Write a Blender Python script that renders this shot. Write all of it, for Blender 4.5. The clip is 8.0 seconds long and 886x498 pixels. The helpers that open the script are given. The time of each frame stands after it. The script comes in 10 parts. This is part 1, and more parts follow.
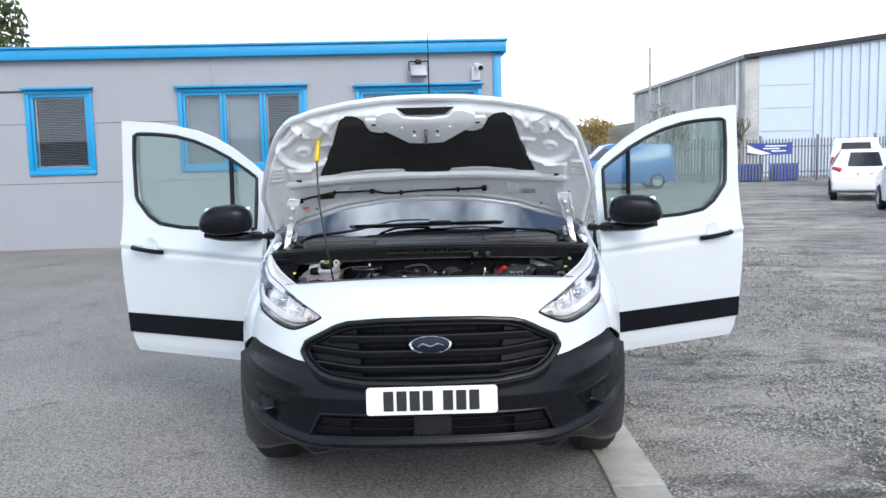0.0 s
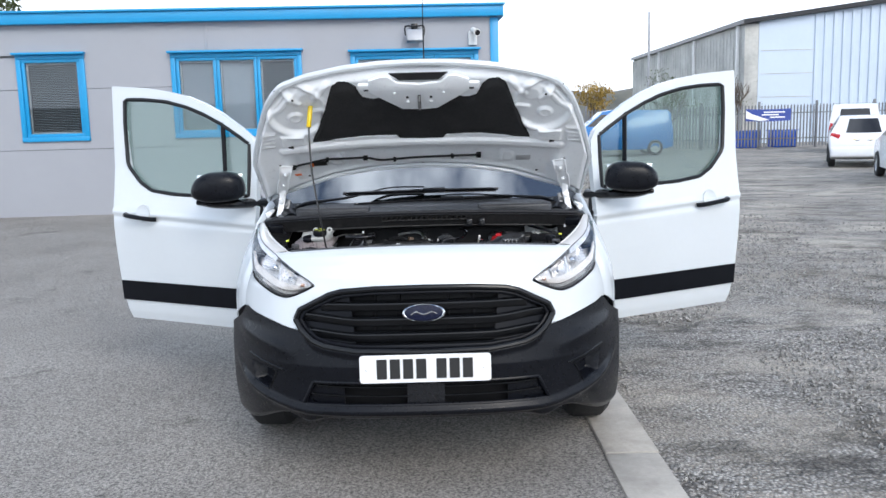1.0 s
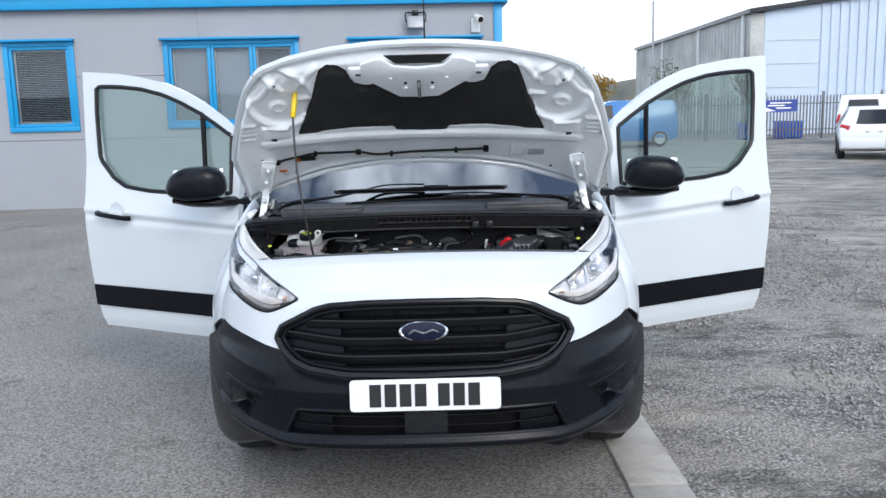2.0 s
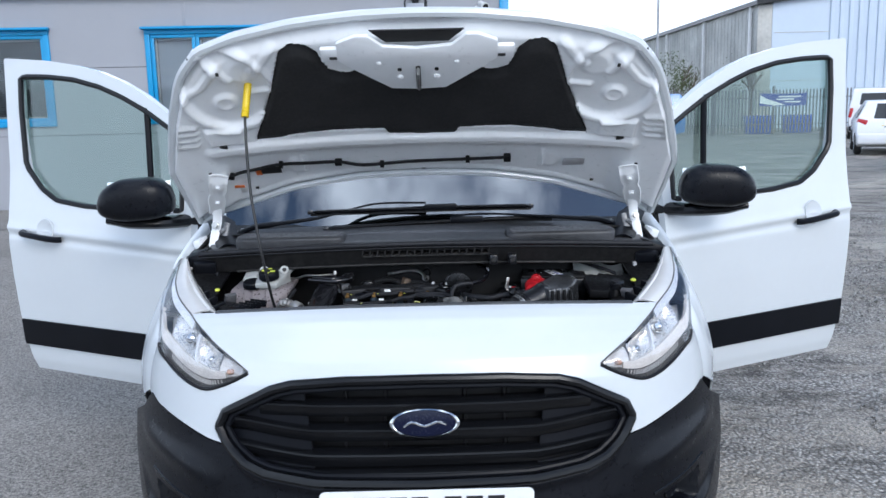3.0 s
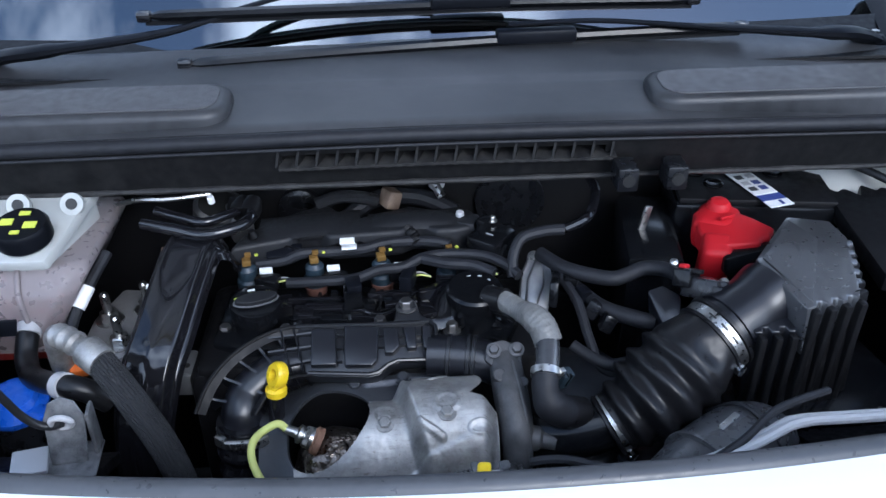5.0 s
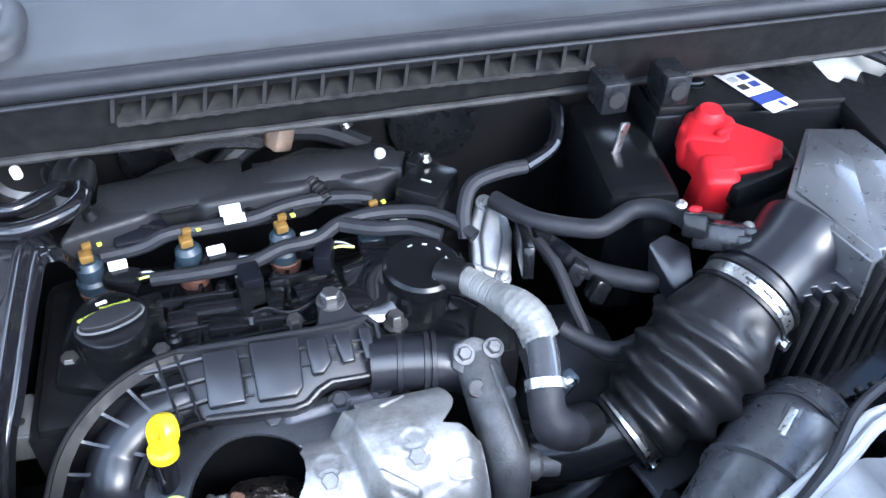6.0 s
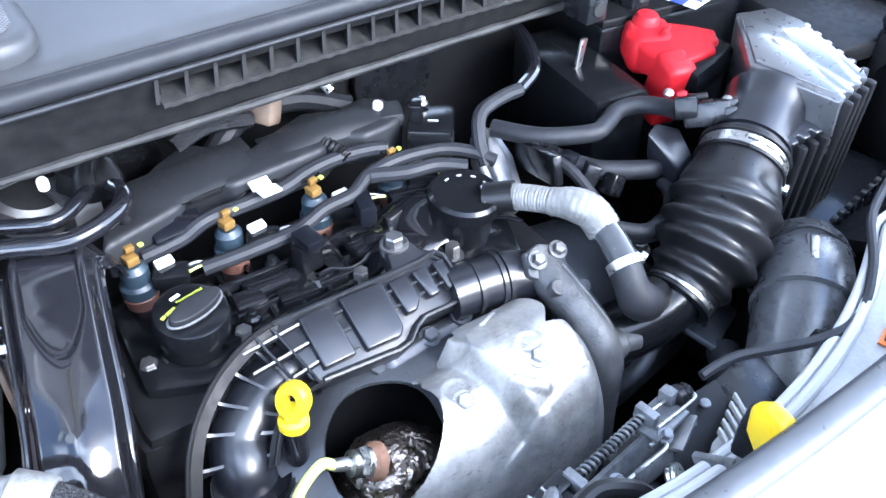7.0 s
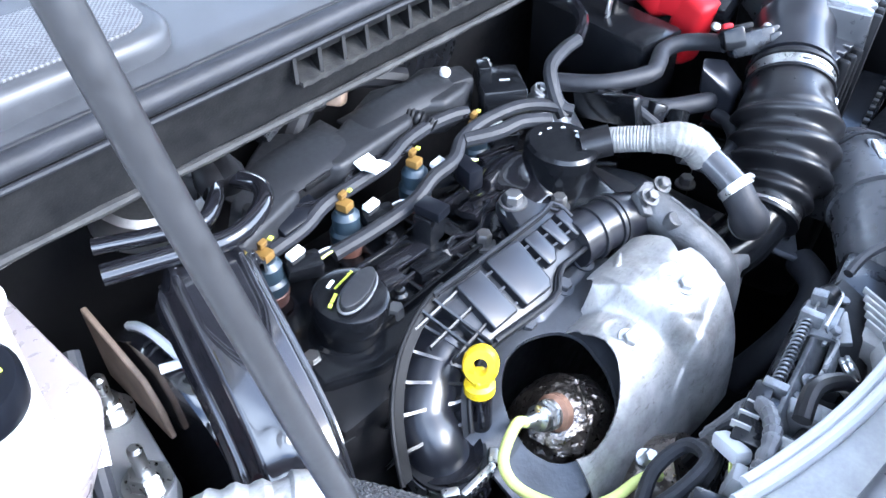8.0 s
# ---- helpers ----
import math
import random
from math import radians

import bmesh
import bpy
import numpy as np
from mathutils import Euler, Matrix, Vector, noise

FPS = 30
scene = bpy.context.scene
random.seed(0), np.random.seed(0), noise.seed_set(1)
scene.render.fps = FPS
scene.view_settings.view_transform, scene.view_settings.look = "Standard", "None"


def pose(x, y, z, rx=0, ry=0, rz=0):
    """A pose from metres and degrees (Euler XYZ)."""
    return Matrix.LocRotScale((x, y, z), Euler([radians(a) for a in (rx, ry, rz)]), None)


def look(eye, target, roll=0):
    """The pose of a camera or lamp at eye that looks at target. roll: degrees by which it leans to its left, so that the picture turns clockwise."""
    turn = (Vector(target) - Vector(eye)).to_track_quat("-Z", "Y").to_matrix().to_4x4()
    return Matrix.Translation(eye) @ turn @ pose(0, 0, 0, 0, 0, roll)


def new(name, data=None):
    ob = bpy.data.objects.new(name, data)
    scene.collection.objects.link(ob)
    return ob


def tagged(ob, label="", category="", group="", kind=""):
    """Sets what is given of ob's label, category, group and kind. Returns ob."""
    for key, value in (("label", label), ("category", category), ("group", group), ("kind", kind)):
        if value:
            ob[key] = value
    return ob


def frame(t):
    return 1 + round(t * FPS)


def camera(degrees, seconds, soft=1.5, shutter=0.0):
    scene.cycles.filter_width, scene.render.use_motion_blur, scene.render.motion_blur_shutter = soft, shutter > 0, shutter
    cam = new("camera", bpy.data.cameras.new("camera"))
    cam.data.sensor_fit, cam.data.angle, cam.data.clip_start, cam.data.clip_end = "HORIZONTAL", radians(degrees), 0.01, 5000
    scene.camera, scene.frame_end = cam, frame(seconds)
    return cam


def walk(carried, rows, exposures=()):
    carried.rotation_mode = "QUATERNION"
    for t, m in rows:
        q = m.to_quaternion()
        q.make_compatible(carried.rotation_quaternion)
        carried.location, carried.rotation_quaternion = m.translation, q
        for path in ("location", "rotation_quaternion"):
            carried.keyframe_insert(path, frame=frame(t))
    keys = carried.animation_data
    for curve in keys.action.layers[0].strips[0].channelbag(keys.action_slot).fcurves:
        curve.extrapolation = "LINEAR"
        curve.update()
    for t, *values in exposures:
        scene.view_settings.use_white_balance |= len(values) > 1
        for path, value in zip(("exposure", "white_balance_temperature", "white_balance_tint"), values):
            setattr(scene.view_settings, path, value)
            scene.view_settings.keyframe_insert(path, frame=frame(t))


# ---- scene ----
cam = camera(55.9, 8.0)
PATH = [
    (0, (0.053, -3.273, 1.507), (0.057, -1.285, 1.292), -1.5),
    (0.5, (0.059, -3.274, 1.501), (0.066, -1.292, 1.232), -1.5),
    (1, (0.069, -3.244, 1.506), (0.077, -1.266, 1.212), -1.5),
    (2.3, (0.064, -2.597, 1.501), (0.068, -0.623, 1.181), -1.4),
    (2.5, (0.052, -2.438, 1.499), (0.057, -0.464, 1.176), -1.4),
    (3, (0.051, -1.939, 1.519), (0.054, 0.034, 1.188), -1.4),
    (3.5, (0.02, -1.464, 1.523), (0.03, 0.508, 1.188), -1.4),
    (4, (-0.012, -0.978, 1.527), (0.017, 0.977, 1.107), -1.4),
    (4.5, (-0.002, -0.569, 1.536), (0.032, 1.316, 0.869), -1.4),
    (5, (-0.046, -0.263, 1.497), (0.033, 1.443, 0.455), -0.9),
    (5.2, (-0.052, -0.176, 1.484), (0.07, 1.429, 0.296), 0.0),
    (6.3, (-0.164, 0.048, 1.414), (0.39, 1.451, 0.101), 1.0),
    (6.5, (-0.226, 0.045, 1.412), (0.438, 1.408, 0.108), 0.9),
    (7, (-0.335, 0.067, 1.395), (0.537, 1.311, 0.093), 0.5),
    (7.5, (-0.408, 0.141, 1.375), (0.605, 1.267, 0.068), 0.5),
    (8, (-0.517, 0.203, 1.372), (0.598, 1.217, 0.058), -0.1),
]
walk(cam, [(t, look(eye, target, roll)) for t, eye, target, roll in PATH], [(0.0, 1.02, 6250, 9), (2.0, 0.92, 6150, 9), (3.0, 0.80, 5850, 9), (4.0, 0.94, 5700, 9), (4.5, 0.98, 5850, 9), (5.0, 1.34, 5400, 10), (5.2, 1.70, 5400, 10), (6.3, 3.18, 5500, 10), (8.0, 3.55, 5500, 10)])

# ---- light ----
SUN_EL, SUN_AZ = 33.0, 158.0
world = bpy.data.worlds.new("sky")
scene.world = world
world.use_nodes = True
wn, wl = world.node_tree.nodes, world.node_tree.links
wn.clear()
w_out = wn.new("ShaderNodeOutputWorld")
w_bg = wn.new("ShaderNodeBackground")
w_sky = wn.new("ShaderNodeTexSky")
w_sky.sky_type, w_sky.sun_disc = "NISHITA", False
w_sky.sun_elevation, w_sky.sun_rotation = radians(SUN_EL), radians(SUN_AZ)
w_sky.air_density, w_sky.dust_density = 1.0, 2.0
w_tc = wn.new("ShaderNodeTexCoord")
w_noise = wn.new("ShaderNodeTexNoise")
w_noise.inputs["Scale"].default_value, w_noise.inputs["Detail"].default_value = 2.2, 6.0
w_ramp = wn.new("ShaderNodeValToRGB")
w_ramp.color_ramp.elements[0].position, w_ramp.color_ramp.elements[1].position = 0.475, 0.635
w_sep = wn.new("ShaderNodeSeparateXYZ")
w_low = wn.new("ShaderNodeMapRange")
w_low.inputs["From Min"].default_value, w_low.inputs["From Max"].default_value = 0.55, 0.18
w_max = wn.new("ShaderNodeMath")
w_max.operation = "MAXIMUM"
w_mix = wn.new("ShaderNodeMix")
w_mix.data_type = "RGBA"
w_mix.inputs[7].default_value = (9.4, 10.2, 11.4, 1)
w_bg.inputs["Strength"].default_value = 0.10
wl.new(w_tc.outputs["Generated"], w_noise.inputs["Vector"])
wl.new(w_tc.outputs["Generated"], w_sep.inputs[0])
wl.new(w_sep.outputs["Z"], w_low.inputs["Value"])
wl.new(w_noise.outputs["Fac"], w_ramp.inputs["Fac"])
wl.new(w_ramp.outputs["Color"], w_max.inputs[0])
wl.new(w_low.outputs["Result"], w_max.inputs[1])
wl.new(w_max.outputs[0], w_mix.inputs[0])
wl.new(w_sky.outputs["Color"], w_mix.inputs[6])
# overcast: the sky is brightest overhead and dims towards the horizon
w_dome = wn.new("ShaderNodeMapRange")
w_dome.inputs["From Min"].default_value, w_dome.inputs["From Max"].default_value = 0.0, 1.0
w_dome.inputs["To Min"].default_value, w_dome.inputs["To Max"].default_value = 0.88, 1.25
w_mul = wn.new("ShaderNodeMix")
w_mul.data_type, w_mul.blend_type = "RGBA", "MULTIPLY"
w_mul.inputs[0].default_value = 1.0
wl.new(w_sep.outputs["Z"], w_dome.inputs["Value"])
wl.new(w_mix.outputs[2], w_mul.inputs[6])
wl.new(w_dome.outputs["Result"], w_mul.inputs[7])
wl.new(w_mul.outputs[2], w_bg.inputs["Color"])
wl.new(w_bg.outputs[0], w_out.inputs[0])

sun = new("sun", bpy.data.lights.new("sun", "SUN"))
sun.data.energy, sun.data.angle, sun.data.color = 0.75, radians(28), (1.0, 0.96, 0.90)
_el, _az = radians(SUN_EL), radians(SUN_AZ)
sun.matrix_world = look((0, 0, 30), Vector((0, 0, 30)) - 10 * Vector((math.sin(_az) * math.cos(_el), math.cos(_az) * math.cos(_el), math.sin(_el))))

# ---- materials ----
def mat(name, color, rough=0.5, metal=0.0, var=0.12, scale=6.0, bump=0.0, bscale=150.0, rvar=0.12, coat=0.0, color2=None, spec=0.5, bdist=0.002):
    """A surface with colour variation at two scales, uneven gloss and fine relief."""
    m = bpy.data.materials.new(name)
    m.use_nodes = True
    n, l = m.node_tree.nodes, m.node_tree.links
    b = n["Principled BSDF"]
    tc = n.new("ShaderNodeTexCoord")
    n1 = n.new("ShaderNodeTexNoise")
    n1.inputs["Scale"].default_value, n1.inputs["Detail"].default_value = scale, 5
    n2 = n.new("ShaderNodeTexNoise")
    n2.inputs["Scale"].default_value, n2.inputs["Detail"].default_value = scale * 11, 4
    add = n.new("ShaderNodeMath")
    add.operation = "MULTIPLY_ADD"
    add.inputs[1].default_value = 0.35
    mr = n.new("ShaderNodeMapRange")
    mr.inputs["From Min"].default_value, mr.inputs["From Max"].default_value = 0.40, 0.95
    mix = n.new("ShaderNodeMix")
    mix.data_type = "RGBA"
    c2 = color2 or tuple(min(1.0, c * (1 + var)) for c in color)
    mix.inputs[6].default_value = (*[c * (1 - var) for c in color], 1)
    mix.inputs[7].default_value = (*c2, 1)
    l.new(tc.outputs["Object"], n1.inputs["Vector"])
    l.new(tc.outputs["Object"], n2.inputs["Vector"])
    l.new(n2.outputs["Fac"], add.inputs[0])
    l.new(n1.outputs["Fac"], add.inputs[2])
    l.new(add.outputs[0], mr.inputs["Value"])
    l.new(mr.outputs["Result"], mix.inputs[0])
    l.new(mix.outputs[2], b.inputs["Base Color"])
    rr = n.new("ShaderNodeMapRange")
    rr.inputs["To Min"].default_value, rr.inputs["To Max"].default_value = max(0.02, rough - rvar), min(1.0, rough + rvar)
    rr.inputs["From Min"].default_value, rr.inputs["From Max"].default_value = 0.3, 0.7
    l.new(n2.outputs["Fac"], rr.inputs["Value"])
    l.new(rr.outputs["Result"], b.inputs["Roughness"])
    b.inputs["Metallic"].default_value = metal
    b.inputs["Specular IOR Level"].default_value = spec
    b.inputs["Coat Weight"].default_value = coat
    b.inputs["Coat Roughness"].default_value = 0.05
    if bump:
        n3 = n.new("ShaderNodeTexNoise")
        n3.inputs["Scale"].default_value, n3.inputs["Detail"].default_value = bscale, 3
        bp = n.new("ShaderNodeBump")
        bp.inputs["Strength"].default_value, bp.inputs["Distance"].default_value = bump, bdist
        l.new(tc.outputs["Object"], n3.inputs["Vector"])
        l.new(n3.outputs["Fac"], bp.inputs["Height"])
        l.new(bp.outputs[0], b.inputs["Normal"])
    return m


def glass_mat(name, tint, rough=0.02, clear=0.9, gloss=0.06):
    """Thin pane: mirror-like gloss by Fresnel over a tinted see-through body."""
    m = bpy.data.materials.new(name)
    m.use_nodes = True
    n, l = m.node_tree.nodes, m.node_tree.links
    n.clear()
    out = n.new("ShaderNodeOutputMaterial")
    tr = n.new("ShaderNodeBsdfTransparent")
    tr.inputs[0].default_value = (*[c * clear for c in tint], 1)
    gl = n.new("ShaderNodeBsdfGlossy")
    gl.inputs["Roughness"].default_value = rough
    lw = n.new("ShaderNodeLayerWeight")
    pw = n.new("ShaderNodeMath")
    pw.operation = "POWER"
    pw.inputs[1].default_value = 4.0
    fr = n.new("ShaderNodeMath")
    fr.operation = "MULTIPLY_ADD"
    fr.inputs[1].default_value, fr.inputs[2].default_value = 0.85, gloss
    mx = n.new("ShaderNodeMixShader")
    l.new(lw.outputs["Facing"], pw.inputs[0])
    l.new(pw.outputs[0], fr.inputs[0])
    l.new(fr.outputs[0], mx.inputs[0])
    l.new(tr.outputs[0], mx.inputs[1])
    l.new(gl.outputs[0], mx.inputs[2])
    l.new(mx.outputs[0], out.inputs[0])
    return m


PAINT = mat("white_paint", (0.61, 0.645, 0.668), 0.22, 0, 0.02, 3, rvar=0.04, coat=0.6)
PAINT_IN = mat("white_inner_paint", (0.85, 0.87, 0.885), 0.34, 0, 0.05, 5, rvar=0.08, coat=0.2)
PLASTIC = mat("grained_black_plastic", (0.0050, 0.0057, 0.0082), 0.34, 0, 0.2, 9, 0.08, 1200, rvar=0.05, spec=0.13, bdist=0.0003)
BUMPER = mat("dark_textured_bumper", (0.0040, 0.0046, 0.0070), 0.31, 0, 0.25, 7, 0.10, 1200, rvar=0.06, spec=0.20, bdist=0.0003)
PLASTIC_SM = mat("smooth_black_plastic", (0.0052, 0.0056, 0.0068), 0.20, 0, 0.2, 14, 0.04, 500, rvar=0.05, coat=0.04, spec=0.28, bdist=0.0003)
PLASTIC_DK = mat("dull_black_plastic", (0.0052, 0.0052, 0.006), 0.5, 0, 0.3, 9, 0.2, 500, spec=0.22, bdist=0.0006)
PLASTIC_GR = mat("worn_grey_black_plastic", (0.009, 0.0096, 0.0118), 0.30, 0, 0.3, 6, 0.12, 700, coat=0.1, spec=0.4, bdist=0.0005)
GLOSS_BLK = mat("gloss_black", (0.008, 0.008, 0.010), 0.10, 0, 0.2, 12, rvar=0.05, coat=0.3)
COWL = mat("weathered_cowl_plastic", (0.024, 0.0255, 0.029), 0.42, 0, 0.35, 5, 0.2, 700, rvar=0.07, spec=0.42, color2=(0.066, 0.068, 0.074), bdist=0.0004)
RUBBER = mat("black_rubber", (0.008, 0.008, 0.0092), 0.34, 0, 0.2, 14, 0.10, 300, rvar=0.07, spec=0.34, bdist=0.0004)
HOSE = mat("matt_rubber_hose", (0.0125, 0.0132, 0.0165), 0.58, 0, 0.35, 60, 0.5, 180, rvar=0.08, spec=0.34, bdist=0.0008)
FELT = mat("black_felt", (0.012, 0.012, 0.013), 0.95, 0, 0.4, 10, 0.5, 700, bdist=0.0015)
CHROME = mat("chrome", (0.78, 0.79, 0.80), 0.10, 1, 0.05, 8, rvar=0.05)
STEEL = mat("zinc_steel", (0.50, 0.50, 0.49), 0.34, 1, 0.15, 20, 0.1, 300)
ALU = mat("cast_aluminium", (0.22, 0.228, 0.24), 0.58, 0.8, 0.2, 12, 0.45, 260, bdist=0.0012)
PUMP_ALU = mat("bright_cast_alloy", (0.33, 0.34, 0.36), 0.46, 0.75, 0.25, 40, 0.3, 200, color2=(0.46, 0.46, 0.465), bdist=0.0006)
ALU_DK = mat("dull_cast_aluminium", (0.20, 0.20, 0.21), 0.52, 1, 0.3, 10, 0.5, 220, color2=(0.28, 0.275, 0.27), bdist=0.0012)
FOIL = mat("crinkled_foil", (0.21, 0.18, 0.155), 0.34, 1, 0.4, 26, 0.9, 70, bdist=0.006)
RUST = mat("rusty_steel", (0.20, 0.11, 0.07), 0.75, 0.3, 0.4, 20, 0.5, 180)
COPPER = mat("brown_injector_body", (0.12, 0.055, 0.04), 0.5, 0.2, 0.3, 20, 0.2, 200)
RED = mat("red_plastic", (0.42, 0.010, 0.016), 0.50, 0, 0.1, 10, rvar=0.06, spec=0.25)
YELLOW = mat("yellow_plastic", (0.70, 0.50, 0.008), 0.35, 0, 0.08, 10)
LIME = mat("lime_print", (0.60, 0.66, 0.08), 0.5, 0, 0.05, 20)
CABLE_Y = mat("pale_yellow_sleeve", (0.62, 0.66, 0.20), 0.6, 0, 0.15, 40, 0.3, 600)
BLUE_PL = mat("blue_plastic", (0.02, 0.10, 0.55), 0.3, 0, 0.1, 10)
ORANGE = mat("orange_print", (0.75, 0.16, 0.02), 0.5, 0, 0.05, 20)
GOLD = mat("brass_clip", (0.20, 0.115, 0.030), 0.4, 0.3, 0.15, 30)
INJ_BLUE = mat("slate_blue_plastic", (0.018, 0.030, 0.042), 0.4, 0, 0.2, 20)
WHITE_PL = mat("milky_white_plastic", (0.43, 0.44, 0.425), 0.38, 0, 0.06, 8, rvar=0.08)
LABEL = mat("white_label", (0.80, 0.80, 0.80), 0.45, 0, 0.04, 30)
LABEL_GR = mat("grey_label", (0.42, 0.42, 0.43), 0.5, 0, 0.06, 30)
# print black; also the painted shade inside holes, slots and vents
PRINT_HOLE = mat("black_print_and_holes", (0.015, 0.015, 0.015), 0.5, 0, 0.1, 30)
NAVY_PR = mat("navy_print", (0.03, 0.05, 0.22), 0.5, 0, 0.1, 30)
EMBLEM = mat("deep_blue_enamel", (0.003, 0.005, 0.022), 0.22, 0, 0.1, 20, spec=0.3)
AMBER = mat("amber_lens", (0.55, 0.34, 0.25), 0.2, 0, 0.1, 30)
REFLECT = mat("lamp_reflector", (0.80, 0.765, 0.71), 0.30, 0.75, 0.06, 20)
LAMP_GREY = mat("lamp_inner_grey", (0.60, 0.575, 0.54), 0.4, 0.1, 0.15, 12)
LAMP_BEZEL = mat("smoked_lamp_bezel", (0.12, 0.115, 0.112), 0.35, 0.2, 0.2, 20)
HOUSING = mat("pale_lamp_housing", (0.58, 0.57, 0.555), 0.16, 0, 0.06, 3, rvar=0.04, coat=0.5)
CONDUIT = mat("grey_conduit", (0.09, 0.09, 0.095), 0.35, 0, 0.2, 20)
LID = mat("satin_black_lid", (0.040, 0.041, 0.045), 0.30, 0, 0.15, 12, 0.10, 800, rvar=0.04, coat=0.7, spec=1.0, bdist=0.0003)
PALE_HOSE = mat("pale_foil_sleeve", (0.14, 0.139, 0.134), 0.42, 0.0, 0.35, 40, 0.7, 90, bdist=0.003)
SMOKED = mat("smoked_hose", (0.05, 0.052, 0.058), 0.16, 0, 0.3, 14, coat=0.5)
ALU_BLK = mat("sooty_cast_metal", (0.060, 0.064, 0.073), 0.5, 0.5, 0.3, 12, 0.4, 200, bdist=0.001)
CARRIER = mat("dusty_grey_plastic", (0.31, 0.308, 0.304), 0.45, 0, 0.25, 24, 0.2, 300, color2=(0.46, 0.45, 0.43), bdist=0.0008)
DUSTY = mat("dusty_black_plastic", (0.014, 0.014, 0.016), 0.5, 0, 0.2, 60, 0.4, 500, color2=(0.045, 0.0435, 0.041), spec=0.2, bdist=0.0008)
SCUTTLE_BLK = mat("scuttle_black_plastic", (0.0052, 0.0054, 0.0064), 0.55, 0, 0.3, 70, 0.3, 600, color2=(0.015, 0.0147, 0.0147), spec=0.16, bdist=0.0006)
ROD_BLK = mat("scuffed_black_rod", (0.012, 0.012, 0.013), 0.40, 0, 0.3, 25, 0.15, 300, bdist=0.0005)
MOUNT = mat("grey_cast_mount", (0.27, 0.272, 0.28), 0.55, 0.35, 0.15, 14, 0.35, 240, bdist=0.001)
SNORKEL = mat("satin_grey_black_duct", (0.052, 0.053, 0.058), 0.29, 0, 0.12, 9, 0.08, 700, rvar=0.05, spec=0.9, bdist=0.0003)
DUCT = mat("moulded_black_duct", (0.011, 0.0118, 0.0145), 0.31, 0, 0.05, 8, rvar=0.0, spec=0.55)
DUCT_PAD = mat("satin_moulded_duct", (0.0085, 0.0092, 0.0125), 0.30, 0, 0.04, 8, rvar=0.0, spec=0.60)
CASTING = mat("sandcast_grey_alloy", (0.065, 0.067, 0.072), 0.58, 0.5, 0.25, 60, 0.6, 420, color2=(0.125, 0.126, 0.130), bdist=0.0010)
LATCH_ZN = mat("grimy_zinc_plate", (0.10, 0.106, 0.116), 0.45, 0.6, 0.45, 70, 0.3, 300, color2=(0.27, 0.275, 0.285), bdist=0.0006)
SEAL_GREY = mat("grey_rubber_seal", (0.055, 0.057, 0.062), 0.38, 0, 0.25, 14, 0.1, 200, bdist=0.0006)
LAMP_WHITE = mat("frosted_light_strip", (0.74, 0.68, 0.61), 0.25, 0, 0.08, 20)
WALL = mat("unseen_wall_dark", (0.13, 0.125, 0.115), 0.85, 0, 0.2, 0.6, 0.3, 30)
MATT = mat("matt_slate_plastic", (0.0125, 0.013, 0.0150), 0.52, 0, 0.2, 18, 0.25, 900, spec=0.32, bdist=0.0004)
TAN = mat("stained_tan_plastic", (0.17, 0.11, 0.075), 0.6, 0, 0.5, 40, color2=(0.30, 0.22, 0.16))
GLASS = glass_mat("window_glass", (0.80, 0.90, 0.86), clear=0.88)
GLASS_DK = glass_mat("dark_glass", (0.25, 0.30, 0.30), clear=0.6, gloss=0.30)
GLASS_WIN = glass_mat("office_glass", (0.86, 0.90, 0.92), clear=0.82, gloss=0.05)
LENS = glass_mat("headlamp_lens", (0.97, 0.98, 1.0), clear=0.97)
TYRE = mat("tyre_rubber", (0.018, 0.018, 0.018), 0.8, 0, 0.3, 12, 0.3, 200)
RIM = mat("silver_wheel", (0.45, 0.46, 0.47), 0.35, 0.8, 0.1, 10)
SEAT = mat("dark_seat_cloth", (0.03, 0.03, 0.034), 0.9, 0, 0.3, 20, 0.3, 500)
DASH = mat("dark_dashboard", (0.03, 0.031, 0.034), 0.55, 0, 0.2, 10, 0.2, 500)
TAIL_RED = mat("red_lamp_lens", (0.45, 0.015, 0.02), 0.15, 0, 0.2, 20, coat=0.5)
CLAD = mat("grey_coated_cladding", (0.315, 0.325, 0.352), 0.5, 0, 0.05, 0.7, 0.05, 30)
TRIM_BLUE = mat("blue_coated_trim", (0.012, 0.27, 0.54), 0.4, 0, 0.06, 2)
FRAME_WHITE = mat("white_upvc", (0.70, 0.70, 0.68), 0.35, 0, 0.04, 4)
BLIND = mat("pale_blind_slat", (0.66, 0.69, 0.74), 0.55, 0, 0.06, 6)
ROOM = mat("room_shade_backing", (0.10, 0.10, 0.10), 0.9, 0, 0.3, 1)
SHEET_BLUE = mat("pale_blue_steel_sheet", (0.50, 0.58, 0.68), 0.45, 0, 0.05, 0.4)
SHEET_OLD = mat("weathered_translucent_sheet", (0.42, 0.42, 0.40), 0.7, 0, 0.3, 0.5, color2=(0.62, 0.62, 0.58))
GALV = mat("galvanised_steel", (0.34, 0.35, 0.37), 0.5, 0.5, 0.15, 3)
FENCE = mat("dull_galvanised_steel", (0.15, 0.155, 0.165), 0.55, 0.4, 0.2, 3)
BARK = mat("bark", (0.10, 0.08, 0.06), 0.9, 0, 0.4, 6, 0.5, 40)
LEAF = mat("dull_green_leaf", (0.07, 0.09, 0.03), 0.7, 0, 0.4, 1.2)
LEAF_Y = mat("autumn_leaf", (0.30, 0.19, 0.03), 0.7, 0, 0.4, 1.2)
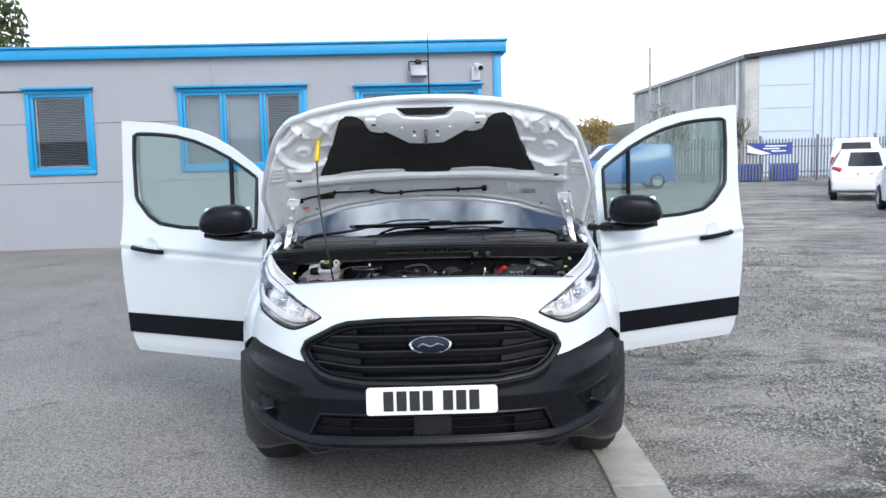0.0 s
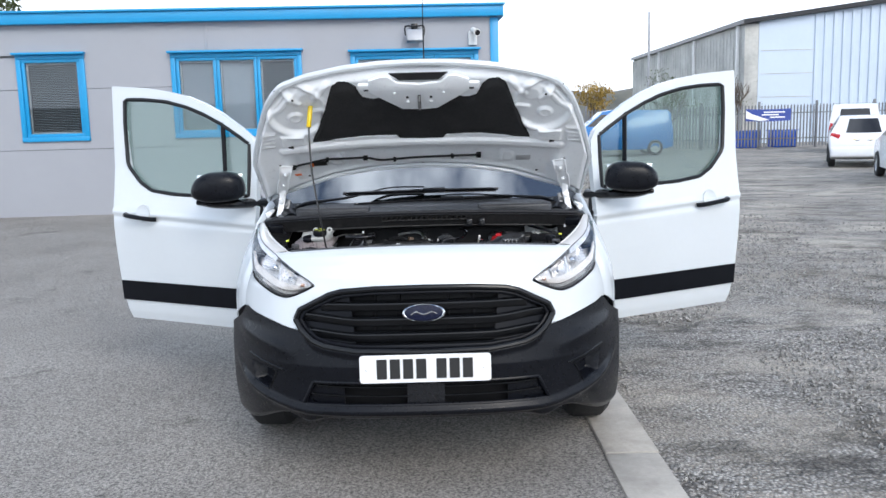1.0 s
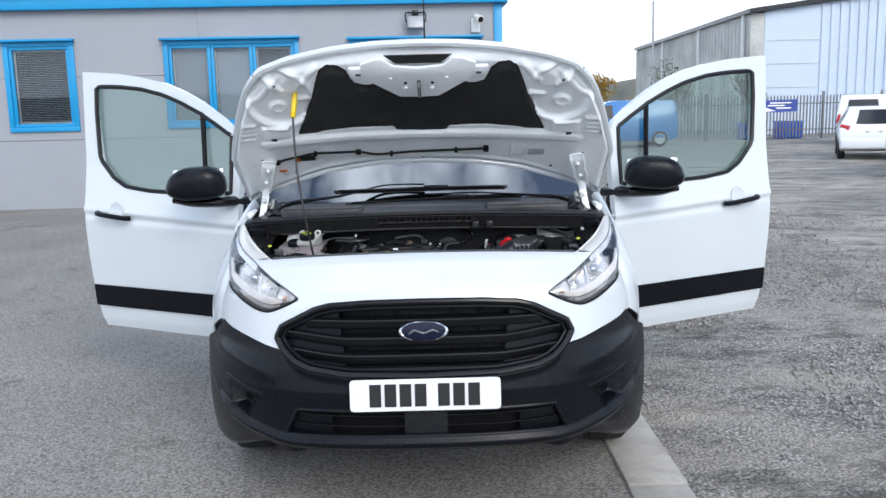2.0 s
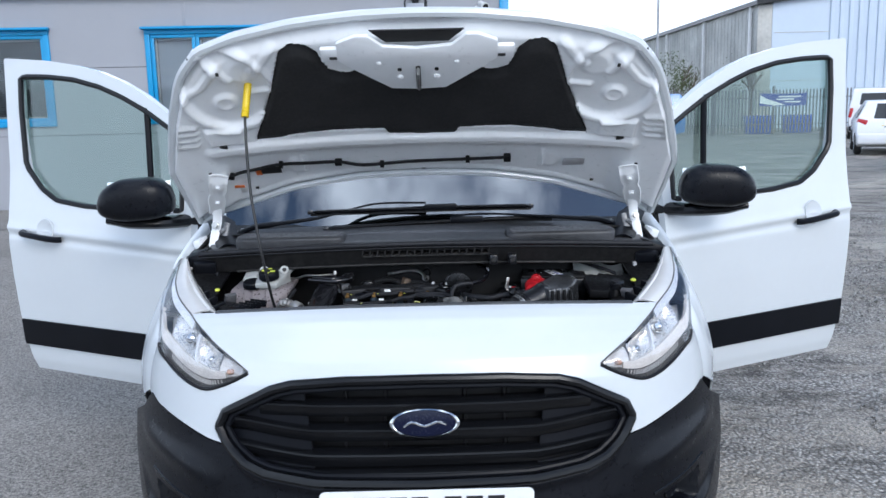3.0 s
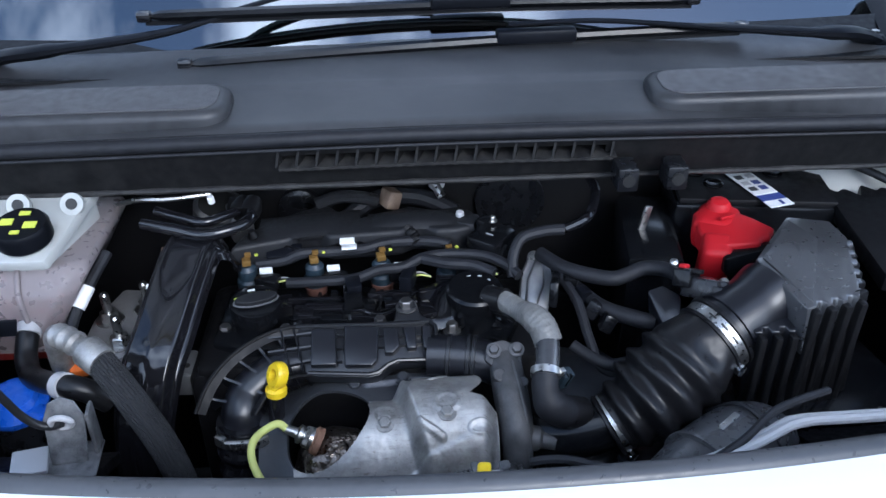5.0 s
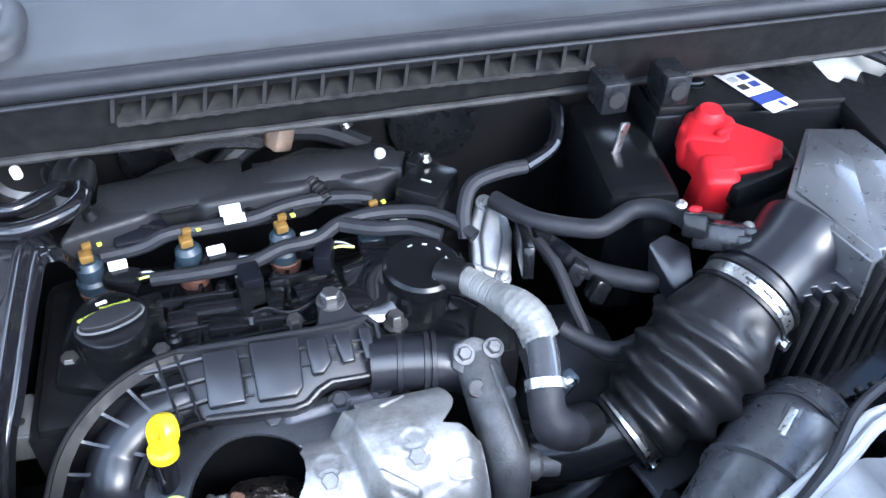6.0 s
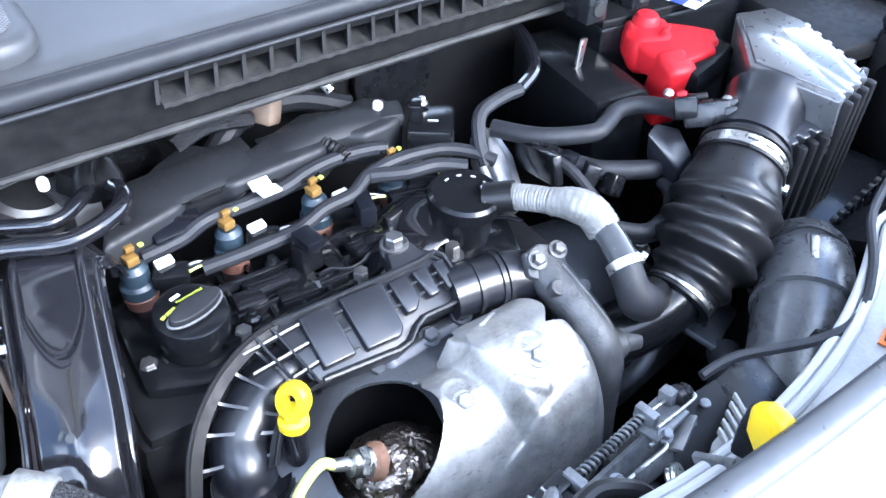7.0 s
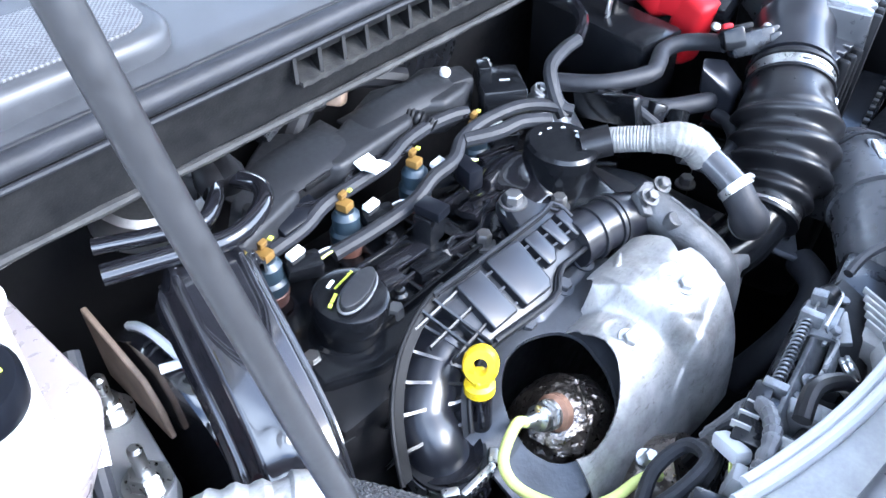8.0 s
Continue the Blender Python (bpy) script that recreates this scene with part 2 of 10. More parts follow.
WOOD_FAR = mat("distant_woodland", (0.10, 0.11, 0.10), 0.95, 0, 0.35, 0.06, color2=(0.17, 0.16, 0.13))
CAR_WHITE = mat("car_white", (0.76, 0.77, 0.79), 0.2, 0, 0.02, 2, coat=0.5)
CAR_BLUE = mat("car_blue", (0.03, 0.16, 0.42), 0.22, 0, 0.05, 2, coat=0.5)
BANNER = mat("blue_banner_cloth", (0.04, 0.07, 0.30), 0.6, 0, 0.1, 2)
CONCRETE = mat("worn_concrete", (0.35, 0.32, 0.28), 0.85, 0, 0.30, 3.5, 0.6, 120, color2=(0.52, 0.485, 0.43), bdist=0.004)
STONE = mat("gravel_stone", (0.19, 0.183, 0.174), 0.85, 0, 0.5, 30, 0.3, 80, color2=(0.42, 0.405, 0.38))


def by_island(m, lo, hi):
    n, l = m.node_tree.nodes, m.node_tree.links
    g, r = n.new("ShaderNodeNewGeometry"), n.new("ShaderNodeValToRGB")
    r.color_ramp.elements[0].color, r.color_ramp.elements[1].color = (*lo, 1), (*hi, 1)
    l.new(g.outputs["Random Per Island"], r.inputs[0])
    l.new(r.outputs[0], n["Principled BSDF"].inputs["Base Color"])


by_island(STONE, (0.09, 0.087, 0.082), (0.42, 0.405, 0.38))


def tank_mat(name, color, alpha):
    m = mat(name, color, 0.3, 0, 0.06, 8, rvar=0.05)
    b = m.node_tree.nodes["Principled BSDF"]
    b.inputs["Transmission Weight"].default_value = alpha
    b.inputs["IOR"].default_value = 1.2
    b.inputs["Roughness"].default_value = 0.4
    return m


TANK = tank_mat("milky_tank_plastic", (0.34, 0.30, 0.305), 0.40)


def braid_mat():
    """Ribbed woven sleeve."""
    m = mat("woven_sleeve", (0.012, 0.0125, 0.0145), 0.42, 0, 0.3, 12)
    n, l = m.node_tree.nodes, m.node_tree.links
    v = n.new("ShaderNodeTexVoronoi")
    v.inputs["Scale"].default_value = 700
    bp = n.new("ShaderNodeBump")
    bp.inputs["Strength"].default_value, bp.inputs["Distance"].default_value = 0.8, 0.002
    tc = n.new("ShaderNodeTexCoord")
    l.new(tc.outputs["Object"], v.inputs["Vector"])
    l.new(v.outputs["Distance"], bp.inputs["Height"])
    l.new(bp.outputs[0], n["Principled BSDF"].inputs["Normal"])
    return m


BRAID = braid_mat()


def shield_mat():
    """Heat-worn aluminium sheet: sooty smears, fine scratches, small dents."""
    m = mat("pressed_aluminium_sheet", (0.33, 0.333, 0.338), 0.52, 0.75, 0.40, 30, 0.20, 130, color2=(0.56, 0.55, 0.53), rvar=0.12, bdist=0.0010)
    n, l = m.node_tree.nodes, m.node_tree.links
    b = n["Principled BSDF"]
    base = b.inputs["Base Color"].links[0].from_socket
    tc = n.new("ShaderNodeTexCoord")

    def grime(scale, stretch, lo, hi, dark):
        mp = n.new("ShaderNodeMapping")
        mp.inputs["Scale"].default_value = stretch
        mp.inputs["Rotation"].default_value = (0.3, 0.5, 0.7)
        t = n.new("ShaderNodeTexNoise")
        t.inputs["Scale"].default_value, t.inputs["Detail"].default_value, t.inputs["Roughness"].default_value = scale, 8, 0.7
        r = n.new("ShaderNodeValToRGB")
        e = r.color_ramp.elements
        e[0].position, e[0].color, e[1].position, e[1].color = lo, (1, 1, 1, 1), hi, (*dark, 1)
        l.new(tc.outputs["Object"], mp.inputs["Vector"])
        l.new(mp.outputs[0], t.inputs["Vector"])
        l.new(t.outputs["Fac"], r.inputs[0])
        return r.outputs[0]

    for g in (grime(14, (1, 1, 1), 0.50, 0.68, (0.50, 0.47, 0.43)), grime(60, (1, 9, 1), 0.58, 0.66, (0.62, 0.60, 0.57)), grime(150, (1, 1, 1), 0.60, 0.72, (0.45, 0.42, 0.38))):
        x = n.new("ShaderNodeMix")
        x.data_type, x.blend_type = "RGBA", "MULTIPLY"
        x.inputs[0].default_value = 0.8
        l.new(base, x.inputs[6])
        l.new(g, x.inputs[7])
        base = x.outputs[2]
    l.new(base, b.inputs["Base Color"])
    return m


SHIELD = shield_mat()


def mesh_mat():
    """Fine woven grille: dark pores in a grey plastic sheet."""
    m = mat("fine_mesh_plastic", (0.10, 0.10, 0.11), 0.5, 0, 0.1, 8)
    n, l = m.node_tree.nodes, m.node_tree.links
    b = n["Principled BSDF"]
    tc = n.new("ShaderNodeTexCoord")
    ch = n.new("ShaderNodeTexChecker")
    ch.inputs["Scale"].default_value = 520
    ch.inputs[1].default_value, ch.inputs[2].default_value = (0.105, 0.105, 0.112, 1), (0.035, 0.035, 0.038, 1)
    l.new(tc.outputs["Object"], ch.inputs[0])
    l.new(ch.outputs[0], b.inputs["Base Color"])
    return m


MESH = mesh_mat()


def ground_mat():
    """Rolled tarmac on one side of the edging, loose stone yard on the other, both with stains."""
    m = bpy.data.materials.new("yard_surface")
    m.use_nodes = True
    n, l = m.node_tree.nodes, m.node_tree.links
    b = n["Principled BSDF"]
    tc = n.new("ShaderNodeTexCoord")

    def noise_tex(scale, detail=6, rough=0.6):
        t = n.new("ShaderNodeTexNoise")
        t.inputs["Scale"].default_value, t.inputs["Detail"].default_value, t.inputs["Roughness"].default_value = scale, detail, rough
        l.new(tc.outputs["Object"], t.inputs["Vector"])
        return t.outputs["Fac"]

    def ramp(src, p0, c0, p1, c1):
        r = n.new("ShaderNodeValToRGB")
        e = r.color_ramp.elements
        e[0].position, e[0].color, e[1].position, e[1].color = p0, (*c0, 1), p1, (*c1, 1)
        l.new(src, r.inputs[0])
        return r.outputs[0]

    def mix(f, a, c, kind="MIX", fac=None):
        x = n.new("ShaderNodeMix")
        x.data_type, x.blend_type = "RGBA", kind
        if fac is not None:
            x.inputs[0].default_value = fac
        else:
            l.new(f, x.inputs[0])
        l.new(a, x.inputs[6])
        l.new(c, x.inputs[7])
        return x.outputs[2]

    vor = n.new("ShaderNodeTexVoronoi")
    vor.inputs["Scale"].default_value = 120
    l.new(tc.outputs["Object"], vor.inputs["Vector"])
    tar = mix(None, ramp(noise_tex(0.8), 0.3, (0.218, 0.204, 0.188), 0.75, (0.330, 0.310, 0.286)), ramp(noise_tex(75, 4, 0.75), 0.36, (0.18, 0.18, 0.18), 0.64, (1.5, 1.47, 1.43)), "MULTIPLY", 0.9)
    stain = ramp(noise_tex(1.7, 8, 0.7), 0.60, (1, 1, 1), 0.68, (0.40, 0.39, 0.38))
    tar = mix(None, tar, stain, "MULTIPLY", 0.8)
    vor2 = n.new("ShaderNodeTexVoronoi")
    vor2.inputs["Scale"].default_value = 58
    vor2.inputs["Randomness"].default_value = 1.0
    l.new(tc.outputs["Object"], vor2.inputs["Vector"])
    # stones darken towards their edges: gap shade put into the colour
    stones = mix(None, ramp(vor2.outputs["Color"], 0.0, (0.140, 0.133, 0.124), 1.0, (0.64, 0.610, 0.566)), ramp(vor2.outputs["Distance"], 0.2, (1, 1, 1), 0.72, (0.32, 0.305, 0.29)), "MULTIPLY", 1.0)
    # tracks run slantwise across the yard
    track = n.new("ShaderNodeMapping")
    track.inputs["Rotation"].default_value = (0, 0, radians(52))
    track.inputs["Scale"].default_value = (0.7, 1.35, 1.0)
    l.new(tc.outputs["Object"], track.inputs["Vector"])

    def streak(scale, detail, rough, shift):
        t = n.new("ShaderNodeTexNoise")
        t.noise_dimensions = "4D"
        t.inputs["W"].default_value = shift
        t.inputs["Scale"].default_value, t.inputs["Detail"].default_value, t.inputs["Roughness"].default_value = scale, detail, rough
        l.new(track.outputs[0], t.inputs["Vector"])
        return t.outputs["Fac"]

    dust = mix(None, ramp(noise_tex(0.35, 7, 0.65), 0.42, (0.32, 0.292, 0.252), 0.62, (0.56, 0.512, 0.445)), ramp(noise_tex(80, 4, 0.8), 0.38, (0.35, 0.35, 0.35), 0.62, (1.35, 1.33, 1.3)), "MULTIPLY", 0.85)
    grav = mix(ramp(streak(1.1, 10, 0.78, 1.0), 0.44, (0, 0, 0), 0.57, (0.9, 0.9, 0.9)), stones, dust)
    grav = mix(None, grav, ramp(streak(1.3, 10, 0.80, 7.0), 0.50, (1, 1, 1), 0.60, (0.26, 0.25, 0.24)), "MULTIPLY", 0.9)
    sep = n.new("ShaderNodeSeparateXYZ")
    l.new(tc.outputs["Object"], sep.inputs[0])
    side = n.new("ShaderNodeMapRange")
    side.inputs["From Min"].default_value, side.inputs["From Max"].default_value = 0.90, 0.94
    l.new(sep.outputs["X"], side.inputs["Value"])
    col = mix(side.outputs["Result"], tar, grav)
    far = n.new("ShaderNodeMapRange")
    far.inputs["From Min"].default_value, far.inputs["From Max"].default_value = 60, 90
    l.new(sep.outputs["Y"], far.inputs["Value"])
    field = ramp(noise_tex(0.03), 0.3, (0.10, 0.12, 0.05), 0.7, (0.17, 0.16, 0.09))
    col = mix(far.outputs["Result"], col, field)
    l.new(col, b.inputs["Base Color"])
    b.inputs["Roughness"].default_value = 0.82
    hb = n.new("ShaderNodeMix")
    l.new(side.outputs["Result"], hb.inputs[0])
    l.new(vor.outputs["Distance"], hb.inputs[2])
    l.new(vor2.outputs["Distance"], hb.inputs[3])
    db = n.new("ShaderNodeMix")
    l.new(side.outputs["Result"], db.inputs[0])
    db.inputs[2].default_value, db.inputs[3].default_value = 0.004, 0.015
    bp = n.new("ShaderNodeBump")
    bp.invert = True
    bp.inputs["Strength"].default_value = 0.9
    l.new(db.outputs[0], bp.inputs["Distance"])
    l.new(hb.outputs[0], bp.inputs["Height"])
    l.new(bp.outputs[0], b.inputs["Normal"])
    return m


GROUND = ground_mat()

# ---- mesh tools ----
def thing(name, at, label, category, group="", kind=""):
    ob = new(name)
    ob.location = at
    ob.empty_display_size = 0.1
    return tagged(ob, label, category, group, kind)


def part(name, bm, material, parent, label="", sharp=32):
    """One mesh object, built in world places, under a thing or a part."""
    bm.normal_update()
    lim = radians(sharp)
    for f in bm.faces:
        f.smooth = True
    for e in bm.edges:
        if len(e.link_faces) == 2 and e.calc_face_angle(0) > lim:
            e.smooth = False
    me = bpy.data.meshes.new(name)
    bm.to_mesh(me)
    bm.free()
    for x in (material if isinstance(material, (list, tuple)) else [material]):
        me.materials.append(x)
    ob = new(name, me)
    if parent is not None:
        ob.parent = parent
        root = parent
        while root.parent is not None:
            root = root.parent
        if parent is root:
            ob.matrix_parent_inverse = root.matrix_basis.inverted()
    return tagged(ob, label) if label else ob


def bmn():
    return bmesh.new()


def merge(bm, tmp, m=None):
    if m is not None:
        bmesh.ops.transform(tmp, matrix=m, verts=tmp.verts)
    me = bpy.data.meshes.new("tmp")
    tmp.to_mesh(me)
    tmp.free()
    bm.from_mesh(me)
    bpy.data.meshes.remove(me)
    return bm


def bev(tmp, w, seg=2, ang=25):
    if w > 0:
        tmp.normal_update()
        es = [e for e in tmp.edges if len(e.link_faces) == 2 and e.calc_face_angle(0) > radians(ang)]
        bmesh.ops.bevel(tmp, geom=es, offset=w, segments=seg, profile=0.5, affect="EDGES", clamp_overlap=True)


def box(bm, c, s, rot=(0, 0, 0), b=0.003, seg=2, taper=1.0):
    """A bevelled box: centre, size, turn in degrees; taper narrows its top."""
    t = bmesh.new()
    bmesh.ops.create_cube(t, size=1)
    for v in t.verts:
        k = taper if v.co.z > 0 else 1.0
        v.co = Vector((v.co.x * s[0] * k, v.co.y * s[1] * k, v.co.z * s[2]))
    bev(t, min(b, 0.45 * min(s)), seg)
    return merge(bm, t, pose(*c, *rot))


def spline(pts, n=6):
    """A smooth line through the points."""
    P = [Vector(p) for p in pts]
    if len(P) < 3:
        return P
    out = []
    for i in range(len(P) - 1):
        p0, p1, p2, p3 = P[max(i - 1, 0)], P[i], P[i + 1], P[min(i + 2, len(P) - 1)]
        for k in range(n):
            t = k / n
            out.append(0.5 * ((2 * p1) + (p2 - p0) * t + (2 * p0 - 5 * p1 + 4 * p2 - p3) * t * t + (3 * p1 - p0 - 3 * p2 + p3) * t ** 3))
    out.append(P[-1])
    return out


def tube(bm, pts, r, n=12, k=6, cap=True, flat=1.0, up=(0, 0, 1)):
    """A round bar along a smooth line; r is a number, or a function of 0..1 along it. flat squeezes it along up."""
    P = spline(pts, k)
    rf = r if callable(r) else (lambda t: r)
    rings = []
    tan = [(P[min(i + 1, len(P) - 1)] - P[max(i - 1, 0)]).normalized() for i in range(len(P))]
    ref = Vector(up)
    if abs(tan[0].dot(ref)) > 0.95:
        ref = Vector((1, 0, 0))
    a = (ref - tan[0] * ref.dot(tan[0])).normalized()
    L = [0.0]
    for i in range(1, len(P)):
        L.append(L[-1] + (P[i] - P[i - 1]).length)
    for i, p in enumerate(P):
        a = (a - tan[i] * a.dot(tan[i])).normalized()
        b = tan[i].cross(a)
        rad = rf(L[i] / L[-1])
        rings.append([bm.verts.new(p + rad * (flat * math.cos(q) * a + math.sin(q) * b)) for q in (2 * math.pi * j / n for j in range(n))])
    for i in range(len(rings) - 1):
        for j in range(n):
            bm.faces.new((rings[i][j], rings[i][(j + 1) % n], rings[i + 1][(j + 1) % n], rings[i + 1][j]))
    if cap:
        bm.faces.new(rings[0][::-1])
        bm.faces.new(rings[-1])
    return bm


def lathe(bm, prof, at, axis=(0, 0, 1), n=28, cap=True):
    """A turned shape: prof is a list of (radius, height along the axis)."""
    q = Vector(axis).normalized().to_track_quat("Z", "Y").to_matrix().to_4x4()
    m = Matrix.Translation(at) @ q
    rings = [[bm.verts.new(m @ Vector((r * math.cos(2 * math.pi * j / n), r * math.sin(2 * math.pi * j / n), h))) for j in range(n)] for r, h in prof]
    for i in range(len(rings) - 1):
        for j in range(n):
            bm.faces.new((rings[i][j], rings[i][(j + 1) % n], rings[i + 1][(j + 1) % n], rings[i + 1][j]))
    if cap:
        bm.faces.new(rings[0][::-1])
        bm.faces.new(rings[-1])
    return bm


def prism(bm, poly, m, h, b=0.0, seg=2):
    """A plate from a flat outline (x, y), h thick along +z of the pose m."""
    t = bmesh.new()
    vs = [t.verts.new((x, y, 0)) for x, y in poly]
    f = t.faces.new(vs)
    f.normal_update()
    if f.normal.z > 0:
        f.normal_flip()
    r = bmesh.ops.extrude_face_region(t, geom=[f])
    for v in r["geom"]:
        if isinstance(v, bmesh.types.BMVert):
            v.co.z += h
    bmesh.ops.recalc_face_normals(t, faces=t.faces)
    bev(t, b, seg)
    return merge(bm, t, m)


def sheet(bm, f, nu, nv, thick=0.0, keep=None):
    """A surface f(u, v) for u, v in 0..1, made thick along minus its normal. keep(u, v) says which cells stay."""
    g = [[Vector(f(i / nu, j / nv)) for j in range(nv + 1)] for i in range(nu + 1)]
    ok = [[keep is None or keep((i + 0.5) / nu, (j + 0.5) / nv) for j in range(nv)] for i in range(nu)]
    V, W = {}, {}

    def nrm(i, j):
        a = g[min(i + 1, nu)][j] - g[max(i - 1, 0)][j]
        b = g[i][min(j + 1, nv)] - g[i][max(j - 1, 0)]
        return a.cross(b).normalized()

    def vert(d, i, j, off):
        if (i, j) not in d:
            d[(i, j)] = bm.verts.new(g[i][j] - nrm(i, j) * off)
        return d[(i, j)]

    for i in range(nu):
        for j in range(nv):
            if not ok[i][j]:
                continue
            q = [(i, j), (i + 1, j), (i + 1, j + 1), (i, j + 1)]
            bm.faces.new([vert(V, *p, 0) for p in q])
            if thick:
                bm.faces.new([vert(W, *p, thick) for p in q][::-1])
                for (di, dj), (p, r) in (((0, -1), (0, 1)), ((1, 0), (1, 2)), ((0, 1), (2, 3)), ((-1, 0), (3, 0))):
                    a, c = i + di, j + dj
                    if not (0 <= a < nu and 0 <= c < nv and ok[a][c]):
                        bm.faces.new((vert(V, *q[r], 0), vert(V, *q[p], 0), vert(W, *q[p], thick), vert(W, *q[r], thick)))
    return bm


def lerp_pts(tab, x):
    """Straight-line reading of a table [(x, y), ...]."""
    if x <= tab[0][0]:
        return tab[0][1]
    for (x0, y0), (x1, y1) in zip(tab, tab[1:]):
        if x <= x1:
            return y0 + (y1 - y0) * (x - x0) / (x1 - x0)
    return tab[-1][1]


def smooth01(a, b, x):
    t = min(1.0, max(0.0, (x - a) / (b - a)))
    return t * t * (3 - 2 * t)


def bolt(bm, at, r=0.008, h=0.008, axis=(0, 0, 1)):
    """A hexagon head on a washer."""
    lathe(bm, [(r * 1.5, 0), (r * 1.5, h * 0.25)], at, axis, 18)
    a = Vector(axis).normalized()
    lathe(bm, [(r, 0), (r, h * 0.85), (r * 0.85, h)], Vector(at) + a * h * 0.25, axis, 6)
    return bm


def lettering(name, words, m, size, material, parent):
    """Raised print in the built-in font, centred on the matrix m."""
    cu = bpy.data.curves.new(name, "FONT")
    cu.body, cu.size, cu.align_x, cu.align_y, cu.extrude = words, size, "CENTER", "CENTER", 0.0002
    cu.resolution_u = 2
    ob = bpy.data.objects.new(name, cu)
    me = bpy.data.meshes.new_from_object(ob)
    bpy.data.objects.remove(ob)
    bpy.data.curves.remove(cu)
    bm = bmesh.new()
    bm.from_mesh(me)
    bpy.data.meshes.remove(me)
    bmesh.ops.transform(bm, matrix=m, verts=bm.verts)
    return part(name, bm, material, parent)

# ---- the yard ----
def ground_z(x, y):
    return 0.19 * smooth01(2.5, 10.5, y) * (1 - smooth01(2.0, 7.0, x))


def build_ground():
    bm = bmn()

    def f(u, v):
        s, t = 2 * u - 1, 2 * v - 1
        x, y = math.sinh(s * 6.2) * 1.7, 6 + math.sinh(t * 6.2) * 1.7
        return (x, y, ground_z(x, y) - 0.004)

    sheet(bm, f, 110, 110)
    tagged(part("ground", bm, GROUND, None), "grey tarmac yard running into loose stone and gravel", "ground", kind="structure")
    k = tagged(new("kerb"), "flush worn concrete edging strip between tarmac and gravel", "kerb", kind="structure")
    y, i = -13.35, 0
    while y < 9:
        bm = bmn()
        box(bm, (0.922 + 0.004 * math.sin(i * 2.1), y + 0.455, -0.045), (0.246, 0.905, 0.114 + 0.004 * math.sin(i * 1.3)), b=0.008)
        part("kerb_stone", bm, CONCRETE, k)
        y, i = y + 0.915, i + 1


def loose_stones():
    rnd = random.Random(4)
    bm = bmn()
    base = []
    t = bmesh.new()
    bmesh.ops.create_icosphere(t, subdivisions=1, radius=1)
    base = ([v.co.copy() for v in t.verts], [[v.index for v in f.verts] for f in t.faces])
    t.free()
    for _ in range(24000):
        y = rnd.uniform(-2.2, 9) if rnd.random() < 0.8 else rnd.uniform(9, 16)
        x = 1.06 + abs(rnd.gauss(0, 2.0)) if rnd.random() < 0.8 else rnd.uniform(1.06, 8)
        if noise.noise((x * 0.9, y * 0.6, 0)) < -0.12:
            continue
        s = rnd.uniform(0.005, 0.016) * (1.5 if rnd.random() < 0.06 else 1)
        m = pose(x, y, ground_z(x, y) + s * 0.2, rnd.uniform(0, 360), rnd.uniform(0, 360), rnd.uniform(0, 360)) @ Matrix.Diagonal((s * rnd.uniform(0.7, 1.5), s * rnd.uniform(0.6, 1.1), s * 0.7, 1))
        vs = [bm.verts.new(m @ (c * rnd.uniform(0.8, 1.15))) for c in base[0]]
        for f in base[1]:
            bm.faces.new([vs[i] for i in f])
    tagged(part("loose_gravel", bm, STONE, None, sharp=20), "loose angular grey stone chippings scattered over the yard", "gravel", kind="stuff")


BY = 10.85  # the office front


def window_unit(parent, x0, x1, z0, z1, panes, blinds):
    w, fr = 0.075, 0.05
    win = part("window", _frame_mesh(x0, x1, z0, z1, w, BY - 0.04, BY + 0.09), TRIM_BLUE, parent, "blue-framed office window with slatted blinds")
    bm = bmn()
    box(bm, ((x0 + x1) / 2, BY - 0.075, z1 + 0.012), (x1 - x0 + 0.06, 0.11, 0.035), b=0.004)
    part("drip_cap", bm, TRIM_BLUE, win)
    iw = (x1 - x0 - 2 * w) / panes
    for i in range(panes):
        a, c = x0 + w + iw * i, x0 + w + iw * (i + 1)
        part("sash", _frame_mesh(a + 0.003, c - 0.003, z0 + w, z1 - w, fr, BY - 0.015, BY + 0.05), TRIM_BLUE, win)
        bm = bmn()
        box(bm, ((a + c) / 2, BY + 0.02, (z0 + z1) / 2), (iw - 2 * fr + 0.02, 0.012, z1 - z0 - 2 * w - 2 * fr + 0.02), b=0)
        part("pane", bm, GLASS_WIN, win).visible_shadow = False
        part("blind_rail", _frame_mesh(a + fr, c - fr, z0 + w + fr, z1 - w - fr, 0.03, BY + 0.055, BY + 0.075), FRAME_WHITE, win)
        bm = bmn()
        z = z1 - w - fr - 0.03
        tilt = blinds[i]
        while z > z0 + w + fr:
            box(bm, ((a + c) / 2, BY + 0.10, z), (iw - 2 * fr - 0.06, 0.034, 0.0025), (tilt, 0, 0), b=0)
            z -= 0.027
        part("blind", bm, BLIND, win, "pale slatted venetian blind")
    return win


def _frame_mesh(x0, x1, z0, z1, w, y0, y1):
    bm = bmn()
    yc, d = (y0 + y1) / 2, y1 - y0
    box(bm, ((x0 + x1) / 2, yc, z1 - w / 2), (x1 - x0, d, w), b=0.005)
    box(bm, ((x0 + x1) / 2, yc, z0 + w / 2), (x1 - x0, d, w), b=0.005)
    for x in (x0 + w / 2, x1 - w / 2):
        box(bm, (x, yc, (z0 + z1) / 2), (w, d - 0.004, z1 - z0 - 2 * w + 0.004), b=0.005)
    return bm


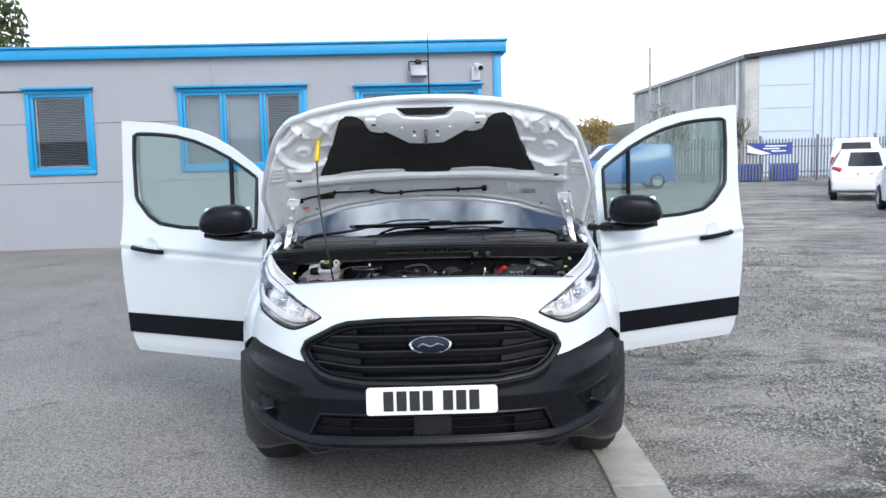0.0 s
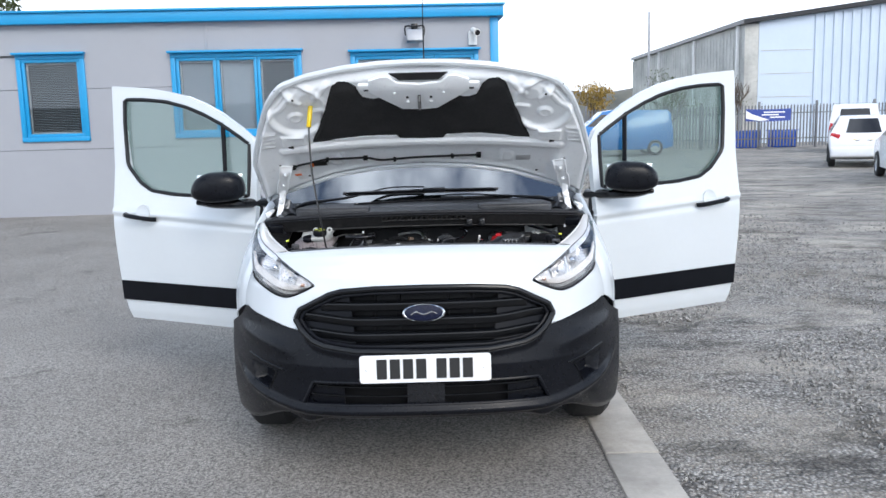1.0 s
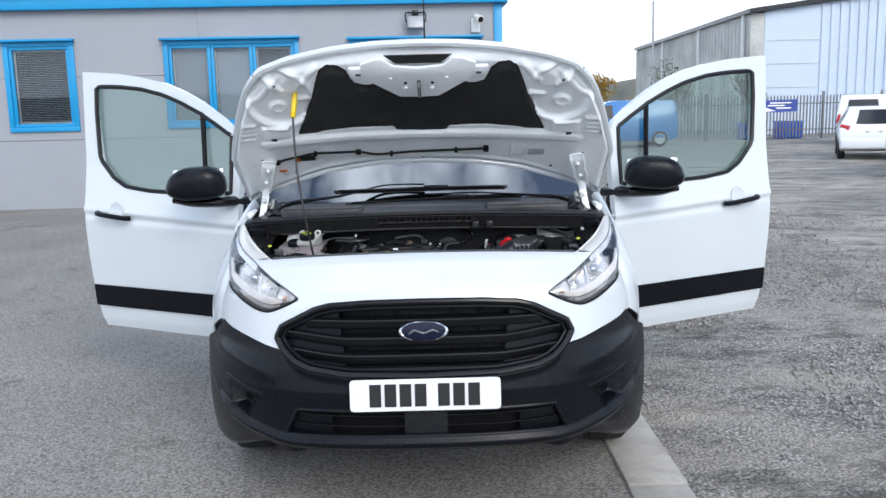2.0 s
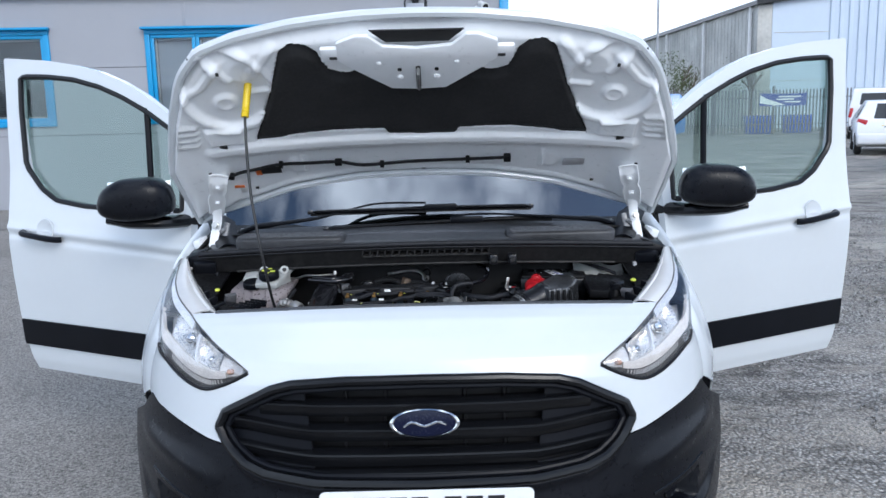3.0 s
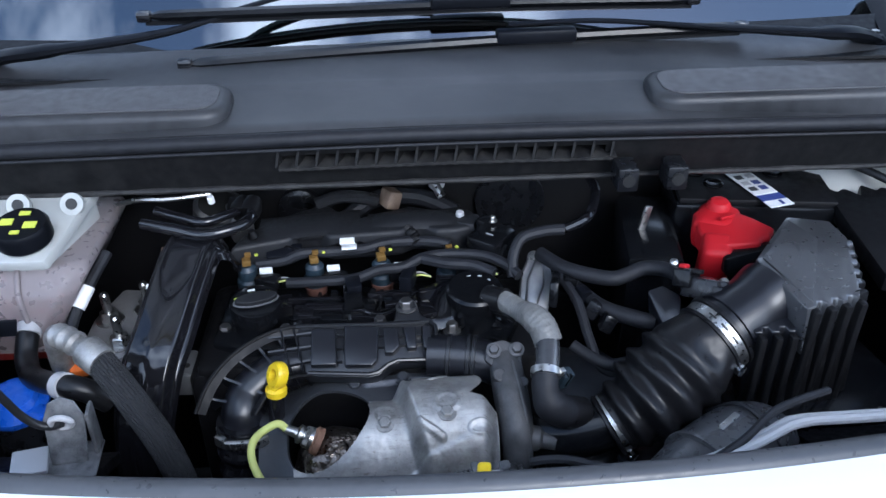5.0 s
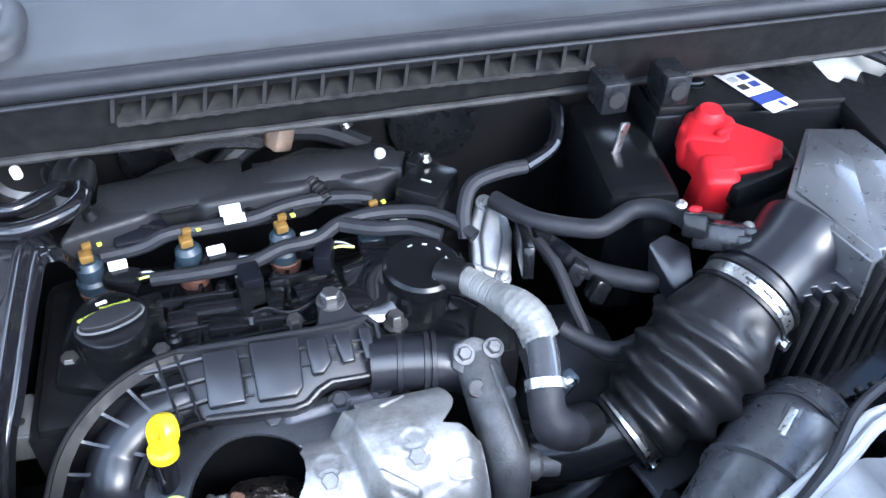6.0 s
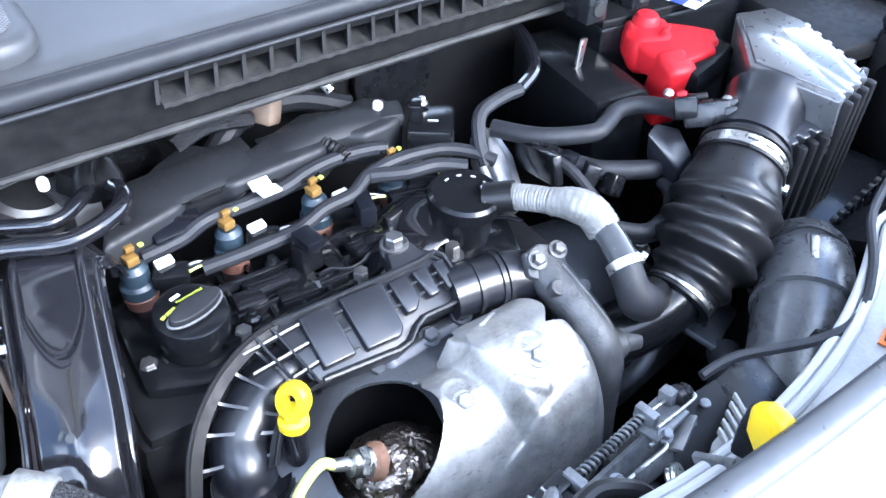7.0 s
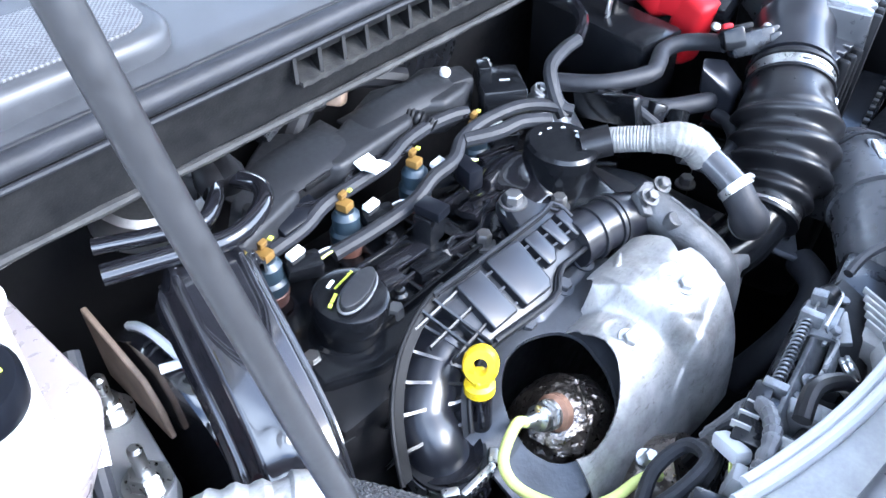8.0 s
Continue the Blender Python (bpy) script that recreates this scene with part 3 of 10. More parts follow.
def office():
    X0, X1, Z0, Z1 = -15.0, 1.10, 0.17, 3.42
    ob = thing("office_building", (-6, BY + 2, 0.1), "grey clad single-storey office with bright blue trim", "building")
    wins = [(-6.63, -5.56, 1.40, 2.78, 1, (8,)), (-4.20, -2.10, 1.40, 2.76, 3, (50, 62, 12)), (-1.31, 0.79, 1.38, 2.72, 3, (70, 70, 70)), (-10.2, -8.6, 1.40, 2.80, 2, (70, 60))]
    rows = [(Z0, 1.262), (1.270, 2.228), (2.236, 3.24)]
    for z0, z1 in rows:
        zs = sorted({z0, z1, *[z for w in wins for z in (w[2], w[3]) if z0 < z < z1]})
        bm = bmn()
        for a, c in zip(zs, zs[1:]):
            x = X0
            for w in sorted(wins) + [(X1, X1, 0, 9)]:
                inside = w[2] <= a + 1e-6 and c <= w[3] + 1e-6
                if not inside:
                    continue
                if w[0] - x > 0.01:
                    box(bm, ((x + w[0]) / 2, BY + 0.04, (a + c) / 2), (w[0] - x, 0.08, c - a), b=0)
                x = w[1]
        bmesh.ops.remove_doubles(bm, verts=bm.verts, dist=0.0005)
        part("cladding_panel", bm, CLAD, ob)
    # dark panel behind the blinds; the room's dimness is put into its colour
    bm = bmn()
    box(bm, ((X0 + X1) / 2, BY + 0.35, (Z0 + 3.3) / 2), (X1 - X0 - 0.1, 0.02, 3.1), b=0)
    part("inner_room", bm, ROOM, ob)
    bm = bmn()
    box(bm, (X1 - 0.05, BY + 2.7, (Z0 + 3.3) / 2), (0.08, 5.2, 3.3 - Z0), b=0.003)
    box(bm, (X0 + 0.05, BY + 2.7, (Z0 + 3.3) / 2), (0.08, 5.2, 3.3 - Z0), b=0.003)
    box(bm, ((X0 + X1) / 2, BY + 5.3, (Z0 + 3.3) / 2), (X1 - X0, 0.08, 3.3 - Z0), b=0.003)
    part("side_wall", bm, CLAD, ob)
    bm = bmn()
    box(bm, ((X0 + X1) / 2, BY + 2.72, 3.36), (X1 - X0 - 0.1, 5.3, 0.06), b=0.01)
    part("roof", bm, GALV, ob)
    bm = bmn()
    box(bm, ((X0 + X1) / 2 + 0.02, BY - 0.06, 3.325), (X1 - X0 + 0.16, 0.16, 0.17), b=0.006)
    box(bm, ((X0 + X1) / 2 + 0.02, BY - 0.07, 3.425), (X1 - X0 + 0.20, 0.22, 0.035), b=0.006)
    box(bm, (X1 + 0.06, BY + 2.6, 3.325), (0.12, 5.2, 0.17), b=0.006)
    part("fascia", bm, TRIM_BLUE, ob, "bright blue roof-edge fascia")
    bm = bmn()
    box(bm, (X1 - 0.045, BY - 0.012, 1.7), (0.13, 0.03, 3.05), b=0.004)
    box(bm, (X1 + 0.012, BY + 0.04, 1.7), (0.03, 0.13, 3.05), b=0.004)
    part("corner_trim", bm, TRIM_BLUE, ob)
    bm = bmn()
    box(bm, ((X0 + X1) / 2, BY + 0.03, 0.13), (X1 - X0, 0.05, 0.14), b=0.004)
    part("base_strip", bm, PLASTIC_GR, ob)
    bm = bmn()
    box(bm, (-3.62, BY - 0.003, 3.02), (0.05, 0.008, 0.42), b=0.002)
    part("joint_cover", bm, CLAD, ob)
    for w in wins:
        window_unit(ob, *w)
    fl = thing("floodlight", (-0.25, BY, 2.9), "grey floodlight bracketed on the office wall", "floodlight")
    bm = bmn()
    box(bm, (-0.25, BY - 0.16, 2.94), (0.26, 0.09, 0.2), (-25, 0, 0), b=0.012)
    part("housing", bm, GALV, fl)
    bm = bmn()
    box(bm, (-0.25, BY - 0.203, 2.92), (0.20, 0.01, 0.13), (-25, 0, 0), b=0.003)
    part("lens", bm, LABEL_GR, fl)
    bm = bmn()
    tube(bm, [(-0.40, BY - 0.14, 2.95), (-0.40, BY - 0.1, 3.10), (-0.25, BY - 0.04, 3.10), (-0.10, BY - 0.1, 3.10), (-0.10, BY - 0.14, 2.95)], 0.012, 8, 3)
    box(bm, (-0.25, BY - 0.02, 3.10), (0.1, 0.04, 0.1), b=0.004)
    part("bracket", bm, PLASTIC_GR, fl)
    cc = thing("security_camera", (0.75, BY, 2.95), "small white wall security camera", "camera")
    bm = bmn()
    lathe(bm, [(0.045, 0), (0.05, 0.03), (0.05, 0.16), (0.06, 0.165), (0.06, 0.2)], (0.70, BY - 0.06, 3.03), (0.3, -1, -0.35), 18)
    part("barrel", bm, FRAME_WHITE, cc)
    bm = bmn()
    lathe(bm, [(0.044, 0), (0.044, 0.006)], (0.76, BY - 0.245, 2.965), (0.3, -1, -0.35), 18)
    part("lens", bm, GLOSS_BLK, cc)
    bm = bmn()
    box(bm, (0.70, BY - 0.03, 2.90), (0.14, 0.06, 0.22), b=0.01)
    tube(bm, [(0.70, BY - 0.03, 2.98), (0.70, BY - 0.09, 3.01)], 0.02, 10)
    part("mount", bm, FRAME_WHITE, cc)
    hinge = Matrix.Translation((1.1, BY, 0)) @ pose(0, 0, 0, 0, 0, 3.0) @ Matrix.Translation((-1.1, -BY, 0))
    for o in (ob, fl, cc):
        o.matrix_basis = hinge @ o.matrix_basis


def warehouse():
    X0, Y0, Y1, H, AX, AH = 17.7, 45.0, 72.0, 6.7, 31.0, 8.3
    ob = thing("warehouse", (AX, 58, 0), "large pale blue profiled-steel warehouse with a low gable", "building")
    bm = bmn()
    prism(bm, [(X0 + 0.72, 0), (45, 0), (45, H), (AX, AH), (X0 + 0.72, H + 0.72 * (AH - H) / (AX - X0))], pose(0, Y0 + 0.2, 0, 90, 0, 0), 0.2)
    x = X0 + 2.4
    i, ribs = 0, []
    while x < 44.5:
        top = H + (AH - H) * (x - X0) / (AX - X0) if x < AX else AH - (AH - H) * (x - AX) / 14
        if x > X0 + 3.9:
            ribs.append((x, top))
        x += 0.52
        i += 1
    gw = part("gable_wall", bm, SHEET_BLUE, ob)
    for x, top in ribs:
        bm = bmn()
        box(bm, (x, Y0 - 0.03, top / 2), (0.20, 0.10, top - 0.1), b=0.02, seg=1)
        part("sheet_rib", bm, SHEET_BLUE, gw)
    for z in (2.6, 3.9, 5.2):
        bm = bmn()
        box(bm, (X0 + 2.35, Y0 - 0.012, z), (3.0, 0.03, 0.03), b=0.004)
        part("joint_strip", bm, SHEET_OLD, ob)
    bm = bmn()
    box(bm, (X0 + 0.36, Y0 + 0.1, H / 2), (0.70, 0.18, H), b=0.01)
    part("corner_panel", bm, SHEET_OLD, ob)
    bm = bmn()
    box(bm, (X0 - 0.0, (Y0 + Y1) / 2, H / 2), (0.15, Y1 - Y0, H), b=0.01)
    sw = part("side_wall", bm, SHEET_OLD, ob, "weathered grey translucent side sheeting")
    y = Y0
    while y < Y1:
        bm = bmn()
        box(bm, (X0 - 0.09, y, H / 2), (0.05, 0.16, H - 0.2), b=0.01, seg=1)
        part("sheet_rib", bm, SHEET_OLD, sw)
        y += 0.6
    for y in (Y0 + 0.8, Y0 + 9, Y0 + 18):
        bm = bmn()
        box(bm, (X0 - 0.2, y, H / 2), (0.16, 0.16, H), b=0.02)
        part("downpipe", bm, FRAME_WHITE, ob)
    bm = bmn()
    prism(bm, [(X0 - 0.3, H - 0.02), (AX, AH + 0.02), (45.3, H - 0.02), (45.3, H + 0.22), (AX, AH + 0.26), (X0 - 0.3, H + 0.22)], pose(0, Y1, 0, 90, 0, 0), Y1 - Y0 + 0.4)
    part("roof", bm, PLASTIC_GR, ob, "dark roof with barge boards")
    bm = bmn()
    box(bm, (45, (Y0 + Y1) / 2, H / 2), (0.15, Y1 - Y0, H), b=0)
    box(bm, ((X0 + 45) / 2, Y1, H / 2), (45 - X0, 0.15, H), b=0)
    part("rear_wall", bm, SHEET_BLUE, ob)


def fence():
    ob = thing("palisade_fence", (17, 36.8, 0), "grey galvanised steel palisade fence with pointed pales", "fence")
    me = None
    x = 7.0
    while x < 33:
        if me is None:
            bm = bmn()
            prism(bm, [(-0.035, 0.08), (0.035, 0.08), (0.035, 1.98), (0, 2.06), (-0.035, 1.98)], pose(0, 0, 0, 90, 0, 0), 0.02, 0.003, 1)
            o = part("pale", bm, FENCE, ob)
            me = o.data
        else:
            o = new("pale", me)
            o.parent = ob
            o.matrix_parent_inverse = ob.matrix_basis.inverted()
        o.matrix_basis = Matrix.Translation((x, 36.8, 0))
        x += 0.155
    for z in (0.45, 1.65):
        bm = bmn()
        box(bm, (20, 36.86, z), (26.2, 0.05, 0.05), b=0.005)
        part("rail", bm, FENCE, ob)
    for x in (7.2, 9.95, 12.7, 15.45, 18.2, 20.95, 23.7, 26.45, 29.2, 31.95):
        bm = bmn()
        box(bm, (x, 36.93, 1.1), (0.10, 0.09, 2.2), b=0.006)
        part("post", bm, FENCE, ob)
    bn = thing("banner", (15.8, 36.7, 1.3), "blue printed banner with a white corner tied to the fence", "banner")
    bm = bmn()
    sheet(bm, lambda u, v: (14.75 + 2.15 * u, 36.74 + 0.02 * math.sin(u * 9) + 0.015 * math.sin(v * 5), 1.30 + 0.56 * v - 0.03 * math.sin(u * 3.1)), 16, 4, 0.006)
    part("cloth", bm, BANNER, bn)
    bm = bmn()
    prism(bm, [(14.75, 1.42), (14.75, 1.80), (15.05, 1.62), (15.9, 1.33), (15.4, 1.30)], pose(0, 36.715, 0, 90, 0, 0), 0.006)
    part("white_corner", bm, LABEL, bn)
    for z, a, c in ((1.70, 15.6, 16.6), (1.58, 15.5, 16.3), (1.46, 15.9, 16.6)):
        bm = bmn()
        box(bm, ((a + c) / 2, 36.712, z), (c - a, 0.006, 0.06), b=0)
        part("lettering_bar", bm, LABEL, bn)
    for x in (15.3, 17.1):
        tb = thing("blue_tub", (x, 38.2, 0), "blue plastic storage tub behind the fence", "tub", "tubs")
        bm = bmn()
        box(bm, (x, 38.2, 0.4), (1.1, 0.9, 0.8), b=0.05, taper=1.06)
        part("body", bm, BLUE_PL, tb)
        bm = bmn()
        box(bm, (x, 38.2, 0.82), (1.24, 1.0, 0.05), b=0.02)
        part("rim", bm, BLUE_PL, tb)


def wheel_parts(ob, x, y, r, w, side):
    bm = bmn()
    lathe(bm, [(r * 0.64, -w / 2), (r * 0.9, -w / 2), (r * 0.99, -w / 2 + 0.03), (r, -w / 4), (r, w / 4), (r * 0.99, w / 2 - 0.03), (r * 0.9, w / 2), (r * 0.64, w / 2)], (x, y, r), (1, 0, 0), 32, cap=False)
    wh = part("tyre", bm, TYRE, ob)
    bm = bmn()
    lathe(bm, [(r * 0.66, 0), (r * 0.66, 0.05), (r * 0.60, 0.055), (r * 0.55, 0.02), (r * 0.25, 0.035), (r * 0.2, 0.05), (0.01, 0.05)], (x + side * (w / 2 - 0.06), y, r), (side, 0, 0), 28)
    part("rim", bm, RIM, wh)


def parked_car(name, at, turn, prof, half, tumble, paint, label, glass_rear=None, glass_side=(), lamps=None, wheels=(0.75, 3.2), r=0.31, plate_z=0.75, belt=0.9, category="car", rear_bumper=None):
    """A car whose rear stands at y = 0 and whose nose points to +y; prof is its side outline (y, z)."""
    ob = thing(name, (0, 0, 0), label, category)
    top = max(z for _, z in prof)

    def hw(z):
        return half - tumble * smooth01(belt, top, z) - 0.05 * smooth01(0.5, 0.15, z)

    bm = bmn()
    n = len(prof)
    xs = (-1.0, -0.96, -0.7, 0.0, 0.7, 0.96, 1.0)
    rows = []
    for k in xs:
        sh = 1 - 0.035 * (abs(k) > 0.98)
        cy, cz = sum(p[0] for p in prof) / n, sum(p[1] for p in prof) / n
        curve = 0.05 * k * k
        rows.append([bm.verts.new((k * hw(z), cy + (y - cy) * sh * (1 - curve / 2), cz + (z - cz) * (sh - curve * 0.3))) for y, z in prof])
    for i in range(len(xs) - 1):
        for j in range(n):
            bm.faces.new((rows[i][j], rows[i][(j + 1) % n], rows[i + 1][(j + 1) % n], rows[i + 1][j]))
    bm.faces.new(rows[0][::-1])
    bm.faces.new(rows[-1])
    bmesh.ops.recalc_face_normals(bm, faces=bm.faces)
    part("body", bm, paint, ob, sharp=40)
    if glass_rear:
        y0, z0, y1, z1, w0, w1 = glass_rear
        bm = bmn()
        sheet(bm, lambda u, v: ((2 * u - 1) * (w0 + (w1 - w0) * v), y0 + (y1 - y0) * v + 0.06 * (2 * u - 1) ** 2 - 0.02, z0 + (z1 - z0) * v), 10, 4, 0.01)
        part("rear_window", bm, GLOSS_BLK, ob)
    for pts in glass_side:
        for s in (-1, 1):
            bm = bmn()
            vs = [bm.verts.new((s * (hw(z) + 0.006), y, z)) for y, z in pts]
            bm.faces.new(vs if s > 0 else vs[::-1])
            e = bmesh.ops.extrude_face_region(bm, geom=bm.faces[:])
            for v in e["geom"]:
                if isinstance(v, bmesh.types.BMVert):
                    v.co.x -= s * 0.012
            bmesh.ops.recalc_face_normals(bm, faces=bm.faces)
            part("side_window", bm, GLOSS_BLK, ob)
    for s in (-1, 1):
        for y in wheels:
            wheel_parts(ob, s * (half - 0.09), y, r, 0.19, s)
        if lamps:
            bm = bmn()
            lx, ly, lz, lw, lh = lamps
            box(bm, (s * lx, ly, lz), (lw, 0.12, lh), (0, s * -12, s * 18), b=0.03)
            part("tail_lamp", bm, TAIL_RED, ob)
    if plate_z:
        bm = bmn()
        box(bm, (0, prof[0][0] - 0.035, plate_z), (0.52, 0.012, 0.11), b=0.003)
        pl = part("number_plate", bm, YELLOW, ob)
        bm = bmn()
        box(bm, (0, prof[0][0] - 0.044, plate_z), (0.40, 0.006, 0.06), b=0)
        part("plate_bar", bm, PRINT_HOLE, pl)
    if rear_bumper:
        bm = bmn()
        box(bm, (0, rear_bumper[0], rear_bumper[1]), (2 * half - 0.06, 0.22, rear_bumper[2]), b=0.06, seg=3)
        part("bumper", bm, rear_bumper[3], ob)
    ob.matrix_basis = pose(*at, 0, 0, turn)
    return ob


HATCH = [(0.06, 0.30), (-0.02, 0.55), (0.02, 0.85), (0.10, 0.98), (0.42, 1.38), (0.62, 1.45), (1.4, 1.48), (2.1, 1.44), (2.9, 0.98), (3.6, 0.86), (3.85, 0.68), (3.9, 0.35), (3.6, 0.22), (0.4, 0.22)]
PANEL = [(0.02, 0.35), (0.0, 0.7), (0.04, 1.2), (0.10, 1.75), (0.22, 1.90), (2.6, 1.95), (3.0, 1.88), (3.75, 1.25), (4.35, 1.08), (4.55, 0.8), (4.6, 0.4), (4.3, 0.25), (0.4, 0.25)]


def parked_cars():
    side_h = ([(0.62, 1.0), (0.80, 1.36), (1.6, 1.40), (2.0, 1.37), (2.62, 1.0)],)
    side_v = ([(2.75, 1.2), (2.75, 1.75), (3.05, 1.75), (3.65, 1.28)],)
    hatch = dict(prof=HATCH, half=0.87, tumble=0.24, paint=CAR_WHITE, glass_rear=(0.11, 0.99, 0.42, 1.38, 0.62, 0.48), glass_side=side_h, lamps=(0.72, 0.12, 0.90, 0.26, 0.15), rear_bumper=(0.06, 0.45, 0.30, CAR_WHITE))
    parked_car("hatchback_car", (12.05, 20.3, 0), -24, label="white three-door hatchback parked on the gravel", **hatch)
    parked_car("hatchback_car", (10.45, 13.75, 0), -20, label="white hatchback parked beside the yard entrance", **hatch)
    van = dict(prof=PANEL, half=0.92, tumble=0.13, glass_side=side_v, wheels=(0.8, 3.5), r=0.33, belt=1.1, category="van")
    parked_car("panel_van", (16.35, 29.5, 0), -26, paint=CAR_WHITE, label="white panel van with rear doors parked by the fence", glass_rear=(0.05, 1.3, 0.10, 1.72, 0.66, 0.62), lamps=(0.84, 0.06, 1.0, 0.1, 0.36), rear_bumper=(0.03, 0.42, 0.18, PLASTIC), **van)
    parked_car("panel_van", (10.1, 33.0, 0), 88, paint=CAR_BLUE, label="mid-blue panel van parked side on", plate_z=0, **van)


def blob_leaves(bm, rnd, centre, rad, count, size):
    for _ in range(count):
        d = Vector((rnd.gauss(0, 1), rnd.gauss(0, 1), rnd.gauss(0, 1))).normalized() * (rnd.random() ** 0.4)
        p = Vector(centre) + Vector((d.x * rad[0], d.y * rad[1], d.z * rad[2]))
        if noise.noise(p * 0.9) < -0.18:
            continue
        m = pose(*p, rnd.uniform(0, 360), rnd.uniform(0, 360), rnd.uniform(0, 360))
        s = size * rnd.uniform(0.6, 1.3)
        vs = [bm.verts.new(m @ Vector(c)) for c in ((-s, 0, 0), (0, -s * 0.45, 0.1 * s), (s, 0, 0), (0, s * 0.45, 0.1 * s))]
        bm.faces.new(vs)


def branches(bm, rnd, p, d, length, r, depth):
    q = p + d * length
    mid = (p + q) / 2 + Vector((rnd.uniform(-1, 1), rnd.uniform(-1, 1), 0)) * length * 0.06
    tube(bm, [p, mid, q], lambda t: r * (1 - 0.45 * t), 5, 2)
    if depth == 0:
        return
    for _ in range(rnd.choice((3, 3, 4))):
        t = rnd.uniform(0.35, 1.0)
        nd = (d + Vector((rnd.uniform(-1, 1), rnd.uniform(-1, 1), rnd.uniform(-0.2, 0.7))) * 0.75).normalized()
        branches(bm, rnd, p + d * length * t, nd, length * rnd.uniform(0.5, 0.72), r * 0.55, depth - 1)


def tree(name, at, h, rad, leaf, count, size, seed, label, depth=3, crown=0.62):
    rnd = random.Random(seed)
    ob = thing(name, at, label, "tree")
    bm = bmn()
    branches(bm, rnd, Vector(at), Vector((0.03, 0.02, 1)).normalized(), h * 0.42, h * 0.022, depth)
    part("trunk", bm, BARK, ob)
    bm = bmn()
    for _ in range(9):
        c = Vector(at) + Vector((rnd.uniform(-1, 1) * rad * 0.6, rnd.uniform(-1, 1) * rad * 0.6, h * (crown + rnd.uniform(-0.22, 0.25))))
        blob_leaves(bm, rnd, c, (rad * 0.55, rad * 0.55, h * 0.16), count // 9, size)
    part("crown", bm, leaf, ob)


def far_things():
    tree("roadside_tree", (-13.62, 20.0, 0), 7.3, 1.9, LEAF, 9000, 0.10, 3, "leafy green tree standing behind the office")
    tree("bare_shrub_tree", (15.9, 41.0, 0), 4.3, 1.3, LEAF, 500, 0.05, 5, "nearly bare shrubby tree by the warehouse corner", 4, 0.55)
    tree("bare_shrub_tree", (12.9, 43.0, 0), 4.6, 1.6, LEAF, 2300, 0.06, 8, "thin-leaved green shrub behind the fence", 4, 0.6)
    tree("autumn_tree", (16.2, 85.0, 0), 6.0, 2.6, LEAF_Y, 2500, 0.14, 9, "small tree in yellow autumn leaf")
    ob = thing("lamp_pole", (13.45, 50, 0), "tall slim grey steel pole", "pole")
    bm = bmn()
    tube(bm, [(13.45, 50, 0), (13.45, 50, 8.1)], lambda t: 0.10 - 0.03 * t, 10)
    part("shaft", bm, GALV, ob)
    bm = bmn()
    rnd = random.Random(2)

    def hill(u, v):
        x = -700 + 1500 * u
        top = 17 + 9 * noise.noise((x * 0.006, 3, 0)) + 4 * noise.noise((x * 0.04, 7, 0)) + 1.5 * noise.noise((x * 0.25, 1, 0))
        return (x, 420 + 60 * v, (-1 + top * math.sin(min(1, v * 2) * math.pi / 2)) if v < 1 else -2)

    sheet(bm, hill, 260, 6)
    tagged(part("backdrop", bm, WOOD_FAR, None), "low wooded hills on the skyline", "backdrop", kind="structure")


def unseen_wall():
    """Unseen plain wall added to close the yard behind the viewer and dim reflections."""
    bm = bmn()
    box(bm, (4, -38.0, 1.7), (160, 0.3, 3.4), b=0.02)
    tagged(part("wall_south", bm, WALL, None), "plain dark wall added unseen behind the viewer", "wall", kind="structure")

# ---- the van: outside ----
VAN = thing("delivery_van", (0, 1.9, 0), "white compact panel van with open bonnet and front doors", "van")

# centre line of the nose from the lip under the bumper up to the bay's edge: (y, z)
NOSE = [(0.10, 0.315), (0.03, 0.325), (-0.015, 0.345), (-0.035, 0.38), (-0.04, 0.45), (-0.04, 0.56), (-0.025, 0.625), (-0.005, 0.70), (0.012, 0.78), (0.026, 0.85), (0.048, 0.905), (0.085, 0.957), (0.125, 0.993), (0.155, 1.009), (0.178, 1.017)]
_len = [0.0]
for (_a, _b), (_c, _d) in zip(NOSE, NOSE[1:]):
    _len.append(_len[-1] + math.hypot(_c - _a, _d - _b))
NY = [(s, p[0]) for s, p in zip(_len, NOSE)]
NZ = [(s, p[1]) for s, p in zip(_len, NOSE)]
NS = _len[-1]


def nose_at_z(z):
    return lerp_pts([(p[1], s) for s, p in zip(_len, NOSE)], z)


def nose(x, s):
    """A place on the van's front skin: x across, s along the centre line's length."""
    y, z = lerp_pts(NY, s), lerp_pts(NZ, s)
    ax = abs(x)
    rear = smooth01(0.86, 1.01, z)
    off = 0.08 * ax ** 2 + 0.70 * ax ** 4
    off = off * (1 - rear) + rear * 0.25 * ax ** 2
    if z < 0.42:
        off += 0.05 * smooth01(0.42, 0.31, z) * smooth01(0.3, 0.9, ax)
        z -= (0.11 * smooth01(0.56, 0.84, ax) + 0.03 * math.exp(-((ax - 0.49) / 0.06) ** 2)) * smooth01(0.42, 0.315, z)
    if z > 0.88:
        z -= 0.08 * ax ** 2 * smooth01(0.88, 1.0, z)
    return Vector((x, y + off, z))


def nose_n(x, s):
    a = nose(x + 0.004, s) - nose(x - 0.004, s)
    b = nose(x, min(NS, s + 0.004)) - nose(x, max(0, s - 0.004))
    return a.cross(b).normalized()


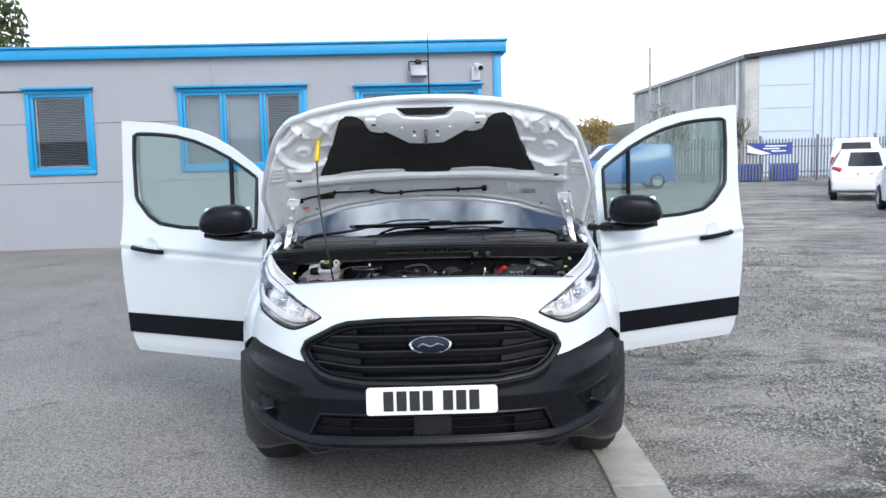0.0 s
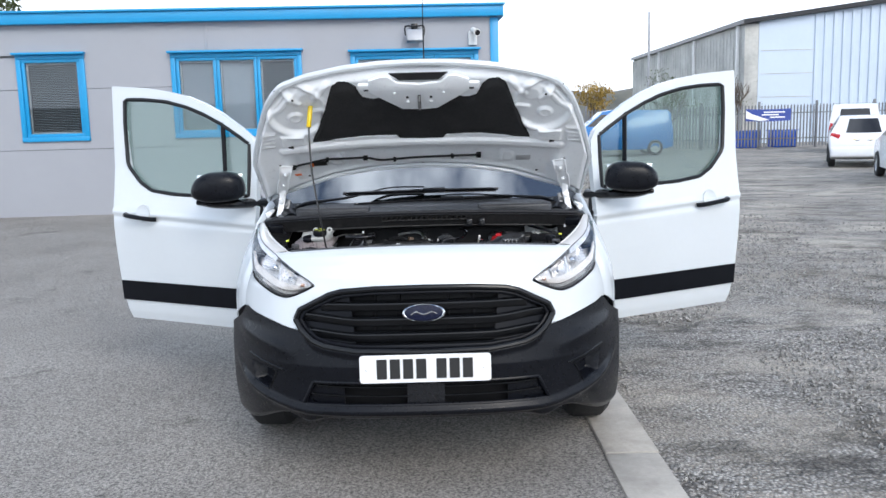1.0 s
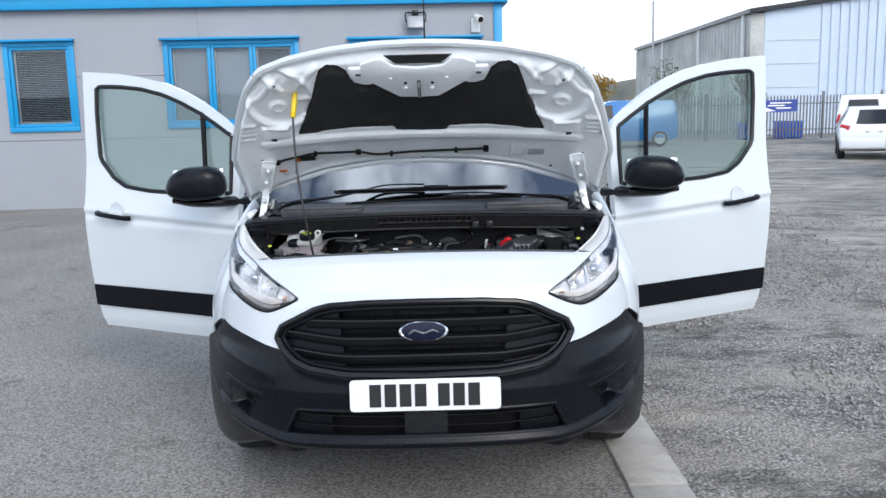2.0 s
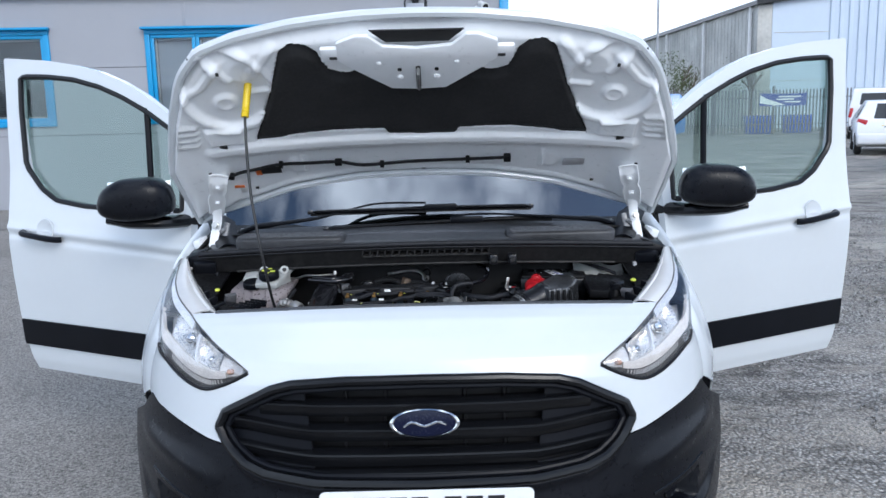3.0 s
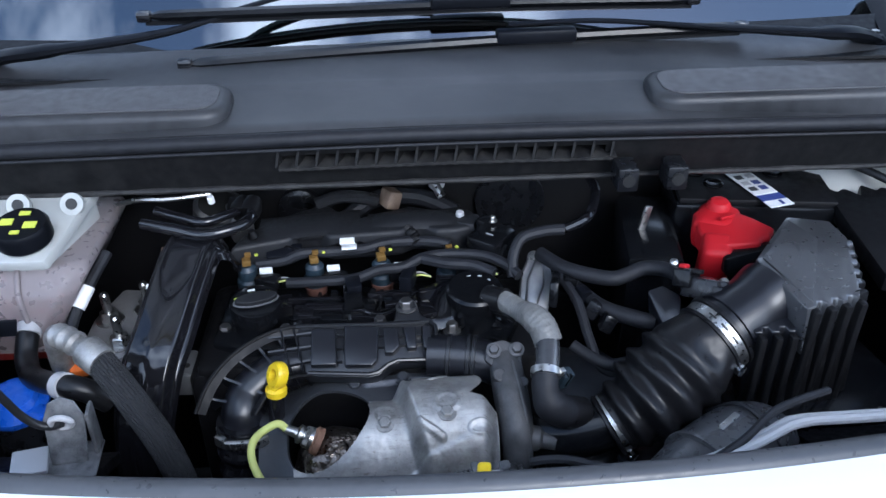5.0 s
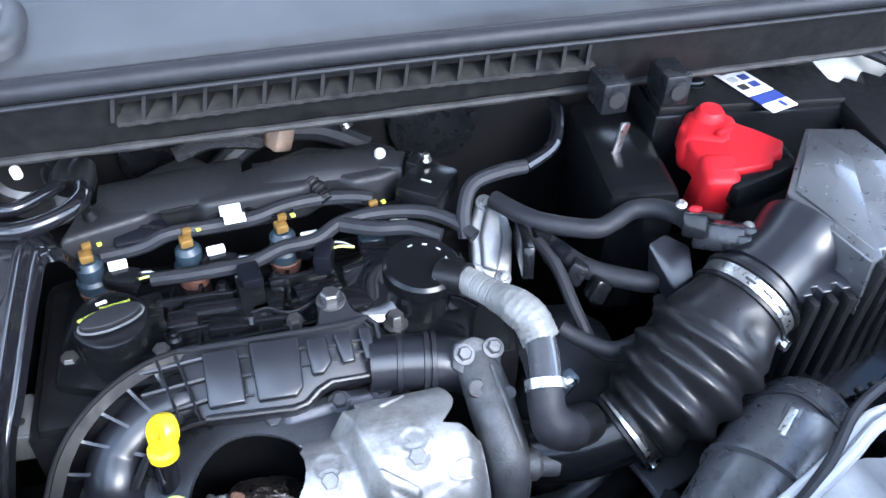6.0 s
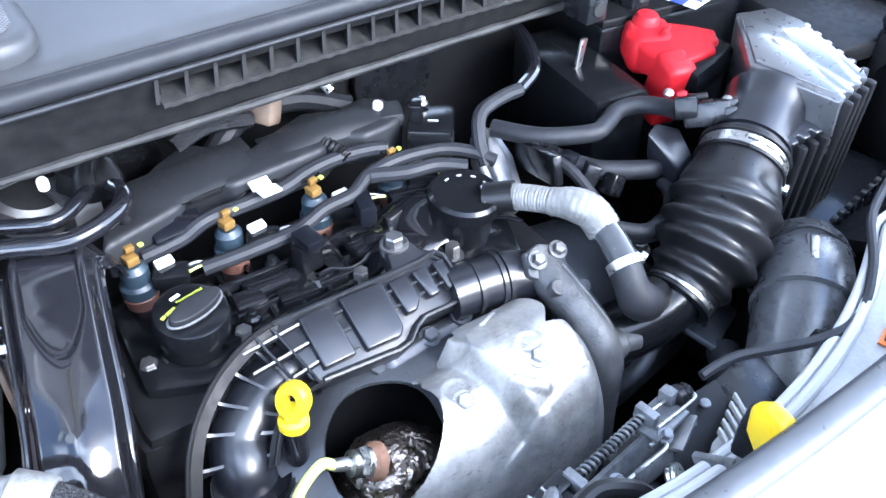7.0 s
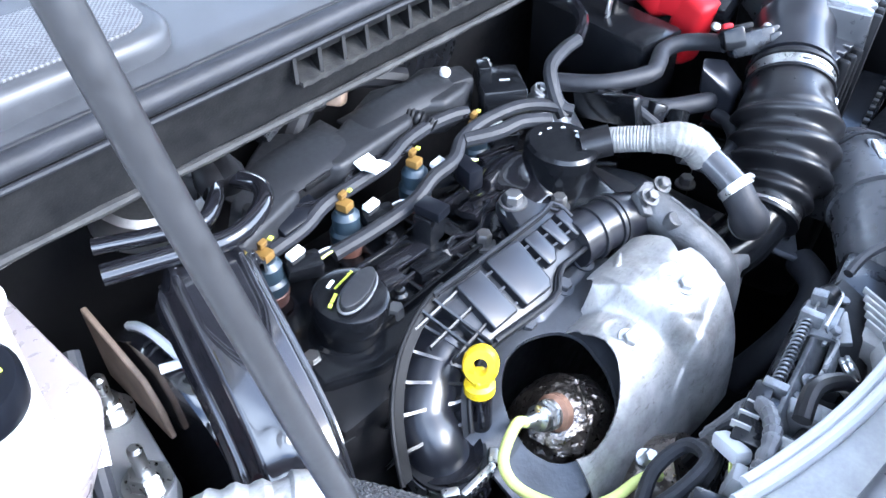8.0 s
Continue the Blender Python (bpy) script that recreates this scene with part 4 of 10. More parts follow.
GRILLE_TOP = [(0, 0.866), (0.20, 0.864), (0.33, 0.855), (0.38, 0.842), (0.505, 0.778), (0.518, 0.765), (0.522, 0.74)]
GRILLE_BOT = [(0, 0.618), (0.27, 0.622), (0.40, 0.640), (0.45, 0.658), (0.49, 0.69), (0.515, 0.722), (0.522, 0.74)]


def skin_low(ax):
    return lerp_pts([(0.485, 0.694), (0.561, 0.706), (0.639, 0.726), (0.722, 0.744), (0.772, 0.76)], ax)


def bumper_high(ax):
    if ax < 0.485:
        return lerp_pts(GRILLE_BOT, ax)
    return lerp_pts([(0.485, 0.690), (0.561, 0.702), (0.639, 0.722), (0.722, 0.742), (0.766, 0.760), (0.785, 0.738), (0.81, 0.705), (0.87, 0.66)], ax)


# the lamp's edges on the skin: (x, height on the centre line)
LAMP_LOW = [(0.443, 0.876), (0.487, 0.853), (0.54, 0.831), (0.575, 0.825), (0.617, 0.833), (0.66, 0.850), (0.70, 0.870), (0.725, 0.90), (0.775, 0.975)]
LAMP_UP = [(0.443, 0.879), (0.481, 0.905), (0.53, 0.938), (0.578, 0.979), (0.612, 1.003), (0.634, 1.016), (0.64, 1.017)]


def front_skin():
    """One painted skin from the grille to the bay, open round the lamps; it is laid in two bands that part at the lamps' inner tips."""
    X = 0.725

    def lower(u, v):
        x = -X + 2 * X * u
        ax = abs(x)
        lo = nose_at_z(lerp_pts(GRILLE_TOP, ax) if ax < 0.5215 else skin_low(ax))
        hi = nose_at_z(lerp_pts(LAMP_LOW, ax) if ax > 0.443 else 0.8765)
        return nose(x, lo + (hi - lo) * v)

    def upper(u, v):
        x = -0.64 + 1.28 * u
        ax = abs(x)
        lo = nose_at_z(lerp_pts(LAMP_UP, ax) if ax > 0.443 else 0.8765)
        return nose(x, lo + (NS - lo) * v)

    bm = bmn()
    sheet(bm, lower, 290, 16)
    sheet(bm, upper, 256, 30)
    for s in (-1, 1):
        # below the grille's corner, down to the bumper
        def corner(u, v, s=s):
            ax = 0.487 + 0.0365 * (u if s > 0 else 1 - u)
            lo, hi = nose_at_z(skin_low(ax)), nose_at_z(max(skin_low(ax) + 0.001, lerp_pts(GRILLE_BOT, ax)))
            return nose(s * ax, lo + (hi - lo) * v)

        # cheek between the lamp and the wing
        def cheek(u, v, s=s):
            k = u if s > 0 else 1 - u
            a = nose(0.725, nose_at_z(0.7445) + (nose_at_z(0.90) - nose_at_z(0.7445)) * v)
            c = Vector((wing_x(0.332, 0.755 + 0.155 * v), 0.332, 0.755 + 0.155 * v))
            p = a.lerp(c, k) + Vector((0.3, -0.3, 0)) * 0.03 * k * (1 - k)
            return Vector((s * p.x, p.y, p.z))

        sheet(bm, corner, 10, 6)
        sheet(bm, cheek, 14, 16)
    bmesh.ops.remove_doubles(bm, verts=bm.verts, dist=0.0003)
    bmesh.ops.solidify(bm, geom=bm.faces, thickness=0.004)
    part("front_panel", bm, PAINT, VAN, "white painted panel between grille and engine bay", sharp=50)


def wing_top(y):
    return lerp_pts([(0.30, 0.84), (0.325, 0.90), (0.37, 0.955), (0.47, 1.003), (0.57, 1.035), (0.66, 1.062), (0.85, 1.10), (1.10, 1.145), (1.42, 1.20)], y)


def wing_x(y, z):
    x0 = lerp_pts([(0.335, 0.784), (0.36, 0.805), (0.40, 0.829), (0.47, 0.858), (0.56, 0.876), (0.70, 0.886), (1.42, 0.893)], y)
    edge = lerp_pts([(0.30, 0.722), (0.325, 0.742), (0.37, 0.754), (0.47, 0.770), (0.66, 0.787), (0.85, 0.795), (1.42, 0.80)], y)
    t = max(0.0, min(1.0, (z - 0.74) / max(0.05, wing_top(y) - 0.74)))
    return x0 + (edge - x0) * t ** 2.0


FOG = [(0.612, 0.522), (0.655, 0.435), (0.728, 0.455), (0.744, 0.545)]


def fog_depth(x, z):
    ax = abs(x)
    d = 1.0
    for (x0, z0), (x1, z1) in zip(FOG, FOG[1:] + FOG[:1]):
        L = math.hypot(x1 - x0, z1 - z0)
        d = min(d, ((x1 - x0) * (z - z0) - (z1 - z0) * (ax - x0)) / L)
    return 0.05 * smooth01(0.0, 0.016, d)


def chin(ax):
    return lerp_pts([(0, 0.374), (0.42, 0.374), (0.48, 0.376), (0.55, 0.385), (0.65, 0.406), (0.72, 0.428), (0.78, 0.462), (0.84, 0.52)], ax)


def bumper():
    def f(u, v):
        x = -0.868 + 1.736 * u
        ax = abs(x)
        s = nose_at_z(bumper_high(ax)) * v
        p = nose(x, s)
        ridge = 0.018 * math.exp(-((p.z - chin(ax)) / 0.019) ** 2) * smooth01(0.86, 0.74, ax)
        ridge += 0.010 * math.exp(-((p.z - bumper_high(ax) + 0.012) / 0.012) ** 2) * smooth01(0.50, 0.44, ax)
        ridge += 0.010 * math.exp(-((p.z - 0.60 - 0.2 * (ax - 0.5)) / 0.03) ** 2) * smooth01(0.5, 0.62, ax) * smooth01(0.84, 0.76, ax)
        p -= nose_n(x, s) * (fog_depth(x, p.z) - ridge)
        return p

    def hole(u, v):
        x = -0.868 + 1.736 * u
        z = f(u, v).z
        return not (abs(x) < 0.45 + 0.5 * (0.497 - z) and 0.402 < z < 0.497)

    bm = bmn()
    sheet(bm, f, 290, 110, 0.004, hole)
    bp = part("front_bumper", bm, BUMPER, VAN, "black textured plastic front bumper")

    def at(x, z, back=0.0):
        return nose(x, nose_at_z(z)) + Vector((0, back, 0))

    bm = bmn()
    sheet(bm, lambda u, v: at(-0.54 + 1.08 * u, 0.385 + 0.125 * v, 0.065), 30, 3, 0.004)
    part("intake_back", bm, PLASTIC_DK, bp)
    bm = bmn()
    ring = [(-0.452, 0.497), (0.452, 0.497), (0.50, 0.402), (-0.50, 0.402)]
    P = []
    for (x0, z0), (x1, z1) in zip(ring, ring[1:] + ring[:1]):
        P += [at(x0 + (x1 - x0) * k / 16, z0 + (z1 - z0) * k / 16, 0.004) for k in range(16)]
    tube(bm, P + [P[0]], 0.008, 8, 1, cap=False)
    part("intake_rim", bm, BUMPER, bp)
    for s in (-1, 1):
        bm = bmn()
        sheet(bm, lambda u, v: at(s * (0.33 + 0.17 * (u if s > 0 else 1 - u)), 0.395 + 0.11 * v, 0.022), 10, 6, 0.006)
        part("intake_blank", bm, BUMPER, bp)
        for z, hw in ((0.474, 0.462), (0.437, 0.482)):
            bm = bmn()
            tube(bm, [at(s * (0.07 + (hw - 0.07) * i / 10), z + 0.008 * (i / 10) ** 3, 0.016) for i in range(11)], 0.0055, 6, 1, flat=0.8)
            part("intake_bar", bm, PLASTIC_SM, bp)
        bm = bmn()
        tube(bm, [at(s * (0.579 + 0.174 * k / 6), 0.533 + 0.036 * (k / 6) ** 1.2, 0.0) for k in range(7)], 0.0045, 6, 1)
        part("fog_brow", bm, PLASTIC_SM, bp)
        bm = bmn()
        tube(bm, [at(s * 0.612, 0.522, -0.001), at(s * 0.655, 0.436, -0.001), at(s * 0.728, 0.455, -0.001)], 0.0045, 6, 1)
        part("fog_trim", bm, PLASTIC_SM, bp)
    bm = bmn()
    sheet(bm, lambda u, v: at(-0.075 + 0.15 * u, 0.398 + 0.103 * v, 0.010), 6, 4, 0.03)
    part("intake_post", bm, PLASTIC_GR, bp)


def grille():
    def pt(x, z, back=0.0):
        return nose(x, nose_at_z(z)) + Vector((0, back, 0))

    def span(x, v):
        lo, hi = lerp_pts(GRILLE_BOT, abs(x)), lerp_pts(GRILLE_TOP, abs(x))
        return lo + (hi - lo) * v

    bm = bmn()
    sheet(bm, lambda u, v: pt(-0.518 + 1.036 * u, span(-0.518 + 1.036 * u, v), 0.07), 60, 8, 0.004)
    g = part("grille", bm, PLASTIC_DK, VAN, "black grille of wide horizontal bars")
    half = list(np.linspace(-0.5215, 0.5215, 61))
    ring = [(x, lerp_pts(GRILLE_TOP, abs(x))) for x in half] + [(x, lerp_pts(GRILLE_BOT, abs(x))) for x in half[::-1]]
    bm = bmn()
    tube(bm, [pt(x, z, -0.002) for x, z in ring] + [pt(*ring[0], -0.002)], 0.013, 10, 1, cap=False)
    part("grille_surround", bm, PLASTIC_SM, g)
    ring = [(x * 0.958, 0.742 + (z - 0.742) * 0.86) for x, z in ring]
    bm = bmn()
    tube(bm, [pt(x, z, 0.004) for x, z in ring] + [pt(*ring[0], 0.004)], 0.0075, 8, 1, cap=False)
    part("grille_inner_rim", bm, PLASTIC, g)
    # blades: a crisp upper edge over a sloping face
    for z0, hw in ((0.806, 0.415), (0.744, 0.492), (0.685, 0.475), (0.642, 0.40)):
        bm = bmn()
        prof = [(0.010, 0.040), (0.006, 0.006), (0.003, 0.0), (-0.002, 0.0), (-0.006, 0.003), (-0.024, 0.010), (-0.030, 0.016), (-0.030, 0.045)]

        def blade(u, v, z0=z0, hw=hw, prof=prof):
            x = -hw + 2 * hw * u
            dz, back = prof[min(len(prof) - 1, int(round((1 - v) * (len(prof) - 1))))]
            rise = 0.018 * smooth01(0.27, 0.48, abs(x)) if z0 < 0.8 else -0.002
            return pt(x, z0 + rise + dz, back + 0.004 * smooth01(0.27, 0.31, abs(x)))

        sheet(bm, blade, 60, len(prof) - 1, 0.002)
        part("grille_bar", bm, PLASTIC_SM, g)
    for s in (-1, 1):
        bm = bmn()

        def side(u, v, s=s):
            k = u if s > 0 else 1 - u
            ax = 0.295 + 0.205 * k - 0.03 * (1 - k) * (0.7 - v)
            return pt(s * ax, span(ax, 0.02 + 0.96 * v), 0.022)

        sheet(bm, side, 14, 10, 0.006)
        part("grille_blank", bm, PLASTIC, g)
    for x in (-0.2, -0.1, 0.1, 0.2):
        bm = bmn()
        tube(bm, [pt(x, 0.635, 0.06), pt(x, 0.85, 0.06)], 0.006, 6)
        part("grille_rib", bm, PLASTIC_DK, g)
    # oval emblem, plain
    bm = bmn()
    t = bmesh.new()
    lathe(t, [(1.0, 0), (1.0, 0.35), (0.93, 0.5), (0.86, 0.38)], (0, 0, 0), (0, 0, 1), 40)
    merge(bm, t, pose(0, -0.03, 0.777, 80, 0, 0) @ Matrix.Diagonal((0.084, 0.0345, 0.02, 1)))
    em = part("emblem", bm, CHROME, g, "chrome-rimmed blue oval emblem")
    bm = bmn()
    t = bmesh.new()
    lathe(t, [(0.88, 0), (0.88, 0.1), (0.6, 0.16), (0.01, 0.18)], (0, 0, 0), (0, 0, 1), 40)
    merge(bm, t, pose(0, -0.0385, 0.7785, 80, 0, 0) @ Matrix.Diagonal((0.084, 0.0345, 0.02, 1)))
    part("enamel", bm, EMBLEM, em)
    bm = bmn()
    tube(bm, [(-0.05, -0.0435, 0.772), (-0.03, -0.0455, 0.784), (0.0, -0.0455, 0.774), (0.03, -0.0455, 0.784), (0.05, -0.0435, 0.777)], 0.0032, 6, 4)
    part("emblem_stroke", bm, CHROME, em)


def number_plate():
    m = pose(0, -0.047, 0.557, 90 - 4, 0, 0)
    bm = bmn()
    r = 0.012
    poly = [(sx * 0.26 - sx * r + r * math.cos(a), sy * 0.0555 - sy * r + r * math.sin(a)) for sx, sy, a0 in ((1, 1, 0), (-1, 1, 90), (-1, -1, 180), (1, -1, 270)) for a in (radians(a0), radians(a0 + 45), radians(a0 + 90))]
    prism(bm, poly, m, 0.006, 0.001, 1)
    pl = part("number_plate", bm, LABEL, VAN, "white number plate with plain black bars")
    x = -0.192
    for i in range(7):
        w = 0.040
        bm = bmn()
        box(bm, (0, 0, 0), (w, 0.079, 0.003), b=0)
        bmesh.ops.transform(bm, matrix=m @ pose(x + w / 2, 0, 0.0073), verts=bm.verts)
        part("plate_bar", bm, PRINT_HOLE, pl)
        x += 0.052 + (0.028 if i == 3 else 0)
    for s in (-1, 1):
        bm = bmn()
        lathe(bm, [(0.006, 0), (0.006, 0.002), (0.003, 0.004)], m @ Vector((s * 0.232, 0, 0.006)), (0, -1, 0), 14)
        part("plate_screw", bm, LABEL, pl)


LAMP_IN = [tuple(nose(x, nose_at_z(z))) for x, z in LAMP_UP[:6]] + [(0.662, 0.315, 0.997), (0.700, 0.38, 1.014), (0.735, 0.475, 1.036), (0.757, 0.58, 1.058), (0.772, 0.66, 1.072)]
LAMP_OUT = [tuple(nose(x, nose_at_z(z))) for x, z in LAMP_LOW[:8]] + [(0.750, 0.36, 0.952), (0.768, 0.47, 1.006), (0.786, 0.66, 1.066)]


def along(tab, t):
    t = max(0.0, min(1.0, t)) * (len(tab) - 1)
    i = min(int(t), len(tab) - 2)
    return Vector(tab[i]).lerp(Vector(tab[i + 1]), t - i)


def headlamp(s):
    IN, OUT = spline(LAMP_IN, 5), spline(LAMP_OUT, 5)

    def surf(u, v, deep=0.0):
        """u from the inner tip round to the rear end, v from the upper to the lower edge."""
        a, b = along(IN, u), along(OUT, u)
        p = a.lerp(b, v)
        bulge = 0.020 * math.sin(math.pi * v) * smooth01(0, 0.2, u) * smooth01(1.0, 0.8, u)
        p += Vector((0.45, -0.72, 0.40)) * (bulge - deep * smooth01(0, 0.10, u))
        return Vector((s * p.x, p.y, p.z))

    def orient(f):
        return f if s < 0 else (lambda u, v: f(u, 1 - v))

    def piece(u0, u1, v0, v1, deep, nu, nv, thick, wave=None):
        bm = bmn()
        sheet(bm, orient(lambda u, v: surf(u0 + (u1 - u0) * u, v0 + (v1 - v0) * v, deep + (wave(u, v) if wave else 0.0))), nu, nv, thick)
        return bm

    h = part("headlamp", piece(0, 1, 0, 1, 0.055, 40, 12, 0.004), LAMP_GREY, VAN, "clear-lens headlamp with bright reflectors")
    # main reflector: a shallow faceted bowl
    part("reflector", piece(0.34, 0.64, 0.14, 0.62, 0.020, 24, 10, 0.002, lambda u, v: 0.030 * math.sin(math.pi * u) * math.sin(math.pi * v) + 0.004 * (int(u * 7) % 2)), REFLECT, h)
    part("side_reflector", piece(0.18, 0.335, 0.12, 0.60, 0.016, 16, 8, 0.002, lambda u, v: 0.024 * math.sin(math.pi * u) * math.sin(math.pi * v) + 0.003 * (int(v * 5) % 2)), REFLECT, h)
    part("reflector_divider", piece(0.326, 0.342, 0.10, 0.64, 0.006, 2, 8, 0.01), LABEL, h)
    for u, v, r in ((0.47, 0.36, 0.016), (0.25, 0.38, 0.011)):
        bm = bmn()
        c = surf(u, v, 0.045)
        lathe(bm, [(r, 0), (r, 0.018), (r * 0.6, 0.026), (r * 0.1, 0.03)], c, (s * 0.35, -0.85, 0.35), 18)
        part("bulb", bm, CHROME, h)
    # white light strip, slim grey bezel with ribs, small indicator by the tip
    part("light_bar", piece(0.13, 0.78, 0.58, 0.79, 0.006, 30, 4, 0.010), LAMP_WHITE, h, "white daytime light strip")
    part("lower_bezel", piece(0.02, 0.80, 0.80, 0.99, 0.014, 40, 5, 0.005), LAMP_BEZEL, h)
    bm = bmn()
    for i in range(24):
        t = 0.16 + 0.40 * i / 23
        tube(bm, [surf(t, 0.81, 0.010), surf(t, 0.90, 0.010)], 0.0022, 5)
    part("bezel_ribs", bm, LAMP_GREY, h)
    part("indicator_bowl", piece(0.05, 0.165, 0.12, 0.72, 0.012, 12, 8, 0.002, lambda u, v: 0.016 * math.sin(math.pi * u) * math.sin(math.pi * v)), LAMP_GREY, h)
    bm = bmn()
    c = surf(0.115, 0.52, 0.018)
    lathe(bm, [(0.007, 0), (0.007, 0.012), (0.003, 0.018)], c, (s * 0.35, -0.85, 0.2), 14)
    part("indicator_bulb", bm, AMBER, h, "small amber bulb")
    part("upper_rim", piece(0.42, 1.0, 0.0, 0.16, 0.004, 30, 3, 0.004), LABEL, h)
    part("lens", piece(0, 1, 0, 1, -0.001, 50, 14, 0.003), LENS, h, "clear polycarbonate lens").visible_shadow = False
    bm = bmn()
    tube(bm, [surf(0.72 * t / 40, 1.0, 0.002) for t in range(41)], lambda t: 0.0052, 6, 1)
    part("lens_seal", bm, RUBBER, h)
    bm = bmn()
    tube(bm, [surf(t / 40, 0.0, 0.0005) for t in range(41)], 0.0022, 6, 1)
    part("lens_edge", bm, LAMP_BEZEL, h)
    # pale translucent top of the housing that the shut bonnet hides
    bay = spline([(0.558, 0.300, 0.980), (0.612, 0.39, 1.0), (0.66, 0.48, 1.02), (0.70, 0.55, 1.042), (0.73, 0.62, 1.06)], 5)
    IN2 = spline([(0.634, 0.275, 0.984)] + LAMP_IN[6:], 5)
    bm = bmn()

    def back(u, v):
        a, c = along(IN2, u), along(bay, u)
        p = a.lerp(c, v)
        p.z += 0.010 * math.sin(math.pi * v) - 0.014 * smooth01(0.75, 1.0, v)
        p.z += 0.006 * smooth01(0.03, 0.01, abs(v - 0.62))
        return Vector((s * p.x, p.y, p.z))

    sheet(bm, back if s > 0 else (lambda u, v: back(1 - u, v)), 24, 24, 0.004)
    part("housing_top", bm, HOUSING, h, "pale grey lamp housing top")


def fender(s):
    top, X = wing_top, wing_x

    def low(y):
        return lerp_pts([(0.335, 0.755), (0.39, 0.725), (0.47, 0.69), (0.56, 0.60), (0.60, 0.40), (1.0, 0.30)], y)

    def f(u, v):
        y = 0.335 + 1.065 * u
        lo = low(y)
        z = lo + (top(y) - lo) * v
        return (s * X(y, z), y, z)

    def keep(u, v):
        _, y, z = f(u, v)
        return math.hypot(y - 0.95, z - 0.34) > 0.385

    bm = bmn()
    sheet(bm, f if s > 0 else (lambda u, v: f(1 - u, v)), 90, 44, 0.006, keep if s > 0 else (lambda u, v: keep(1 - u, v)))
    fd = part("front_wing", bm, PAINT, VAN, "white front wing panel")
    bm = bmn()

    def ledge(u, v):
        y = 0.60 + 0.80 * u
        z = top(y)
        return (s * (X(y, z) - 0.030 * v), y, z + 0.004 - 0.02 * v * v)

    sheet(bm, ledge if s < 0 else (lambda u, v: ledge(1 - u, v)), 24, 6, 0.004)
    part("wing_ledge", bm, PAINT, fd)
    bm = bmn()
    sheet(bm, lambda u, v: (s * (0.885 - 0.25 * v), 0.95 + 0.37 * math.cos(math.pi * u), 0.34 + 0.37 * math.sin(math.pi * u)), 28, 4, 0.006)
    part("arch_liner", bm, PLASTIC_DK, fd)


def wheels():
    for y in (0.95, 3.49):
        for s in (-1, 1):
            wheel_parts(VAN, s * 0.79, y, 0.325, 0.205, s)


# the bonnet, leaning open: a runs along it from the hinge side, x across, h off its inner face towards the front
HB, HD, HN = Vector((0, 0.83, 1.29)), Vector((0, -0.777, 0.629)), Vector((0, 0.629, 0.777))
H_BACK = [(0, 0.037), (0.22, 0.030), (0.43, 0.0), (0.56, -0.045), (0.66, -0.075), (0.705, -0.085), (0.74, -0.115), (0.775, -0.13)]
H_FRONT = [(0, 0.742), (0.16, 0.739), (0.32, 0.725), (0.47, 0.698), (0.575, 0.660), (0.625, 0.60), (0.65, 0.56), (0.70, 0.43), (0.74, 0.30), (0.77, 0.20), (0.785, 0.10), (0.79, 0.0), (0.785, -0.09), (0.775, -0.13)]


def hood(x, a, h=0.0):
    return Vector((x, 0, 0)) + HB + HD * a - HN * (0.12 * x * x + h)


def bump(x, a, cx, ca, rx, ra, k=1.0):
    d = math.hypot((x - cx) / rx, (a - ca) / ra)
    return k * smooth01(1.0, 0.55, d)


def ridge(x, a, x0, a0, x1, a1, w):
    dx, da = x1 - x0, a1 - a0
    t = max(0, min(1, ((x - x0) * dx + (a - a0) * da) / (dx * dx + da * da)))
    d = math.hypot(x - x0 - t * dx, a - a0 - t * da)
    return smooth01(w, w * 0.3, d)


def in_pad(x, a):
    ax = abs(x)
    lo = lerp_pts([(0, 0.268), (0.10, 0.272), (0.108, 0.298), (0.28, 0.308), (0.40, 0.302), (0.42, 0.292), (0.50, 0.292)], ax)
    hi = lerp_pts([(0, 0.60), (0.20, 0.556), (0.245, 0.575), (0.268, 0.645), (0.295, 0.672), (0.335, 0.676), (0.365, 0.655), (0.425, 0.47), (0.495, 0.296)], ax)
    return ax < 0.492 and lo < a < hi


